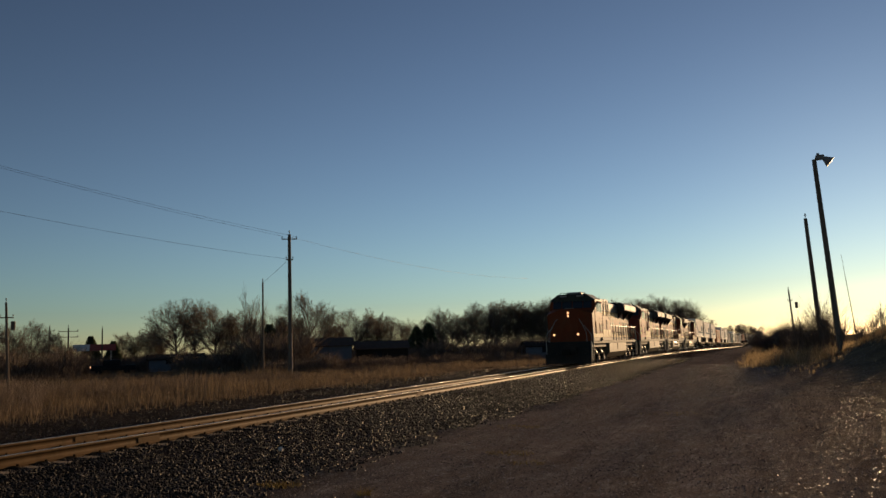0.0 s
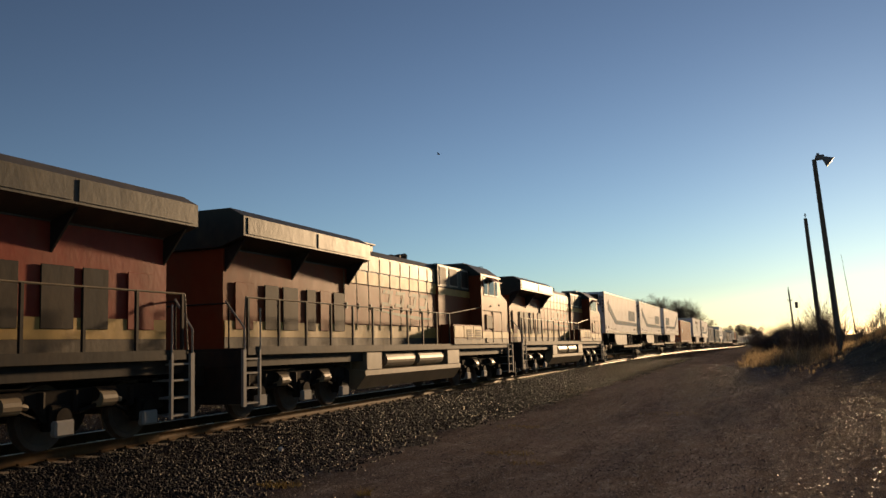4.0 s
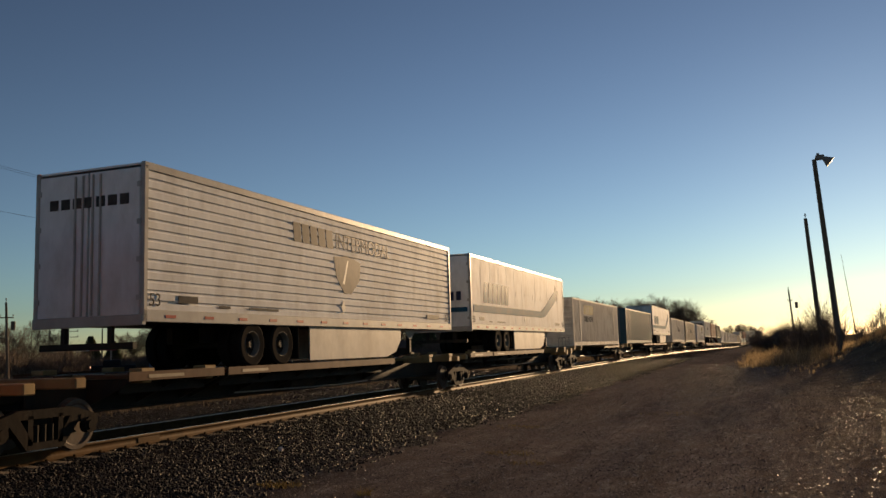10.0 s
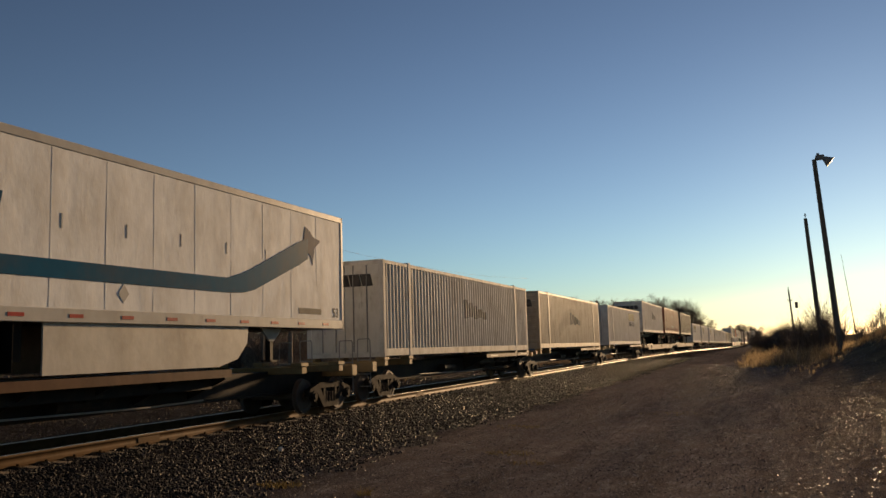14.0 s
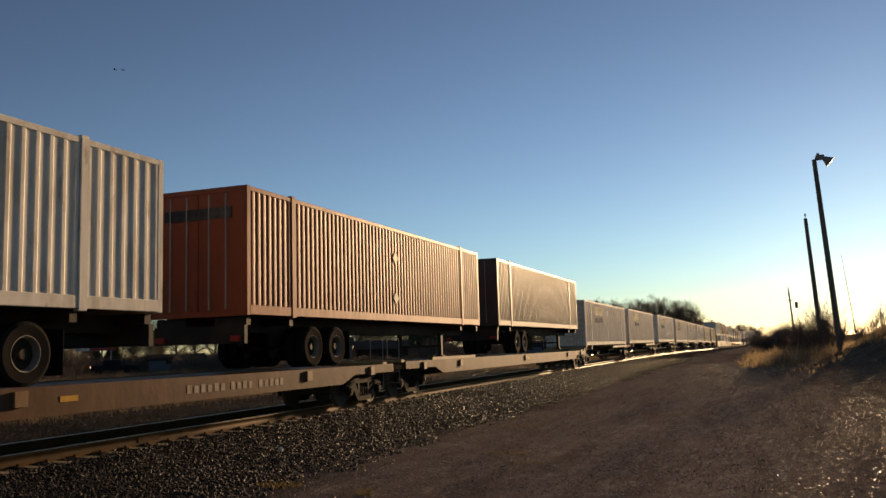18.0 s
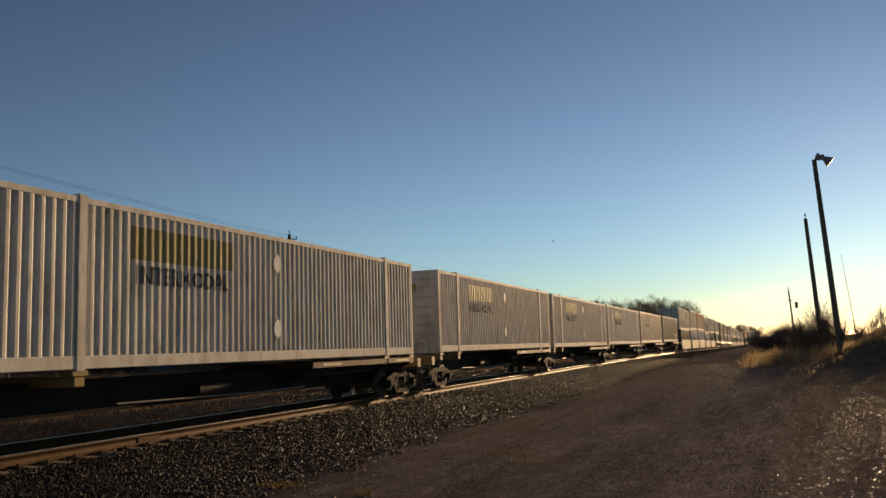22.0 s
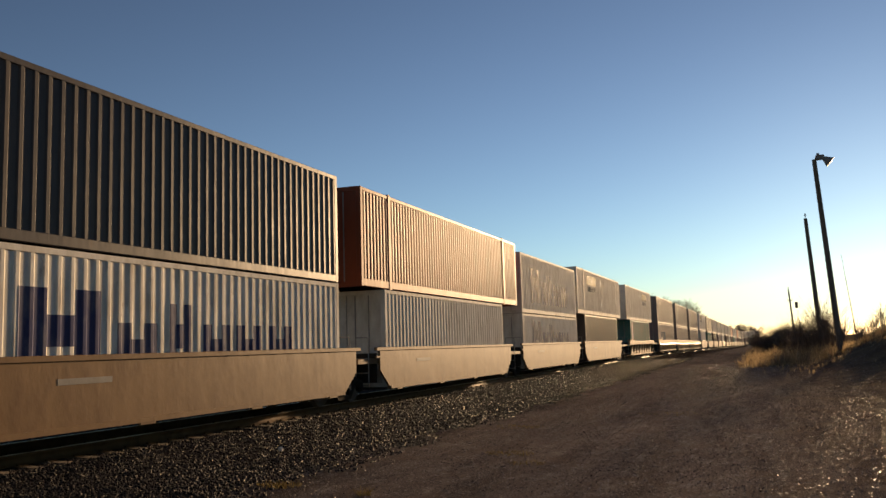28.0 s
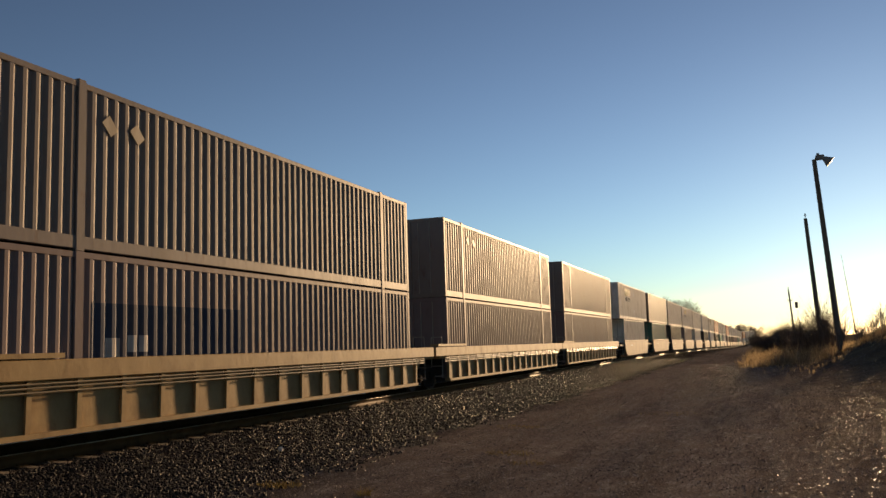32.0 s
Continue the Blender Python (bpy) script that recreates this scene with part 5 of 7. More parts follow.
    prism(bm, [(-1.55, 3.93), (-1.55, 4.36), (-1.2, 4.56), (1.2, 4.56), (1.55, 4.36), (1.55, 3.93), (0.92, 3.72), (-0.92, 3.72)], 15.2, 21.45)
    rad = P("radiator_housing", bm, top, "dark overhanging radiator housing")
    for sx in (-1, 1):
        # lead engine's screens get a lighter tan that stands in for sunlight on them
        part("radiator_screen", boxes((sx * 1.555 - 0.01, sx * 1.555 + 0.012, 15.4, 18.2, 3.98, 4.33), (sx * 1.555 - 0.01, sx * 1.555 + 0.012, 18.35, 21.3, 3.98, 4.33)), tank_grey if lit else top, rad)
    P("exhaust_stack", boxes((-0.4, 0.4, 12.6, 13.6, 4.44, 4.72), (-0.45, 0.45, 12.5, 13.7, 4.70, 4.75), bevel=0.01), silver_paint)
    bm = bmesh.new()
    for k, x in enumerate((-0.25, 0.0, 0.25)):
        tube(bm, (x, 10.2, 4.6), (x, 9.75 - 0.1 * (k % 2), 4.62), 0.04, 0.12, 10)
    box(bm, -0.3, 0.3, 10.15, 10.25, 4.44, 4.62)
    P("air_horn", bm, black_paint)
    # tank
    bm = bmesh.new()
    tank = [(-1.2, 0.36), (-1.48, 0.72), (-1.48, 1.36), (1.48, 1.36), (1.48, 0.72), (1.2, 0.36)]
    if reservoirs:
        tank = [(-1.2, 0.36), (-1.48, 0.72), (-1.48, 0.86), (-1.0, 0.9), (-1.0, 1.36), (1.0, 1.36), (1.0, 0.9), (1.48, 0.86), (1.48, 0.72), (1.2, 0.36)]
    prism(bm, tank, 7.7, 15.5)
    P("fuel_tank", bm, tank_grey, "dusty grey-brown fuel tank")
    for sx in (-1, 1):
        if reservoirs:
            for y0 in (9.4, 11.9):
                bm = bmesh.new()
                tube(bm, (sx * 1.24, y0, 1.12), (sx * 1.24, y0 + 2.1, 1.12), 0.23, sides=18)
                for yy in (y0 - 0.06, y0 + 2.1):
                    tube(bm, (sx * 1.24, yy, 1.12), (sx * 1.24, yy + 0.06, 1.12), 0.17, sides=18)
                P("air_reservoir", bm, tank_grey)
            for y0, y1 in ((7.8, 9.0), (14.4, 15.4)):
                P("tank_end_box", boxes((sx * 1.24 - 0.24, sx * 1.24 + 0.24, y0, y1, 0.86, 1.36), bevel=0.02), tank_grey)
        else:
            P("tank_strap", boxes((sx * 1.49 - 0.01, sx * 1.49 + 0.012, 11.2, 11.3, 0.9, 1.36)), black_paint)
    # pilot, steps, rails
    for y0, front in ((0.95, True), (21.35, False)):
        sy = -1 if front else 1
        P("pilot_plate", boxes((-1.45, 1.45, y0 - 0.03, y0 + 0.03, 0.35, 1.5)), black_paint)
        P("coupler", boxes((-0.16, 0.16, y0 + sy * 0.9 if front else y0, y0 if front else y0 + 0.9, 0.72, 1.0), (-0.25, 0.25, y0 + sy * 0.95 - 0.15, y0 + sy * 0.95 + 0.15, 0.68, 1.04), bevel=0.03), dusty_black)
        if front:
            bm = bmesh.new()
            prism(bm, [(-1.5, 0.12), (-1.5, 0.75), (1.5, 0.75), (1.5, 0.12)], 0.6, 0.66)
            prism(bm, [(0.6, 0.12), (0.66, 0.12), (1.0, 0.75), (0.94, 0.75)], -0.3, 0.3, "x")
            P("plough", bm, black_paint)
        for sx in (-1, 1):
            st = P("step_well", boxes((sx * 1.48 - 0.03, sx * 1.48 + 0.03, y0 - 0.05, y0 + 0.06, 0.3, 1.5), (sx * 1.48 - 0.03, sx * 1.48 + 0.03, y0 - sy * 0.62, y0 - sy * 0.62 + 0.06, 0.3, 1.5)), silver_paint)
            for z in (0.34, 0.66, 0.98, 1.28):
                part("step", boxes((sx * 1.28 - 0.22, sx * 1.28 + 0.2, min(y0, y0 - sy * 0.6), max(y0, y0 - sy * 0.6), z, z + 0.035)), silver_paint, st)
            P("grab_rail", pipe(bmesh.new(), [(sx * 1.5, y0, 1.5), (sx * 1.5, y0, 1.95), (sx * 1.05, y0 + 0.05, 2.55)], 0.02), silver_paint)
            P("grab_rail", pipe(bmesh.new(), [(sx * 1.5, y0 - sy * 0.6, 1.5), (sx * 1.5, y0 - sy * 0.6, 2.4)], 0.02), silver_paint)
        bm = bmesh.new()
        pipe(bm, [(-1.1, y0, 1.5), (-1.1, y0, 2.5), (1.1, y0, 2.5), (1.1, y0, 1.5)], 0.02)
        if not front:
            P("end_rail", bm, black_paint)
        else:
            bm.free()
    for sx in (-1, 1):
        bm = bmesh.new()
        pipe(bm, [(sx * 1.43, 8.6, 2.62), (sx * 1.43, 21.2, 2.62), (sx * 1.43, 21.3, 1.55)], 0.02)
        P("handrail", bm, tank_grey if not lit else silver_paint)
        for k in range(11):
            P("stanchion", boxes((sx * 1.43 - 0.03, sx * 1.43 + 0.022, 8.6 + k * 1.25, 8.66 + k * 1.25, 1.5, 2.62)), black_paint)
        if sx < 0:
            P("cabinet_rail", pipe(bmesh.new(), [(sx * 1.43, 5.2, 2.95), (sx * 1.43, 8.6, 2.62)], 0.02), tank_grey)
            continue
        bm = bmesh.new()
        pipe(bm, [(sx * 1.42, 5.3, 4.12), (sx * 1.42, 8.2, 4.12), (sx * 1.36, 8.9, 3.0), (sx * 1.36, 9.0, 2.6)], 0.022)
        P("cabinet_rail", bm, black_paint)
        for y in (5.4, 6.3, 7.4, 8.1):
            P("rail_post", boxes((sx * 1.41 - 0.03, sx * 1.41 + 0.03, y, y + 0.07, 3.3, 4.1)), top)
    loco_bogie(lo, 4.35)
    loco_bogie(lo, 18.4)
    for x in (-0.95, 0.95):
        P("nose_rail", pipe(bmesh.new(), [(x * 0.75, 1.1, 3.0), (x * 0.85, 0.85, 2.9), (x * 1.25, 0.8, 2.15), (x * 1.3, 0.82, 1.5)], 0.022), silver_paint)
    P("nose_grab", pipe(bmesh.new(), [(-0.3, 1.6, 3.62), (-0.28, 1.6, 3.72), (0.28, 1.6, 3.72), (0.3, 1.6, 3.62)], 0.018), silver_paint)
    # lamps
    for x, z, r in ((0.0, 3.2, 0.07), (0.0, 3.4, 0.07), (-0.78, 1.98, 0.07), (0.78, 1.98, 0.07)):
        y = 1.1 if abs(x) < 0.5 else 0.3
        bm = tube(bmesh.new(), (x, y + 0.1, z), (x, y - 0.05, z), r + 0.04, sides=16)
        h = P("lamp_housing", bm, black_paint)
        part("lamp", tube(bmesh.new(), (x, y - 0.045, z), (x, y - 0.07, z), r, sides=16), headlight if lit else glass, h, "lit headlight" if lit else "")
    # livery: plain blocks
    for sx in (-1, 1):
        x = sx * 0.964
        if marks == "blocks":
            for k in range(4):
                y0 = 9.3 + k * 1.42
                for a in (rect(y0, y0 + 0.3, 2.3, 3.38), rect(y0 + 0.3, y0 + 0.98, 3.12, 3.38), rect(y0 + 0.3, y0 + 0.98, 2.3, 2.55), rect(y0 + 0.7, y0 + 1.0, 2.55, 3.12)):
                    P("livery_block", plate(a, x), faded_yellow)
        elif marks == "swoosh":
            for k in range(4):
                y0, d = 9.6 + k * 1.0, 0.22 if lit else -0.22
                for a in (rect(y0, y0 + 0.2, 2.75, 3.25, d), rect(y0 + 0.2 + d * 0.8, y0 + 0.72 + d * 0.8, 3.13, 3.25, d * 0.2), rect(y0 + 0.2, y0 + 0.66, 2.75, 2.86, d * 0.2)):
                    P("livery_block", plate(a, x), swoosh_green)
            P("livery_stripe", strip([(9.2, 2.42, 2.45), (10.5, 2.38, 2.5), (12.5, 2.5, 2.58), (13.8, 2.62, 2.65)], x), swoosh_green)
        if stripes:
            for z in (1.95, 2.42):
                for q in (0, 1, 2):
                    P("nose_stripe", plate(rect(1.62, 2.9, z + q * 0.09, z + q * 0.09 + 0.06), sx * 1.505), yellow_paint)
                    if sx > 0:
                        P("front_stripe", boxes((-0.58, 0.58, 1.135, 1.15, z + q * 0.09, z + q * 0.09 + 0.06)), yellow_paint)
    return lo


ENGINES = [
    (54.0, False, locomotive("dusty orange diesel road locomotive with lit headlights", orange_paint, green_paint, "swoosh", lit=True)),
    (76.3, False, locomotive("faded red diesel locomotive with yellow bands and blocks", red_paint, grey_top, "blocks", stripes=True)),
    (98.6, True, locomotive("orange diesel locomotive running long hood first, round air tanks", orange_paint, green_paint, "swoosh", reservoirs=True)),
    (120.9, True, locomotive("weathered red-orange diesel locomotive, cab at its rear end", orange_paint, green_paint, "swoosh", reservoirs=True)),
]
for s, back, lo in ENGINES:
    ride(lo, s + (22.3 if back else 0), back=back)


# ---------------------------------------------------------------- containers
def rib_marks(pitch, depth):
    """Where a rib's folds lie, as shares of its pitch."""
    if 0.275 < pitch < 0.3:          # narrow, shallow ribs on a flat wall
        depth *= 0.6 if pitch < 0.2785 else 0.85
        return [(0.02, -depth), (0.56, -depth), (0.66, 0.0), (0.90, 0.0), (1.02, -depth)]
    if pitch == 0.224:               # shallow pressed ribs
        depth *= 0.5
    if pitch < 0.3:
        return [(0.02, -depth), (0.27, -depth), (0.50, 0.0), (0.77, 0.0), (1.02, -depth)]
    return [(0.02, -depth), (0.19, -depth), (0.32, 0.0), (0.89, 0.0), (1.02, -depth)]


def corrugated(length, z0, z1, pitch, depth, x, out):
    """One ribbed side wall, folded along its length, with thickness behind it."""
    bm = bmesh.new()
    n = max(1, round(length / pitch))
    p = length / n
    pts = []
    for i in range(n):
        y = i * p
        pts += [(y + a * p, d) for a, d in rib_marks(pitch, depth)[:4]]
    pts = [(0.0, -depth)] + pts + [(length, -depth)]
    lo = [bm.verts.new((x + out * d, y, z0)) for y, d in pts]
    hi = [bm.verts.new((x + out * d, y, z1)) for y, d in pts]
    for i in range(len(pts) - 1):
        q = (lo[i], lo[i + 1], hi[i + 1], hi[i])
        bm.faces.new(q if out > 0 else q[::-1])
    b = [bm.verts.new((x - out * (depth + 0.03), y, z)) for y, z in ((0, z0), (length, z0), (length, z1), (0, z1))]
    bm.faces.new(b[::-1] if out > 0 else b)
    return bm


def end_wall(H, y, o):
    """A front wall folded into long level ribs."""
    prof, z = [(y - o * 0.03, 0.12)], 0.12
    while z < H - 0.4:
        prof += [(y, z), (y, z + 0.16), (y + o * 0.03, z + 0.19), (y + o * 0.03, z + 0.3)]
        z += 0.33
    prof += [(y, H - 0.12), (y - o * 0.03, H - 0.12)]
    return prism(bmesh.new(), prof, -1.16, 1.16, "x")


def ribbed_patch(y0, y1, z0, z1, starts, pitch_, length_, x, depth=0.034):
    """Paint on a ribbed wall: follows the ribs of the panel that starts at starts."""
    n = max(1, round(length_ / pitch_))
    p = length_ / n
    marks = rib_marks(pitch_, depth)
    def depth_at(y):
        u = ((y - starts) / p) % 1.0
        u = u + 1 if u < 0.02 else u
        for (a, da), (b, db) in zip(marks, marks[1:]):
            if a <= u <= b:
                return da + (db - da) * (u - a) / (b - a)
        return 0.0
    cuts = sorted({y0, y1} | {starts + (i + a) * p for i in range(-1, n + 1) for a, _ in marks if y0 < starts + (i + a) * p < y1})
    bm = bmesh.new()
    cols = [[bm.verts.new((x + depth_at(y) + e, y, z)) for e, z in ((0.005, z0), (0.005, z1), (-0.003, z1), (-0.003, z0))] for y in cuts]
    for q, r in zip(cols, cols[1:]):
        for i in range(4):
            bm.faces.new((q[i], r[i], r[(i + 1) % 4], q[(i + 1) % 4]))
    bm.faces.new(cols[0]), bm.faces.new(cols[-1][::-1])
    bmesh.ops.recalc_face_normals(bm, faces=bm.faces[:])
    return bm


@functools.lru_cache(maxsize=None)
def ribbed_word(text, size, y0, z0, starts, pitch_, length_, x, depth=0.034):
    """A word painted on a ribbed wall, cut at every fold and pressed into it."""
    cu = bpy.data.curves.new("word", "FONT")
    cu.body, cu.size, cu.offset, cu.resolution_u = text, size, 0.012 * size / 0.4, 2
    tmp = bpy.data.objects.new("word", cu)
    me = bpy.data.meshes.new_from_object(tmp)
    bpy.data.objects.remove(tmp)
    me.transform(Matrix(((0, 0, 1, 0), (1, 0, 0, y0), (0, 1, 0, z0), (0, 0, 0, 1))))
    bm = bmesh.new()
    bm.from_mesh(me)
    n = max(1, round(length_ / pitch_))
    p, marks = length_ / n, rib_marks(pitch_, depth)
    ys = [v.co.y for v in bm.verts]
    for i in range(-1, n + 1):
        for a, _ in marks[:4]:
            y = starts + (i + a) * p
            if min(ys) < y < max(ys):
                bmesh.ops.bisect_plane(bm, geom=bm.verts[:] + bm.edges[:] + bm.faces[:], plane_co=(0, y, 0), plane_no=(0, 1, 0))
    for v in bm.verts:
        u = ((v.co.y - starts) / p) % 1.0
        u = u + 1 if u < 0.02 else u
        d = next((da + (db - da) * (u - a) / (b - a) for (a, da), (b, db) in zip(marks, marks[1:]) if a <= u <= b), 0.0)
        v.co.x = x + d + 0.006
    bm.to_mesh(me)
    bm.free()
    return me


def container(label, colour, length=16.154, height=2.896, pitch=0.34, marks="", doors_first=True, group="containers on the train", far=False):
    """A ribbed steel box, its own y = 0 at the end that leads, standing on z = 0."""
    m = box_paints[colour]
    key = (colour, length, round(height, 2), pitch)
    c = thing("container", label, "container", group=group)
    W, H, L = 1.3, height, length
    long = length > 13
    inner = [2.0, L - 2.0] if long else []
    for sx in (-1, 1):
        spans = [(0.12, L - 0.12)] if not long else [(0.12, 1.9), (2.1, L - 2.1), (L - 1.9, L - 0.12)]
        for y0, y1 in spans:
            part("side_panel", cached(("side_panel", key, sx, round(y1 - y0, 3)), lambda: corrugated(y1 - y0, 0.2, H - 0.11, pitch, 0.034, sx * (W - 0.005), sx), m), None, c, at=pose(0, y0, 0))
        part("top_rail", cached(("top_rail", key, sx), lambda: boxes((sx * (W - 0.06) - 0.05, sx * (W - 0.06) + 0.06, 0.1, L - 0.1, H - 0.12, H - 0.01), bevel=0.01), m), None, c)
        part("bottom_rail", cached(("bottom_rail", key, sx), lambda: boxes((sx * (W - 0.06) - 0.05, sx * (W - 0.06) + 0.06, 0.1, L - 0.1, 0.02, 0.2 if not long else 0.24), bevel=0.01), m), None, c)
        for y in (0.0, L - 0.16):
            part("corner_post", cached(("corner_post", key, sx), lambda: boxes((sx * (W - 0.08) - 0.08, sx * (W - 0.08) + 0.08, 0, 0.16, 0, H), bevel=0.015), m), None, c, at=pose(0, y, 0))
        for y in inner:
            part("lifting_post", cached(("lifting_post", key, sx), lambda: boxes((sx * (W - 0.06) - 0.05, sx * (W - 0.06) + 0.072, -0.1, 0.1, -0.02, H + 0.0), (sx * (W - 0.1) - 0.07, sx * (W - 0.1) + 0.1, -0.09, 0.09, H - 0.1, H + 0.04), bevel=0.012), m), None, c, at=pose(0, y, 0))
    part("roof", cached(("roof", key), lambda: boxes((-W + 0.05, W - 0.05, 0.1, L - 0.1, H - 0.07, H - 0.03)), m), None, c)
    part("floor", cached(("floor", key), lambda: boxes((-W + 0.05, W - 0.05, 0.1, L - 0.1, 0.1, 0.16)), black_paint), None, c)
    ends = ((0.05, -1), (L - 0.05, 1))
    for (y, o), is_door in zip(ends, (doors_first, not doors_first)):
        if is_door:
            for sx in (-1, 1):
                d = part("door", cached(("door", key, sx, o), lambda: boxes((min(sx * 0.01, sx * 1.16), max(sx * 0.01, sx * 1.16), y - 0.03, y + 0.03, 0.12, H - 0.12), bevel=0.01), m), None, c)
                for bx in () if far else (0.3, 0.75):
                    part("lock_bar", cached(("lock_bar", L, round(H, 2), sx, bx, o), lambda: tube(bmesh.new(), (sx * bx, y + o * 0.05, 0.15), (sx * bx, y + o * 0.05, H - 0.15), 0.02), silver_paint), None, d)
        else:
            part("end_panel", cached(("end_panel", key, o), lambda: end_wall(H, y, o), m), None, c)
        part("end_sill", cached(("end_sill", key, o), lambda: boxes((-1.16, 1.16, y - 0.05, y + 0.05, 0.0, 0.12)), m), None, c)
        part("end_header", cached(("end_header", key, o), lambda: boxes((-1.16, 1.16, y - 0.05, y + 0.05, H - 0.12, H)), m), None, c)
    container_marks(c, marks, L, H, pitch)
    return c


def octagon(y, z, r):
    """A placard's outline, a square on its corner with the corners worn round."""
    return [(y + r * (1.0 if k % 4 == 0 else 0.82) * math.cos(k * math.pi / 4 + math.pi / 2), z + r * 1.15 * (1.0 if k % 4 == 0 else 0.82) * math.sin(k * math.pi / 4 + math.pi / 2)) for k in range(8)]


def container_marks(c, marks, L, H, pitch):
    x = 1.297
    blocks, words = [], []
    if marks in ("yellow", "yellow_bare"):      # yellow panel over two dark lines of writing
        blocks = [(rect(3.2, 6.3, 1.95, 2.55), yellow_mark)] 
        words = [(3.3, 1.52)]
        blocks += [(octagon(8.05, zc, 0.2), white_paint) for zc in (2.25, 0.74) if marks == "yellow"]
    elif marks == "yellow_rear":
        blocks = [(rect(L - 6.3, L - 3.2, 1.95, 2.55), yellow_mark)] 
        words = [(L - 6.25, 1.52)]
        blocks += [(octagon(8.05, zc, 0.17), white_paint) for zc in (2.25, 0.74)]
    elif marks == "diamond":
        blocks = [([(7.85, zc), (8.04, zc - 0.2), (8.26, zc), (8.05, zc + 0.22)], box_paints["tan"]) for zc in (1.95, 0.72)]
    elif marks == "diamond_front":
        blocks = [([(2.1, 1.45), (2.3, 1.2), (2.5, 1.45), (2.3, 1.75)], white_paint)]
    elif marks == "dark_word":
        blocks = [(rect(7.2 + k * 0.56, 7.66 + k * 0.56, 1.3 + 0.06 * (k % 2), 2.0 - 0.1 * k), word_mark) for k in range(5)]
    elif marks == "pair":
        blocks = [([(2.46 + d, 2.3), (2.68 + d, 2.08), (2.86 + d, 2.22), (2.64 + d, 2.46)], box_paints["tan"]) for d in (0, 0.7)]
    elif marks in ("tail_pair", "navy_tail"):
        if marks == "navy_tail":       # dark field with a pale sign on it
            blocks = [(rect(2.3, 6.7, 0.35, 2.05), navy_field), (rect(2.65, 3.0, 0.85, 1.45), pale_mark), (rect(3.1, 3.75, 0.85, 1.1), pale_mark), (rect(3.2, 3.4, 1.2, 1.5), pale_mark), (rect(3.5, 3.75, 1.2, 1.5), pale_mark)]
        blocks += [([(L - 2.9 + d, 0.75), (L - 2.75 + d, 0.5), (L - 2.6 + d, 0.75), (L - 2.75 + d, 1.0)], white_paint) for d in (0, 0.5)]
    elif marks == "big_blue":
        # six plain dark shapes of the big faded sign: two posts and a bar each
        for y0, y1, top in ((1.75, 3.5, 2.25), (3.9, 4.95, 1.72), (5.3, 5.95, 2.1), (6.35, 7.25, 1.72), (7.5, 8.45, 1.72), (8.8, 9.75, 1.72)):
            w = (y1 - y0) * 0.32
            blocks += [(rect(y0, y0 + w, 0.55, top), navy_sign), (rect(y1 - w, y1, 0.55, top), navy_sign), (rect(y0 + w + 0.003, y1 - w - 0.003, 0.55 + (top - 0.55) * 0.45, 0.55 + (top - 0.55) * 0.75), navy_sign)]
    elif marks == "stripe":
        blocks = [(rect(0.75, 1.15, 0.25, 2.68), white_paint)]
        blocks += [(rect(0.84, 1.06, 0.6 + k * 0.34, 0.84 + k * 0.34), black_mark) for k in range(4)]
    for outline, m in blocks:
        ys, zs = [q[0] for q in outline], [q[1] for q in outline]
        if m is white_paint or m is box_paints["tan"]:
            part("placard", plate(outline, x, 0.012), m, c)
        else:
            starts, run = (0.12, L - 0.24) if L < 13 else (2.1, L - 4.2)
            part("marking", ribbed_patch(min(ys), max(ys), min(zs), max(zs), starts, pitch, run, 1.299 if m is pale_mark else 1.295), m, c)
    for y0, z0 in words:
        me = ribbed_word("INTERMODAL", 0.46, y0, z0, 2.1, pitch, L - 4.2, 1.295)
        if not me.materials:
            me.materials.append(word_mark)
        part("word", me, None, c, "dark worn word")
    if marks in ("yellow", "yellow_bare", "dark_word", "diamond", "diamond_front"):
        if marks == "dark_word":
            for k in range(5):
                u = 0.95 - k * 0.38
                part("end_marking", prism(bmesh.new(), [(u - 0.34, H - 0.78), (u, H - 0.78), (u - 0.08, H - 0.42), (u - 0.42, H - 0.42)], -0.012, 0.02), black_mark, c)
        else:
            part("end_marking", boxes((-0.45, 0.45, -0.012, 0.02, H - 0.72, H - 0.45)) if marks.startswith("yellow") else boxes((-0.9, 0.9, -0.012, 0.02, H - 0.7, H - 0.45)), yellow_mark if marks.startswith("yellow") else black_mark, c)


# ---------------------------------------------------------------- road trailers
def tyre_bm():
    bm = bmesh.new()
    n, prof = 26, [(-0.13, 0.28), (-0.14, 0.44), (-0.11, 0.5), (0.11, 0.5), (0.14, 0.44), (0.13, 0.28)]
    ring = [[bm.verts.new((u, q * math.cos(2 * math.pi * i / n), q * math.sin(2 * math.pi * i / n))) for u, q in prof] for i in range(n)]
    for i in range(n):
        p, q = ring[i], ring[(i + 1) % n]
        for j in range(len(prof)):
            k = (j + 1) % len(prof)
            bm.faces.new((p[j], q[j], q[k], p[k]))
    bmesh.ops.recalc_face_normals(bm, faces=bm.faces[:])
    return bm


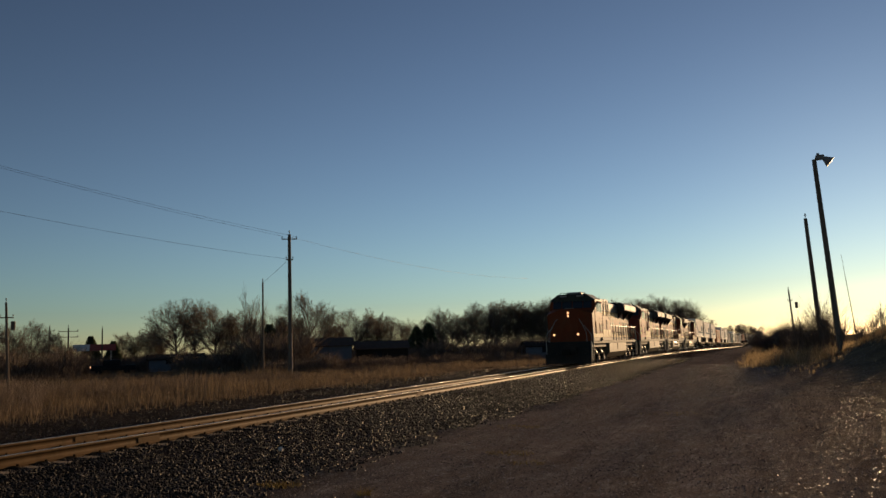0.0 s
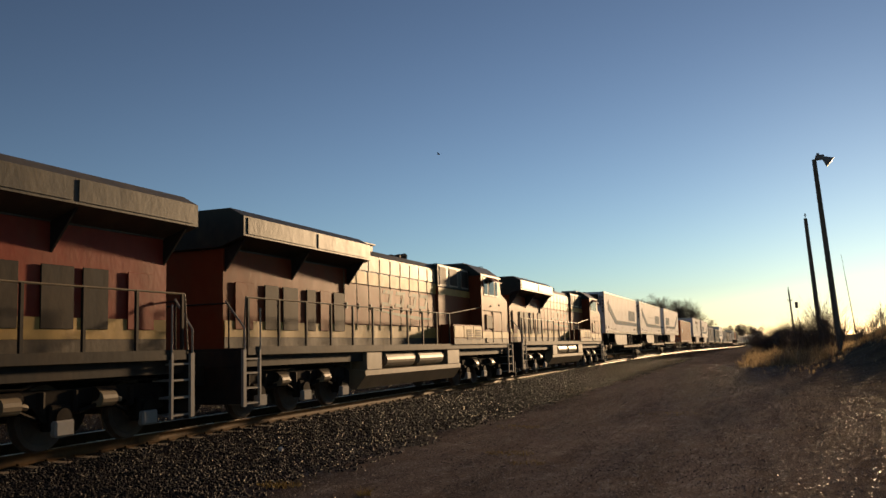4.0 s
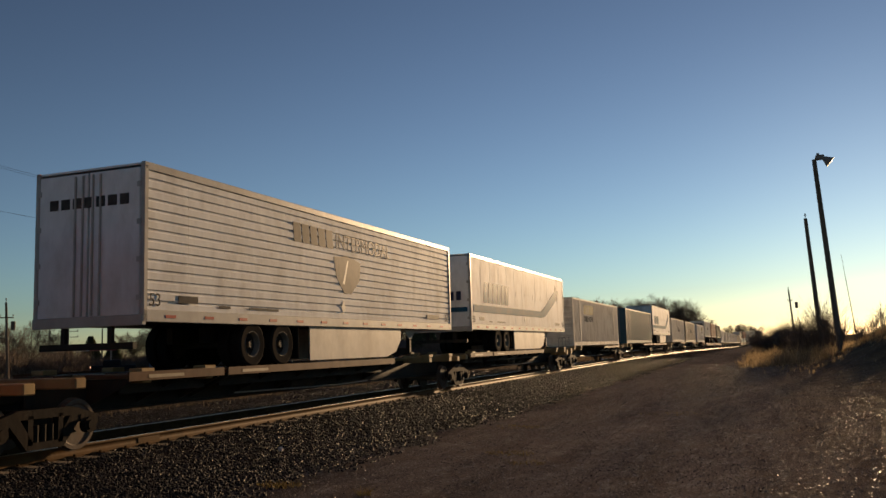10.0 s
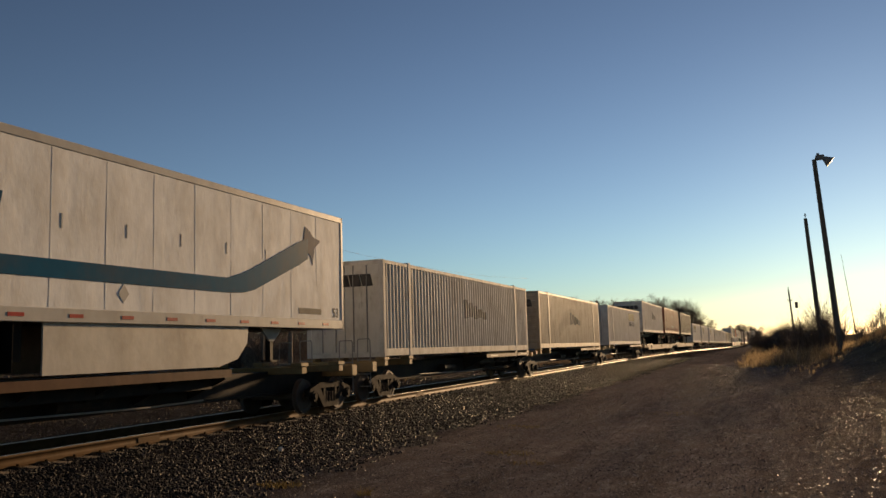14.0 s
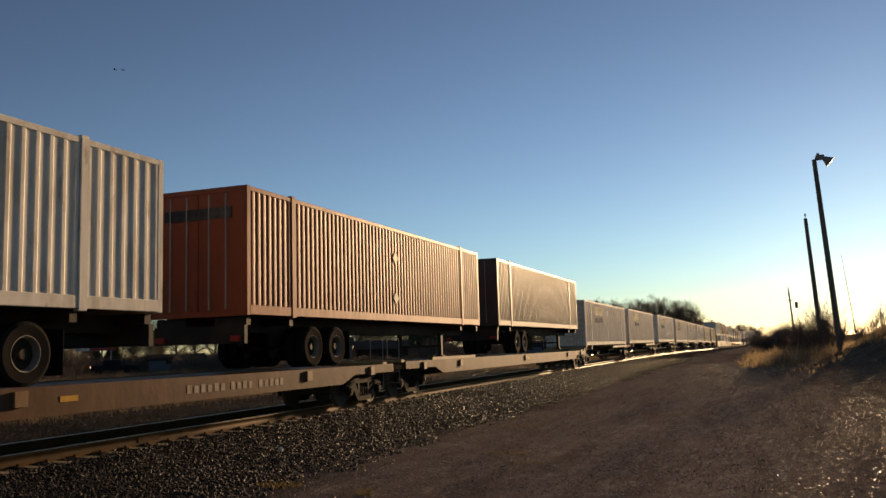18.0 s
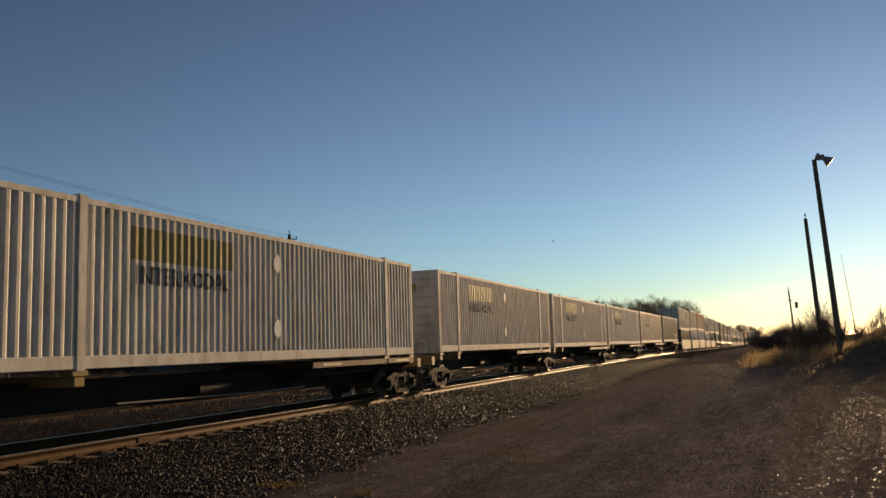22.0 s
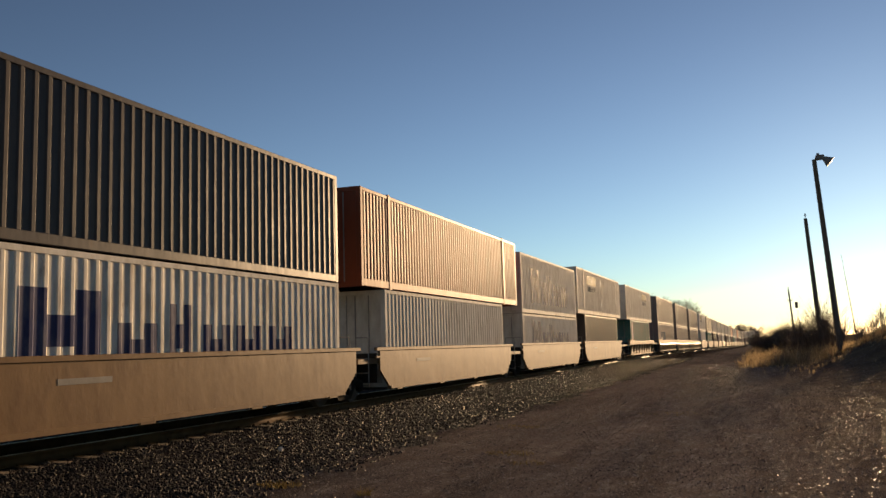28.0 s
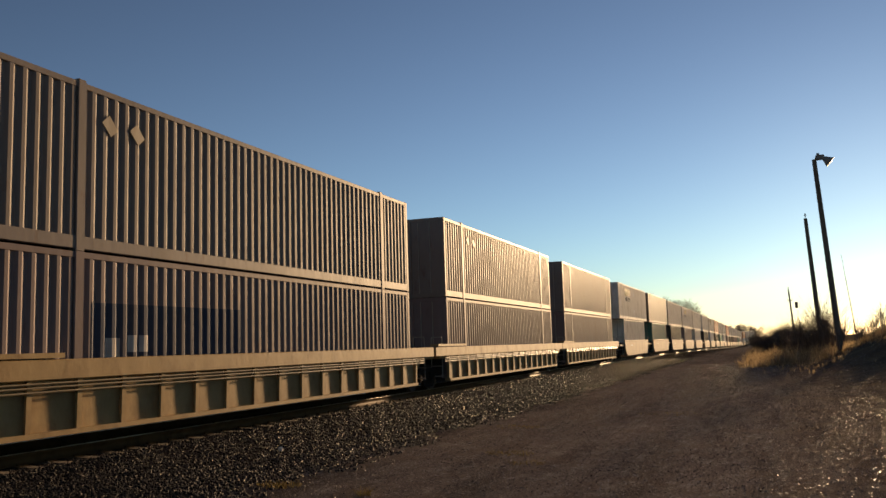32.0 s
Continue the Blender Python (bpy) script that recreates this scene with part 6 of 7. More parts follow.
def rim_bm():
    """The bright lip of a disc wheel."""
    bm = bmesh.new()
    n, prof = 26, [(-0.02, 0.285), (0.125, 0.292), (0.135, 0.278), (0.12, 0.262), (0.0, 0.25)]
    ring = [[bm.verts.new((u, q * math.cos(2 * math.pi * i / n), q * math.sin(2 * math.pi * i / n))) for u, q in prof] for i in range(n)]
    for i in range(n):
        a, b = ring[i], ring[(i + 1) % n]
        for j in range(len(prof)):
            k = (j + 1) % len(prof)
            bm.faces.new((a[j], b[j], b[k], a[k]))
    bmesh.ops.recalc_face_normals(bm, faces=bm.faces[:])
    return bm


def hub_bm():
    """The dished centre of a disc wheel, with its hub and nuts."""
    bm = tube(bmesh.new(), (-0.1, 0, 0), (0.0, 0, 0), 0.255, sides=20)
    tube(bm, (0.0, 0, 0), (0.09, 0, 0), 0.105, 0.085, sides=12)
    for k in range(8):
        a = k * math.pi / 4
        tube(bm, (0.0, 0.16 * math.cos(a), 0.16 * math.sin(a)), (0.025, 0.16 * math.cos(a), 0.16 * math.sin(a)), 0.018, sides=6)
    return bm


def running_gear(tr, centre, deck=1.18):
    """Two axles on a sliding frame, four wheels a side seen as two, mud flaps."""
    f = part("axle_frame", boxes((-0.5, -0.35, centre - 1.3, centre + 1.3, deck + 0.55, deck + 0.9), (0.35, 0.5, centre - 1.3, centre + 1.3, deck + 0.55, deck + 0.9), (-0.5, 0.5, centre - 0.1, centre + 0.1, deck + 0.5, deck + 0.8)), black_paint, tr)
    for y in (centre - 0.62, centre + 0.62):
        part("axle", tube(bmesh.new(), (-1.1, y, deck + 0.5), (1.1, y, deck + 0.5), 0.07), black_paint, f)
        for sx in (-1, 1):
            for x in (1.12, 0.8):
                w = part("tyre", cached("tyre", tyre_bm, rubber), None, tr, at=pose(sx * x, y, deck + 0.5, 0, 0, 0 if sx > 0 else 180))
                part("rim", cached("rim", rim_bm, dusty_rim), None, w)
                part("hub", cached("hub", hub_bm, dark_hub), None, w)
    for sx in (-1, 1):
        part("mud_flap", boxes((sx * 0.95 - 0.3, sx * 0.95 + 0.3, centre + 1.35, centre + 1.37, deck + 0.15, deck + 0.9)), rubber, tr)


def trailer(label, length, nose_first, livery, ribs="flat", chiller=False, skirt=True):
    """A dry or refrigerated box trailer; its own y = 0 at the end that leads, z = 0 at the rail."""
    t = thing("box_trailer", label, "trailer", group="road trailers on the train")
    L, z0, z1, W = length, 2.10, 5.07, 1.3
    f = (lambda y: y) if nose_first else (lambda y: L - y)       # y counted from the nose
    sgn = 1 if nose_first else -1
    def span(a, b):
        return (min(f(a), f(b)), max(f(a), f(b)))
    bm = bmesh.new()
    if ribs == "flat":           # thin sheets that bow a little between posts
        n = 80
        for sx in (-1, 1):
            rows = []
            for j in range(5):
                z = z0 + 0.22 + (z1 - 0.14 - z0 - 0.22) * j / 4
                rows.append([bm.verts.new((sx * (W - 0.011 + 0.003 * math.sin(i * 2.6 + j) + 0.003 * noise.noise((i * 0.45, j * 0.6, L))), L * i / n, z)) for i in range(n + 1)])
            for j in range(4):
                for i in range(n):
                    q = (rows[j][i], rows[j][i + 1], rows[j + 1][i + 1], rows[j + 1][i])
                    bm.faces.new(q if sx > 0 else q[::-1])
        me = mesh_of("side_skin", bm, white_paint, True)
        part("side_skin", me, None, t)
    else:                        # long horizontal corrugations
        for sx in (-1, 1):
            prof, k = [], 0
            z = z0 + 0.22
            while z < z1 - 0.16:
                prof += [(sx * (W - 0.02), z), (sx * (W - 0.02), z + 0.12), (sx * (W - 0.05), z + 0.14), (sx * (W - 0.05), z + 0.17)]
                z += 0.19
            prof += [(sx * (W - 0.12), z), (sx * (W - 0.12), z0 + 0.22)]
            prism(bm, prof, 0.05, L - 0.05)
        part("side_skin", bm, white_paint, t)
    part("roof", boxes((-W + 0.03, W - 0.03, 0.03, L - 0.03, z1 - 0.05, z1 - 0.01)), white_paint, t)
    part("floor", boxes((-W + 0.04, W - 0.04, 0.05, L - 0.05, z0 + 0.06, z0 + 0.14)), black_paint, t)
    for sx in (-1, 1):
        part("top_rail", boxes((sx * (W - 0.03) - 0.03, sx * (W - 0.03) + 0.035, 0, L, z1 - 0.15, z1), bevel=0.012), trailer_rail, t)
        part("bottom_rail", boxes((sx * (W - 0.03) - 0.03, sx * (W - 0.03) + 0.035, 0, L, z0, z0 + 0.23), bevel=0.012), trailer_rail, t)
        for y in (0.05, L - 0.05):
            part("corner_post", boxes((sx * (W - 0.04) - 0.05, sx * (W - 0.04) + 0.045, y - 0.06, y + 0.06, z0, z1), bevel=0.015), trailer_rail, t)
        y = 0.6
        while y < L - 0.8:
            part("reflector", plate(rect(y, y + 0.3, z0 + 0.08, z0 + 0.14), sx * (W + 0.008), 0.004), red_tape, t)
            y += 1.2
    # nose and doors
    y = f(0.03)
    part("nose_panel", boxes((-W + 0.05, W - 0.05, y - 0.03, y + 0.03, z0, z1 - 0.03), bevel=0.01), white_paint, t)
    if chiller:
        u = part("chiller_unit", boxes((-1.12, 1.06, min(f(0), f(-0.42)), max(f(0), f(-0.42)), z0 + 0.95, z1 - 0.06), bevel=0.12), white_paint, t, "white refrigeration unit with black grille")
        yy = f(-0.425)
        part("grille", boxes((-0.02, 0.98, yy - 0.015, yy + 0.015, z0 + 1.95, z1 - 0.2), bevel=0.07), black_paint, u)
        part("grille_frame", boxes((-1.06, -0.02, yy - 0.01, yy + 0.01, z0 + 1.9, z1 - 0.2), bevel=0.05), black_paint, u)
        part("service_panel", boxes((-0.92, -0.1, yy - 0.022, yy + 0.022, z0 + 2.0, z1 - 0.24), bevel=0.05), white_paint, u)
        for k in range(6):
            part("livery_block", prism(bmesh.new(), [(-0.95 + k * 0.17, z0 + 1.55), (-0.84 + k * 0.17, z0 + 1.55), (-0.8 + k * 0.17, z0 + 1.8), (-0.91 + k * 0.17, z0 + 1.8)], yy - 0.008, yy + 0.008), black_mark, u)
        part("vent", boxes((0.45, 0.85, yy - 0.01, yy + 0.01, z0 + 1.12, z0 + 1.3), bevel=0.03), black_paint, u)
        part("side_grille", boxes((1.05, 1.066, min(f(-0.1), f(-0.36)), max(f(-0.1), f(-0.36)), z0 + 1.95, z1 - 0.3)), black_paint, u)
        part("nose_apron", boxes((-1.1, 1.1, min(f(0), f(-0.05)), max(f(0), f(-0.05)), z0 + 0.05, z0 + 0.92), bevel=0.03), skirt_paint, t, "grimy lower nose panel")
        for k in range(5):
            part("lettering_bar", boxes((1.12, 1.22, min(f(0), f(-0.012)), max(f(0), f(-0.012)), z1 - 0.5 - k * 0.24, z1 - 0.34 - k * 0.24)), black_mark, t)
    yd = f(L - 0.02)
    for sx in (-1, 1):
        d = part("door", boxes((min(sx * 0.02, sx * 1.2), max(sx * 0.02, sx * 1.2), yd - 0.03, yd + 0.03, z0 + 0.14, z1 - 0.1), bevel=0.012), white_paint, t)
        for bx in (0.12, 0.3):
            part("lock_bar", tube(bmesh.new(), (sx * bx, yd + sgn * 0.05, z0 + 0.15), (sx * bx, yd + sgn * 0.05, z1 - 0.15), 0.022), trailer_rail, d)
        for z in (2.5, 3.2, 3.9, 4.6):
            part("hinge", boxes((sx * 1.2 - 0.05, sx * 1.2 + 0.05, yd - 0.05, yd + 0.05, z, z + 0.1)), trailer_rail, d)
    part("rear_sill", boxes((-W, W, yd - 0.06, yd + 0.06, z0 - 0.06, z0 + 0.14), bevel=0.015), trailer_rail, t)
    part("underride_guard", boxes((-1.1, 1.1, yd - 0.05, yd + 0.05, 1.62, 1.74), (-0.6, -0.5, yd - 0.04, yd + 0.04, 1.7, z0), (0.5, 0.6, yd - 0.04, yd + 0.04, 1.7, z0)), black_paint, t)
    running_gear(t, f(L - 4.2 if not nose_first else L - 4.0))
    # support legs
    for sx in (-1, 1):
        yl = f(3.0)
        part("landing_leg", boxes((sx * 0.9 - 0.06, sx * 0.9 + 0.06, yl - 0.06, yl + 0.06, 1.35, z0 + 0.1), (sx * 0.9 - 0.14, sx * 0.9 + 0.14, yl - 0.12, yl + 0.12, 1.32, 1.36)), black_paint, t)
        bm = bmesh.new()
        prism(bm, [(yl - 0.45, z0), (yl + 0.45, z0), (yl + 0.1, 1.8), (yl - 0.1, 1.8)], sx * 0.95 - 0.02, sx * 0.95 + 0.02, "x")
        part("leg_brace", bm, skirt_paint, t)
        if skirt:
            o = [(f(10.0), 1.27), (f(5.4), 1.27), (f(4.75), 1.42), (f(4.4), 1.75), (f(4.35), z0 + 0.02), (f(10.0), z0 + 0.02)]
            part("side_skirt", plate(o, sx * 1.2, 0.03), skirt_paint, t, "pale aerodynamic side skirt")
    part("gear_box", boxes((-1.0, 1.0, *span(10.2, 11.2), 1.5, z0)), black_paint, t)
    # livery
    x = W - 0.009
    worded = livery == "swoosh_word"
    if livery.startswith("swoosh"):
        part("livery_band", strip([(f(1.85), 3.81, 4.31), (f(2.3), 3.62, 4.18), (f(4.2), 2.92, 3.42), (f(4.6), 2.84, 3.28), (f(5.2), 2.81, 3.12), (f(L - (5.2 if worded else 0.3)), 2.8, 3.08)], x), teal_paint, t, "teal swoosh band")
        part("livery_mark", strip([(f(1.24), 4.29, 4.33), (f(1.5), 4.12, 4.36), (f(1.62), 3.67, 4.4), (f(1.72), 3.9, 4.5), (f(1.96), 4.02, 4.6), (f(2.05), 4.02, 4.26), (f(2.34), 3.98, 4.14)], x, 0.007), navy_paint, t, "dark blue pointed mark")
        for k in range(6):
            y0 = (11.05 if nose_first else 1.6) + k * 0.6
            part("livery_block", plate(rect(y0, y0 + 0.5, 3.2, 4.04, 0.16), x, 0.004), teal_paint, t)
        if worded:
            digits("INTERMODAL", 0.44, 1.6, 2.8, x + 0.004, t, black_mark, "word")
        if not nose_first:
            for k in range(6):
                part("door_block", boxes((0.9 - k * 0.3 - 0.2, 0.9 - k * 0.3, yd - 0.045, yd + 0.045, 3.25, 3.6)), navy_paint, t)
            part("door_band", boxes((-1.15, 1.15, yd - 0.04, yd + 0.04, 2.8, 2.98)), teal_paint, t)
    elif livery == "shield":
        xs = W - 0.019
        part("livery_mark", plate([(7.35, 3.95), (8.1, 4.02), (8.95, 3.9), (8.85, 3.4), (8.35, 3.0), (7.95, 3.0), (7.5, 3.4)], xs, 0.004), black_mark, t, "dark shield mark")
        part("mark_gleam", plate([(7.85, 3.25), (7.95, 3.25), (8.2, 3.9), (8.12, 3.9)], xs, 0.006), trailer_rail, t)
        for k in range(5):
            part("livery_block", plate(rect(5.35 + k * 0.41, 5.7 + k * 0.41, 4.15, 4.62, -0.06), xs, 0.004), black_mark, t)
        digits("INTERMODAL", 0.56, 7.45, 4.2, xs + 0.002, t, black_mark, "word")
        for k in range(7):
            part("door_block", boxes((0.95 - k * 0.28 - 0.2, 0.95 - k * 0.28, yd - 0.045, yd + 0.045, 4.3, 4.5)), black_mark, t)
    # small panels and figures near the floor
    part("placard", plate([(7.72, 2.63), (7.85, 2.47), (7.98, 2.63), (7.85, 2.8)], x, 0.005), trailer_rail, t)
    digits("53", 0.34, 0.15, 2.4, x + 0.004, t, black_mark)
    digits("53", 0.34, L - 0.6, 2.4, x + 0.004, t, black_mark)
    for y0, y1, z in ((1.0, 1.6, 2.48), (2.3, 2.7, 2.42), (3.4, 4.6, 2.42), (L - 2.3, L - 1.2, 2.45)):
        part("lettering_bar", plate(rect(y0, y1, z, z + (0.14 if y0 < 1.5 or y0 > 8 else 0.05)), x, 0.004), black_mark, t)
    for k in range(12):
        part("skin_seam", plate(rect(1.3 + k * 1.22, 1.312 + k * 1.22, z0 + 0.24, z1 - 0.16), W - (0.009 if ribs == "flat" else 0.021), 0.001), white_paint, t)
    for k in range(9 if ribs == "flat" else 0):
        part("seam_tab", plate(rect(1.9 + k * 1.5, 1.93 + k * 1.5, 3.62, 3.86), x, 0.005), trailer_rail, t)
    return t


def chassis(tr_label, y0, L, nose_first):
    """A skeletal road frame with two axles that carries a container."""
    t = thing("container_chassis", tr_label, "trailer chassis", group="road trailers on the train")
    f = (lambda y: y) if nose_first else (lambda y: L - y)
    for sx in (-1, 1):
        part("frame_rail", boxes((sx * 0.45 - 0.07, sx * 0.45 + 0.07, 0.1, L - 0.1, 1.95, 2.28)), black_paint, t)
        for y in (0.2, 2.0, L - 2.0, L - 0.2):
            part("outrigger", boxes((min(sx * .4, sx * 1.2), max(sx * .4, sx * 1.2), y - 0.08, y + 0.08, 2.1, 2.29)), black_paint, t)
        yl = f(3.2)
        part("landing_leg", boxes((sx * 0.8 - 0.07, sx * 0.8 + 0.07, yl - 0.07, yl + 0.07, 1.2, 2.0), (sx * 0.8 - 0.15, sx * 0.8 + 0.15, yl - 0.13, yl + 0.13, 1.17, 1.21)), black_paint, t)
        part("tail_lamp", boxes((sx * 1.0 - 0.12, sx * 1.0 + 0.12, f(L) - 0.03, f(L) + 0.03, 1.75, 1.87)), red_tape, t)
    part("tail_bar", boxes((-1.2, 1.2, f(L - 0.1) - 0.06, f(L - 0.1) + 0.06, 1.7, 2.1)), black_paint, t)
    part("leg_brace", boxes((-0.8, 0.8, f(3.2) - 0.04, f(3.2) + 0.04, 1.5, 1.58)), black_paint, t)
    running_gear(t, f(L - 3.6), 1.1)
    return t


# ---------------------------------------------------------------- wagons
def hoop_ladder(parent, x, y):
    bm = bmesh.new()
    pipe(bm, [(x - 0.2, y, 0.4), (x - 0.2, y, 1.75), (x - 0.17, y, 1.8), (x + 0.17, y, 1.8), (x + 0.2, y, 1.75), (x + 0.2, y, 0.4)], 0.016)
    for z in (0.45, 0.8, 1.2):
        tube(bm, (x - 0.2, y, z), (x + 0.2, y, z), 0.016)
    part("ladder_hoop", bm, silver_paint, parent)


def wagon_end(w, y, o, coupled):
    """What stands at a wagon's end: a bogie, and at a coupled end the end sill, ladders and coupler. y: the joint; o: +1 where the wagon lies behind it."""
    if coupled:
        bogie(w, y + o * 1.75)
        part("end_sill", boxes((-1.25, 1.25, min(y + o * .55, y + o * .85), max(y + o * .55, y + o * .85), 0.85, 1.15), bevel=0.02), car_yellow, w)
        part("coupler", boxes((-0.12, 0.12, min(y, y + o * .6), max(y, y + o * .6), 0.74, 0.98), bevel=0.03), dusty_black, w)
        for x in (-0.95, 0.95):
            hoop_ladder(w, x, y + o * 0.62)
        part("brake_pipe", pipe(bmesh.new(), [(0.4, y + o * 0.6, 0.75), (0.45, y + o * 0.3, 0.45), (0.4, y, 0.4)], 0.03), rubber, w)
    else:
        part("joint_casting", boxes((-0.3, 0.3, min(y - 0.2, y + o * 0.8), max(y + 0.2, y + o * 0.8), 0.8, 1.05), bevel=0.03), dusty_black, w)
        part("cross_beam", boxes((-1.28, 1.28, y + o * 0.55 - 0.12, y + o * 0.55 + 0.12, 0.98, 1.16), bevel=0.02), car_yellow, w)


def spine_wagon(length, off, cfront, crear, shelf, deep):
    """A spine wagon platform: y = 0 at its leading joint; the load begins off metres behind it."""
    w = thing("spine_wagon", "low brown steel spine wagon platform with side shelves", "rail wagon", group="wagons of the train")
    part("centre_sill", boxes((-0.33, 0.33, 0.3, length - 0.3, 0.5, 1.08), (-0.42, 0.42, 0.3, length - 0.3, 0.5, 0.56), bevel=0.01), black_paint, w)
    for a, b in shelf:
        for sx in (-1, 1):
            part("wheel_shelf", boxes((min(sx * .35, sx * 1.32), max(sx * .35, sx * 1.32), off + a, off + b, 1.10, 1.17)), car_brown, w)
            part("shelf_lip", boxes((sx * 1.33 - 0.02, sx * 1.33 + 0.02, off + a, off + b, 1.05, 1.21 if deep else 1.19)), car_brown, w)
            part("shelf_apron", boxes((sx * 0.95 - 0.015, sx * 0.95 + 0.015, off + a + 0.2, off + b - 0.15, 0.82, 1.08)), black_paint, w)
            part("lettering_bar", plate(rect(off + a + 0.5, off + a + 1.5, 1.09, 1.15), sx * 1.352, 0.003), tank_grey, w)
        n = max(2, int((b - a) / 1.6))
        for i in range(n + 1):
            y = off + a + 0.1 + (b - a - 0.2) * i / n
            for sx in (-1, 1):
                part("shelf_bracket", cached("shelf_bracket", lambda: prism(bmesh.new(), [(0.33, 0.6), (0.33, 1.09), (1.28, 1.09), (1.28, 1.02)], -0.03, 0.03), black_paint), None, w, at=pose(0, y, 0, 0, 0, 0 if sx > 0 else 180))
    for y in (off + 0.15, off + 2.0, off + 14.1, off + 16.0):
        if 0.6 < y < length - 0.6:
            part("pedestal", cached("pedestal", lambda: boxes((-1.28, 1.28, -0.12, 0.12, 1.0, 1.17), (-1.3, -1.0, -0.18, 0.18, 1.17, 1.268), (1.0, 1.3, -0.18, 0.18, 1.17, 1.268), bevel=0.015), car_yellow), None, w, at=pose(0, y, 0))
    part("air_tank", tube(bmesh.new(), (0.55, length * 0.42, 0.75), (0.55, length * 0.42 + 1.2, 0.75), 0.16, sides=14), black_paint, w)
    part("brake_rod", pipe(bmesh.new(), [(0.62, length * 0.3, 0.62), (0.62, length * 0.55, 0.55), (0.9, length * 0.62, 0.6)], 0.02), silver_paint, w)
    wagon_end(w, 0.0, 1, cfront)
    wagon_end(w, length, -1, crear)
    if not crear:
        bogie(w, length)
    return w


def flat_wagon(length, lettered=False):
    w = thing("flat_wagon", "long brown flat wagon with a steel deck", "rail wagon", group="wagons of the train")
    part("deck", boxes((-1.38, 1.38, 0.5, length - 0.5, 1.0, 1.07)), car_brown, w)
    for sx in (-1, 1):
        bm = bmesh.new()
        prism(bm, [(0.5, 0.86), (0.5, 1.09), (length - 0.5, 1.09), (length - 0.5, 0.86), (length - 3.0, 0.86), (length - 3.7, 0.64), (3.7, 0.64), (3.0, 0.86)], sx * 1.4 - 0.03, sx * 1.4 + 0.03, "x")
        part("side_sill", bm, car_brown, w)
        for y in (2.0, 5.5, length / 2, length - 5.5, length - 2.0):
            part("stake_pocket", boxes((sx * 1.45 - 0.03, sx * 1.45 + 0.03, y - 0.12, y + 0.12, 0.82, 1.05)), car_tan, w)
        for first, count in ((17.9, 6), (19.32, 4), (20.36, 5)) if lettered else ():       # a worn line of writing
            for k in range(count):
                y = first + k * 0.215
                part("lettering_bar", plate(rect(y, y + 0.13, 0.78, 0.94 - 0.02 * (k % 2)), sx * 1.431, 0.004), worn_letter, w)
        part("reflector", plate(rect(14.78, 15.15, 0.84, 0.93), sx * 1.431, 0.006), reflector_yellow, w, "yellow reflector strip")
        part("rub_rail", boxes((sx * 1.25 - 0.08, sx * 1.25 + 0.08, 3.0, 7.5, 1.07, 1.18)), car_tan, w)
    part("centre_sill", boxes((-0.35, 0.35, 0.4, length - 0.4, 0.55, 1.0)), black_paint, w)
    wagon_end(w, 0.0, 1, True)
    wagon_end(w, length, -1, True)
    return w


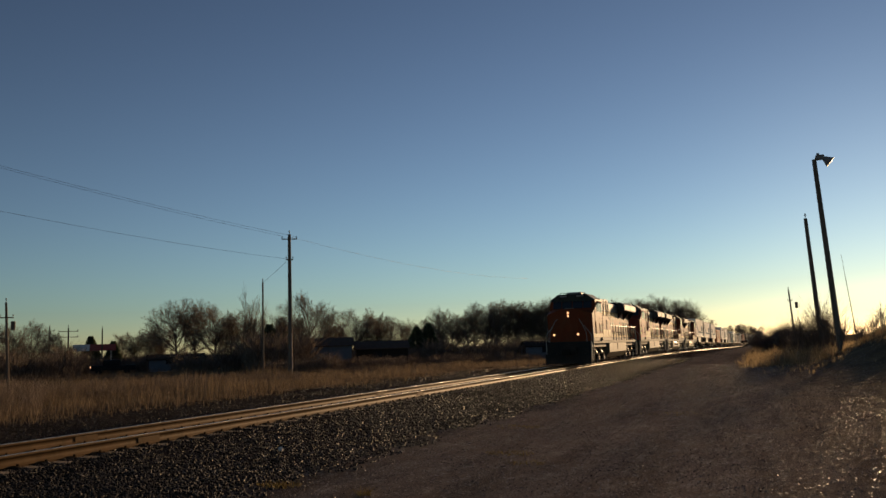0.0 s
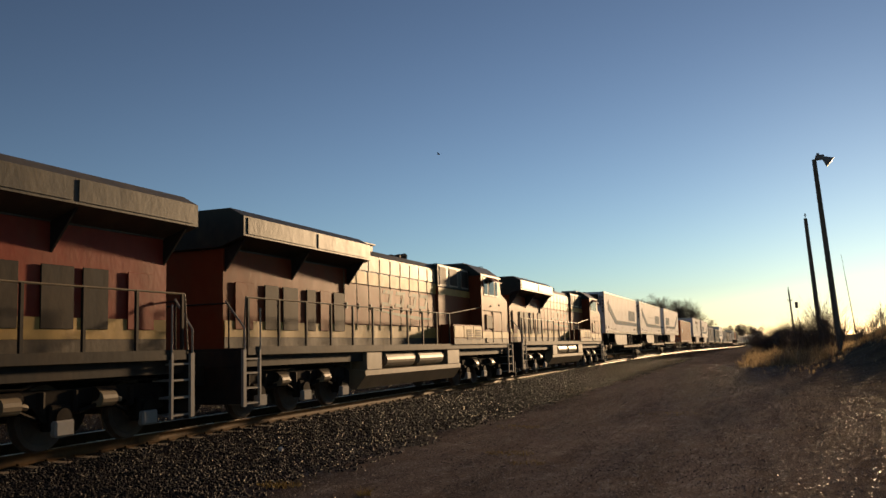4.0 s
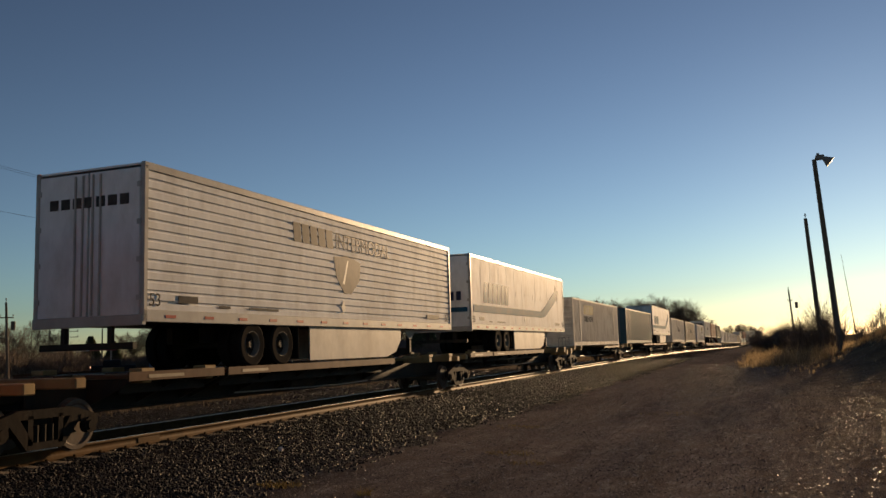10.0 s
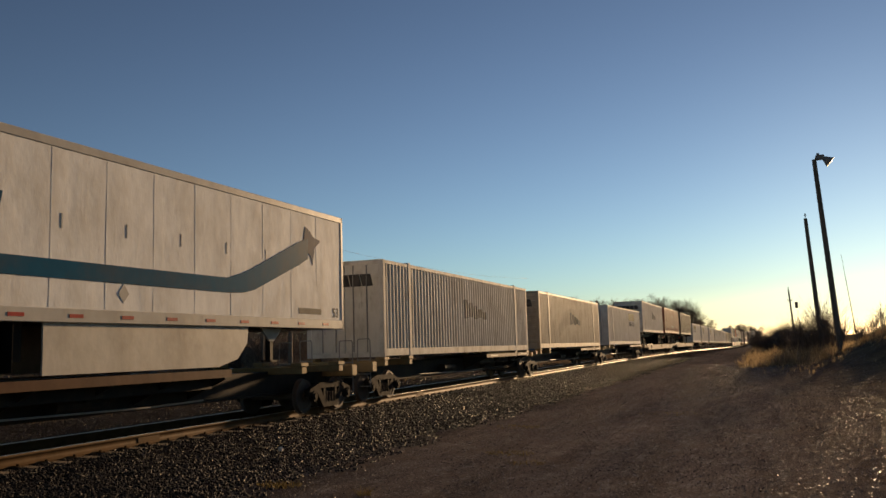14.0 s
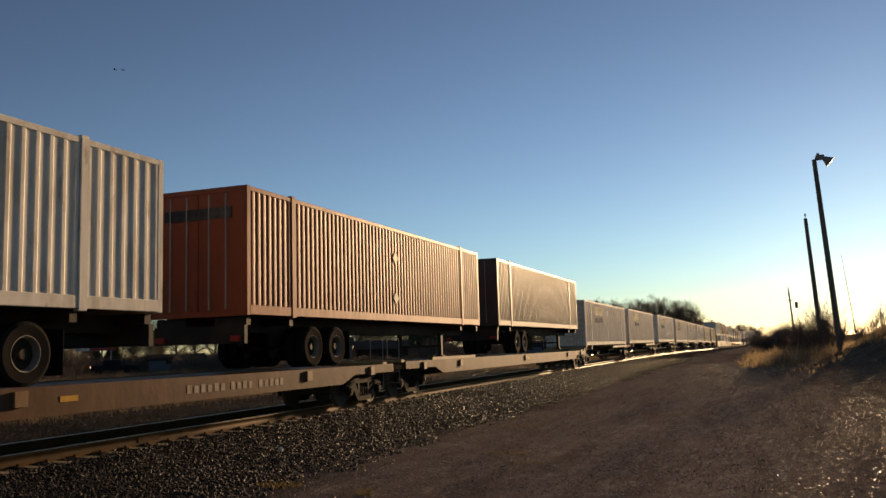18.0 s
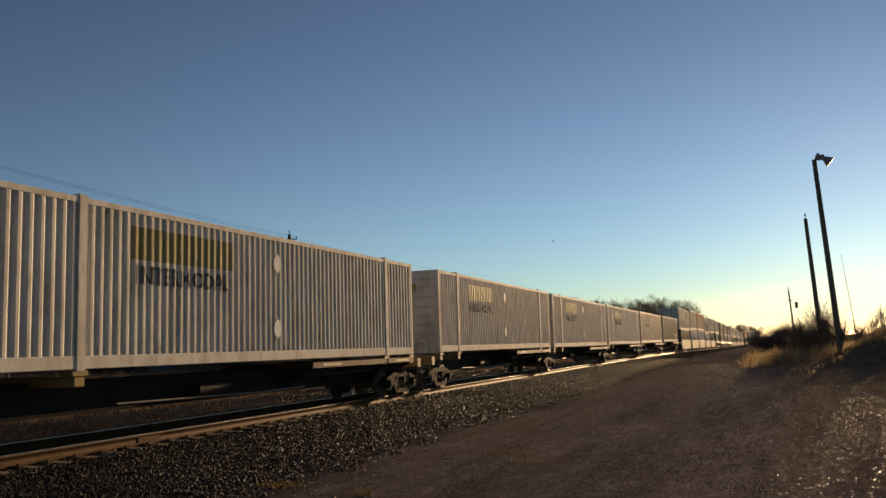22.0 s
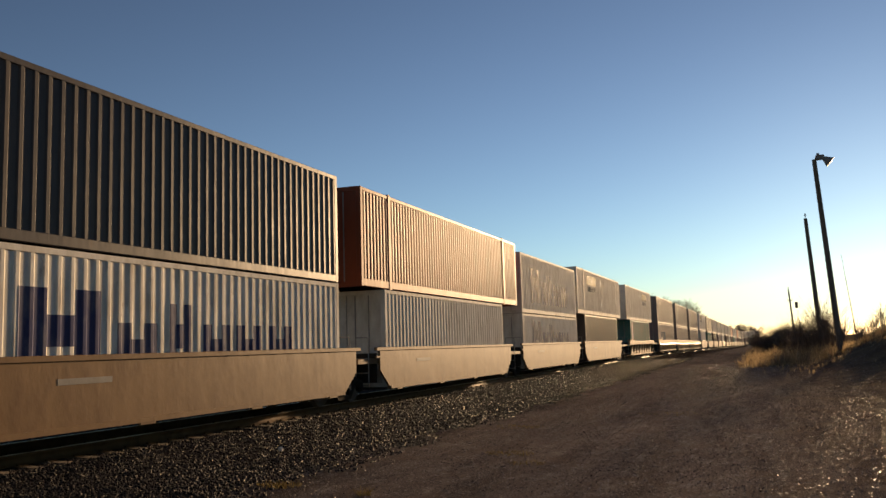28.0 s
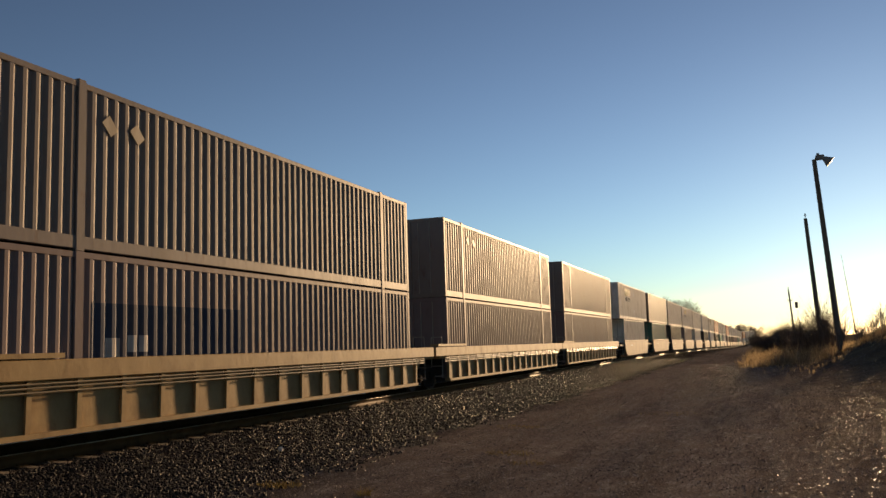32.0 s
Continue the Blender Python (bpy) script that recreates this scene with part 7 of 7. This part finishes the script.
def well_wagon(length, a, b, style, cfront, crear, paint_, far=False):
    """A deep well wagon: the well runs from a to b; y = 0 at the leading joint."""
    w = thing("well_wagon", {"plain": "tan steel well wagon with flat plate sides", "ribbed": "dull yellow well wagon with upright side ribs", "webbed": "orange-brown well wagon with tapered side webs"}[style], "rail wagon", group="wagons of the train")
    for sx in (-1, 1):
        x = sx * 1.42
        if style == "plain":
            bm = bmesh.new()
            prism(bm, [(a + 0.9, 0.36), (b - 0.9, 0.36), (b - 0.25, 0.86), (b - 0.25, 1.5), (a + 0.25, 1.5), (a + 0.25, 0.86)], x - 0.03, x + 0.03, "x")
            part("side_plate", bm, paint_, w)
            part("top_chord", boxes((x - 0.05, x + 0.055, a, b, 1.42, 1.52), bevel=0.01), paint_, w)
            part("bottom_chord", boxes((x - 0.08, x + 0.05, a + 0.95, b - 0.95, 0.3, 0.39)), paint_, w)
            for k in range(0 if far else 4):
                y = a + 1.6 + k * (b - a - 3.2) / 3
                part("weep_bracket", boxes((x - 0.02, x + 0.05, y - 0.2, y + 0.2, 0.26, 0.31)), paint_, w)
            if far:
                continue
            part("end_gusset", boxes((x - 0.02, x + 0.035, a, a + 1.0, 1.22, 1.27)), paint_, w)
            part("lettering_bar", plate(rect(a + 3.0, a + 4.2, 1.05, 1.15), sx * 1.452, 0.003), silver_paint, w)
        else:
            part("top_chord", boxes((x - 0.06, x + 0.08, a - 0.9, b + 0.9, 1.14, 1.46), bevel=0.015), paint_, w)
            inset = sx * (1.345 if style == "ribbed" else 1.3)
            part("web_plate", boxes((inset - 0.015, inset + 0.015, a + 0.6, b - 0.6, 0.34, 1.16)), paint_, w)
            part("bottom_chord", boxes((x - 0.14, x + 0.06, a + 0.5, b - 0.5, 0.27, 0.35)), paint_, w)
            n = 17 if style == "ribbed" else 9
            for k in range(n):
                y = a + 0.55 + k * (b - a - 1.1) / (n - 1)
                if style == "ribbed":
                    part("rib", cached(("rib", sx), lambda: prism(prism(bmesh.new(), [(sx * 1.34, 0.33), (sx * 1.43, 0.33), (sx * 1.45, 1.16), (sx * 1.34, 1.16)], -0.012, 0.012), [(sx * 1.425, 0.33), (sx * 1.44, 0.33), (sx * 1.46, 1.16), (sx * 1.445, 1.16)], -0.05, 0.05), paint_), None, w, at=pose(0, y, 0))
                else:                # deep under the chord, running out towards the foot
                    part("web", cached(("web", sx), lambda: prism(bmesh.new(), [(sx * 1.29, 0.33), (sx * 1.325, 0.33), (sx * 1.49, 1.16), (sx * 1.29, 1.16)], -0.015, 0.015), paint_), None, w, at=pose(0, y, 0))
            for q in (0.96, 1.03, 1.09) if style == "ribbed" else ():
                part("brake_pipe", tube(bmesh.new(), (sx * 1.49, a, q), (sx * 1.49, b, q), 0.016, sides=6), tank_grey, w)
            part("walkway_bracket", boxes((x - 0.2, x + 0.1, a - 0.7, a + 2.2, 1.48, 1.56)), paint_, w)
    part("well_floor", boxes((-1.3, 1.3, a + 0.9, b - 0.9, 0.28, 0.34)), black_paint, w)
    for y0, y1, o in ((0.3, a + 0.35, 1), (b - 0.35, length - 0.3, -1)):
        part("end_platform", boxes((-1.35, 1.35, y0, y1, 1.05, 1.2), (-0.4, 0.4, y0, y1, 0.7, 1.06), bevel=0.015), paint_, w)
        if far:
            continue
        hoop_ladder(w, 1.15, (y0 + y1) / 2)
        hoop_ladder(w, -1.15, (y0 + y1) / 2 + 0.2)
        part("bulkhead", boxes((-1.3, 1.3, (a + 0.3 if o > 0 else b - 0.34), (a + 0.34 if o > 0 else b - 0.3), 0.5, 1.35)), black_paint, w)
        part("brake_gear", boxes((-0.5, 0.1, (y0 + y1) / 2 - 0.2, (y0 + y1) / 2 + 0.2, 1.2, 1.6), (0.3, 0.6, (y0 + y1) / 2 - 0.1, (y0 + y1) / 2 + 0.15, 1.2, 1.45), bevel=0.03), black_paint, w)
    for y, c, o in ((0.0, cfront, 1), (length, crear, -1)):
        if c:
            bogie(w, y + o * 1.6)
            part("coupler", boxes((-0.12, 0.12, min(y, y + o * .6), max(y, y + o * .6), 0.74, 0.98), bevel=0.03), dusty_black, w)
        elif o < 0:
            bogie(w, length)
    return w


# ---------------------------------------------------------------- the train made up
FRONT, REAR, CONT = [(-0.4, 2.4), (2.55, 11.0)], [(7.5, 15.8), (15.95, 17.6)], [(9.6, 14.0), (14.1, 16.0)]
SPINES = [      # leading end, trailing end, joint behind is a coupling, shelf, load
    (144.6, 160.45, False, REAR, lambda: trailer("white refrigerated trailer with a teal swoosh band", 15.85, True, "swoosh", chiller=True)),
    (163.05, 179.0, False, REAR, lambda: trailer("white refrigerated trailer with a faded teal swoosh", 15.95, True, "swoosh", chiller=True)),
    (183.2, 199.3, True, FRONT, lambda: trailer("white box trailer with blue blocks, doors leading", 16.1, False, "swoosh_word")),
    (202.4, 218.55, False, CONT, lambda: container("dented orange ribbed steel container on a spine wagon", "orange", pitch=0.40, marks="diamond_front")),
    (222.55, 238.75, False, FRONT, lambda: trailer("white ribbed trailer with a dark shield mark", 16.15, False, "shield", ribs="long")),
    (241.15, 257.25, True, FRONT, lambda: trailer("white box trailer with teal blocks and band", 16.1, False, "swoosh")),
    (260.0, 276.1, False, CONT, lambda: container("dusty light grey ribbed container with a yellow panel", "grey", pitch=0.215, marks="yellow_bare", doors_first=False)),
    (280.7, 296.9, False, CONT, lambda: container("dark teal ribbed steel container, dusty", "green", pitch=0.21)),
    (298.15, 314.4, True, FRONT, lambda: trailer("white box trailer with a teal band, doors leading", 16.15, False, "swoosh")),
    (317.0, 333.2, False, CONT, lambda: container("light grey ribbed container with a dark word on its doors", "grey", pitch=0.27, marks="dark_word")),
    (335.75, 352.0, False, CONT, lambda: container("dusty tan ribbed container on a spine wagon", "tan", pitch=0.27, marks="dark_word", doors_first=False)),
    (356.0, 372.15, True, CONT, lambda: container("dusty off-white ribbed container with a yellow panel", "white", pitch=0.215, marks="yellow_rear")),
    None,
    (431.65, 447.75, False, CONT, lambda: container("off-white ribbed container with a dirty yellow panel", "white", pitch=0.215, marks="yellow", doors_first=False)),
    (450.35, 466.5, False, CONT, lambda: container("dusty light grey ribbed container with two white placards", "grey", pitch=0.215, marks="yellow")),
    (471.1, 487.25, True, CONT, lambda: container("off-white ribbed container with a small yellow end panel", "white", pitch=0.215, marks="yellow", doors_first=False)),
    (489.75, 505.85, False, CONT, lambda: container("tan-grey dusty ribbed container on a spine wagon", "grey", pitch=0.215, marks="yellow", doors_first=False)),
    (506.85, 523.0, False, CONT, lambda: container("dusty grey ribbed container with a faded yellow panel", "grey", pitch=0.215, marks="yellow")),
    (524.05, 540.25, False, CONT, lambda: container("off-white ribbed container with yellow panel and dark bars", "white", pitch=0.215, marks="yellow")),
    (541.65, 557.85, False, CONT, lambda: container("dusty tan-grey ribbed container beside a dark one", "tan", pitch=0.215, marks="yellow")),
    (559.7, 575.9, True, CONT, lambda: container("dark brown ribbed container with bright side ribs", "dark", pitch=0.22, marks="tail_pair")),
]


def make_spines():
    for i, row in enumerate(SPINES):
        if row is None:
            continue
        s0, s1, coupled, shelf, load = row
        before, after = SPINES[i - 1] if i else None, SPINES[i + 1] if i + 1 < len(SPINES) else None
        j0 = (before[1] + s0) / 2 if before else (s0 - 1.4 if i == 0 else 430.6)
        j1 = (s1 + after[0]) / 2 if after else (373.6 if s1 < 380 else 577.3)
        cf = before[2] if before else True
        ride(spine_wagon(j1 - j0, s0 - j0, cf, coupled, shelf, shelf is not CONT), j0)
        ob = load()
        ride(ob, s0, z=1.27 if ob.name.startswith("container") else 0.0)


make_spines()

# two long flat wagons with three boxes on road frames
ride(flat_wagon(28.0, True), 373.7)
ride(flat_wagon(28.8), 401.8)
for s0, L, colour, lab, nose, mk, pt in (
        (374.9, 16.05, "white", "off-white ribbed container with a dark word on its front", True, "dark_word", 0.276),
        (393.9, 16.2, "rust", "rust-orange ribbed container with two pale placards", False, "diamond", 0.224),
        (412.8, 16.1, "dark", "dark brown-grey ribbed container with scuffed doors", False, "", 0.218)):
    ride(chassis("black two-axle road chassis under a container", s0, L, nose), s0)
    ride(container(lab, colour, 16.154, 2.896, pt, mk, doors_first=not nose), s0, z=2.30)

L40 = 12.19
STACKS = [     # joint ahead, joint behind, well from, to, style, coupled ahead, coupled behind, lower (start, length, colour, marks), upper, heights
    (577.3, 595.6, 579.3, 593.6, "plain", True, False, (580.5, L40, "dark", "", 2.59), (578.95, 16.154, "grey", "yellow_rear", 2.896)),
    (595.6, 609.0, 595.5, 609.2, "plain", False, False, (596.1, L40, "white", "big_blue", 2.896), (596.1, L40, "black", "", 2.896)),
    (609.0, 626.3, 610.3, 624.3, "plain", False, False, (611.3, L40, "white", "", 2.896), (609.75, 16.154, "rust", "", 2.896)),
    (626.3, 639.4, 626.0, 639.3, "plain", False, False, (626.9, L40, "white", "big_blue", 2.59), (626.9, L40, "white", "big_blue", 2.896)),
    (639.4, 657.8, 640.6, 655.2, "plain", False, True, (641.95, L40, "dark", "", 2.896), (639.9, 16.154, "grey", "yellow", 2.896)),
]
STACKS += [
    (657.8, 677.4, 660.2, 674.6, "webbed", True, True, (661.4, L40, "teal", "stripe", 2.896), (659.6, 16.154, "grey", "yellow_rear", 2.896)),
    (677.4, 699.4, 680.4, 697.9, "ribbed", True, False, (681.1, 16.154, "maroon", "navy_tail", 2.896), (681.1, 16.154, "dusky", "pair", 2.896)),
    (699.4, 718.6, 699.9, 717.5, "ribbed", False, False, (700.7, 16.154, "maroon", "tail_pair", 2.896), (700.65, 16.154, "dusky", "pair", 2.896)),
    (718.6, 739.0, 719.4, 737.0, "ribbed", False, True, (720.15, 16.154, "maroon", "", 2.896), (720.15, 16.154, "dusky", "", 2.896)),
]
s = 739.0
rng = random.Random(7)
for k in range(22):
    lead, last = k % 5 == 0, k % 5 == 4
    span = 17.8 + (1.4 if lead or last else 0)
    a = s + (2.0 if lead else 0.9)
    STACKS.append((s, s + span, a, a + 14.2, "plain", lead, last, (a + 1.0, L40, rng.choice(["dark", "white", "grey", "teal", "maroon"]), "", 2.896),
                   (a - 0.9, 16.154, rng.choice(["grey", "white", "tan", "orange", "grey", "dark"]), "yellow" if k % 3 == 0 else "", 2.896)))
    s += span


def rib_pitch(length, colour):
    if length < 13:
        return 0.279 if colour in ("dark", "black") else 0.278
    return {"grey": 0.215, "white": 0.215, "tan": 0.215, "dusky": 0.27, "maroon": 0.27, "rust": 0.224}.get(colour, 0.34)


def make_stacks():
    names = {"grey": "light grey", "white": "off-white", "tan": "dusty tan", "dark": "dark brown", "dusky": "dusty grey-brown", "black": "black", "rust": "rust-orange", "orange": "orange", "teal": "teal green", "maroon": "maroon", "green": "dark green"}
    for j0, j1, a, b, style, cf, cr, low, up in STACKS:
        ride(well_wagon(j1 - j0, a - j0, b - j0, style, cf, cr, {"plain": car_tan, "ribbed": car_yellow, "webbed": car_rusty}[style], j0 > 800), j0)
        base = 0.345
        for k, (s0, L, colour, marks, H) in enumerate((low, up)):
            lab = f"{names[colour]} ribbed {'53' if L > 13 else '40'}-foot container {'down in a well wagon' if k == 0 else 'stacked on another container'}"
            ride(container(lab, colour, L, H, rib_pitch(L, colour), marks, far=j0 > 800), s0, z=base)
            base += H + 0.015


make_stacks()


# ---------------------------------------------------------------- birds
feather = surface("dark_feathers", (0.03, 0.028, 0.026), 0.7, vary=0.2, bump=0)
BIRDS = []


def bird(t0, a, t1, b, lift):
    """A small bird in straight flight that is at a at t0 and at b at t1."""
    v = thing("bird", "small dark bird flying across the sky", "bird", group="birds")
    body = tube(bmesh.new(), (0, -0.13, 0), (0, 0.02, 0.01), 0.012, 0.045, 8)
    tube(body, (0, 0.02, 0.01), (0, 0.15, 0.02), 0.045, 0.012, 8)
    part("body", body, feather, v)
    part("tail", prism(bmesh.new(), [(-0.02, -0.12), (0.02, -0.12), (0.045, -0.24), (-0.045, -0.24)], -0.004, 0.004, "z"), feather, v)
    for sx in (-1, 1):
        bm = bmesh.new()
        o = [(0, 0.06), (sx * 0.14, 0.09), (sx * 0.30, 0.02), (sx * 0.16, -0.03), (0, -0.06)]
        lo = [bm.verts.new((x, y, 0.02 + abs(x) * lift - 0.004)) for x, y in o]
        hi = [bm.verts.new((x, y, 0.02 + abs(x) * lift + 0.004)) for x, y in o]
        bm.faces.new(lo), bm.faces.new(hi[::-1])
        for i in range(5):
            bm.faces.new((lo[i], hi[i], hi[(i + 1) % 5], lo[(i + 1) % 5]))
        bmesh.ops.recalc_face_normals(bm, faces=bm.faces[:])
        part("wing", bm, feather, v)
    v.scale = (0.55,) * 3
    a, b = Vector(a), Vector(b)
    BIRDS.append((v, t0, a, (b - a) / (t1 - t0)))


bird(2.0, (2.37, 39.93, 10.44), 3.5, (-10.12, 38.7, 10.91), 0.5)
bird(16.5, (-11.45, 43.52, 14.99), 17.0, (-18.0, 40.83, 15.64), -0.2)
bird(16.6, (-12.6, 43.0, 15.2), 17.1, (-19.3, 40.2, 15.8), 0.4)
bird(21.5, (-9.83, 59.19, 8.95), 22.5, (-16.91, 57.57, 8.69), 0.4)


# ---------------------------------------------------------------- what moves
def motions():
    for ob, s, x, z, back in MOVING:
        times, t = [0.0], 0.0
        while t < 32 and s - SPEED * t > 110:
            t = min(32.0, t + 1.0)
            times.append(t)
        if times[-1] < 32:
            times.append(32.0)
        walk(ob, [(t, train_pose(s, t, x, z, back)) for t in times])
    for v, t0, a, d in BIRDS:
        turn = math.degrees(math.atan2(-d.x, d.y))
        walk(v, [(t, Matrix.Translation(a + d * (t - t0)) @ pose(0, 0, 0, 0, 0, turn)) for t in (0.0, 16.0, 32.0)])


motions()
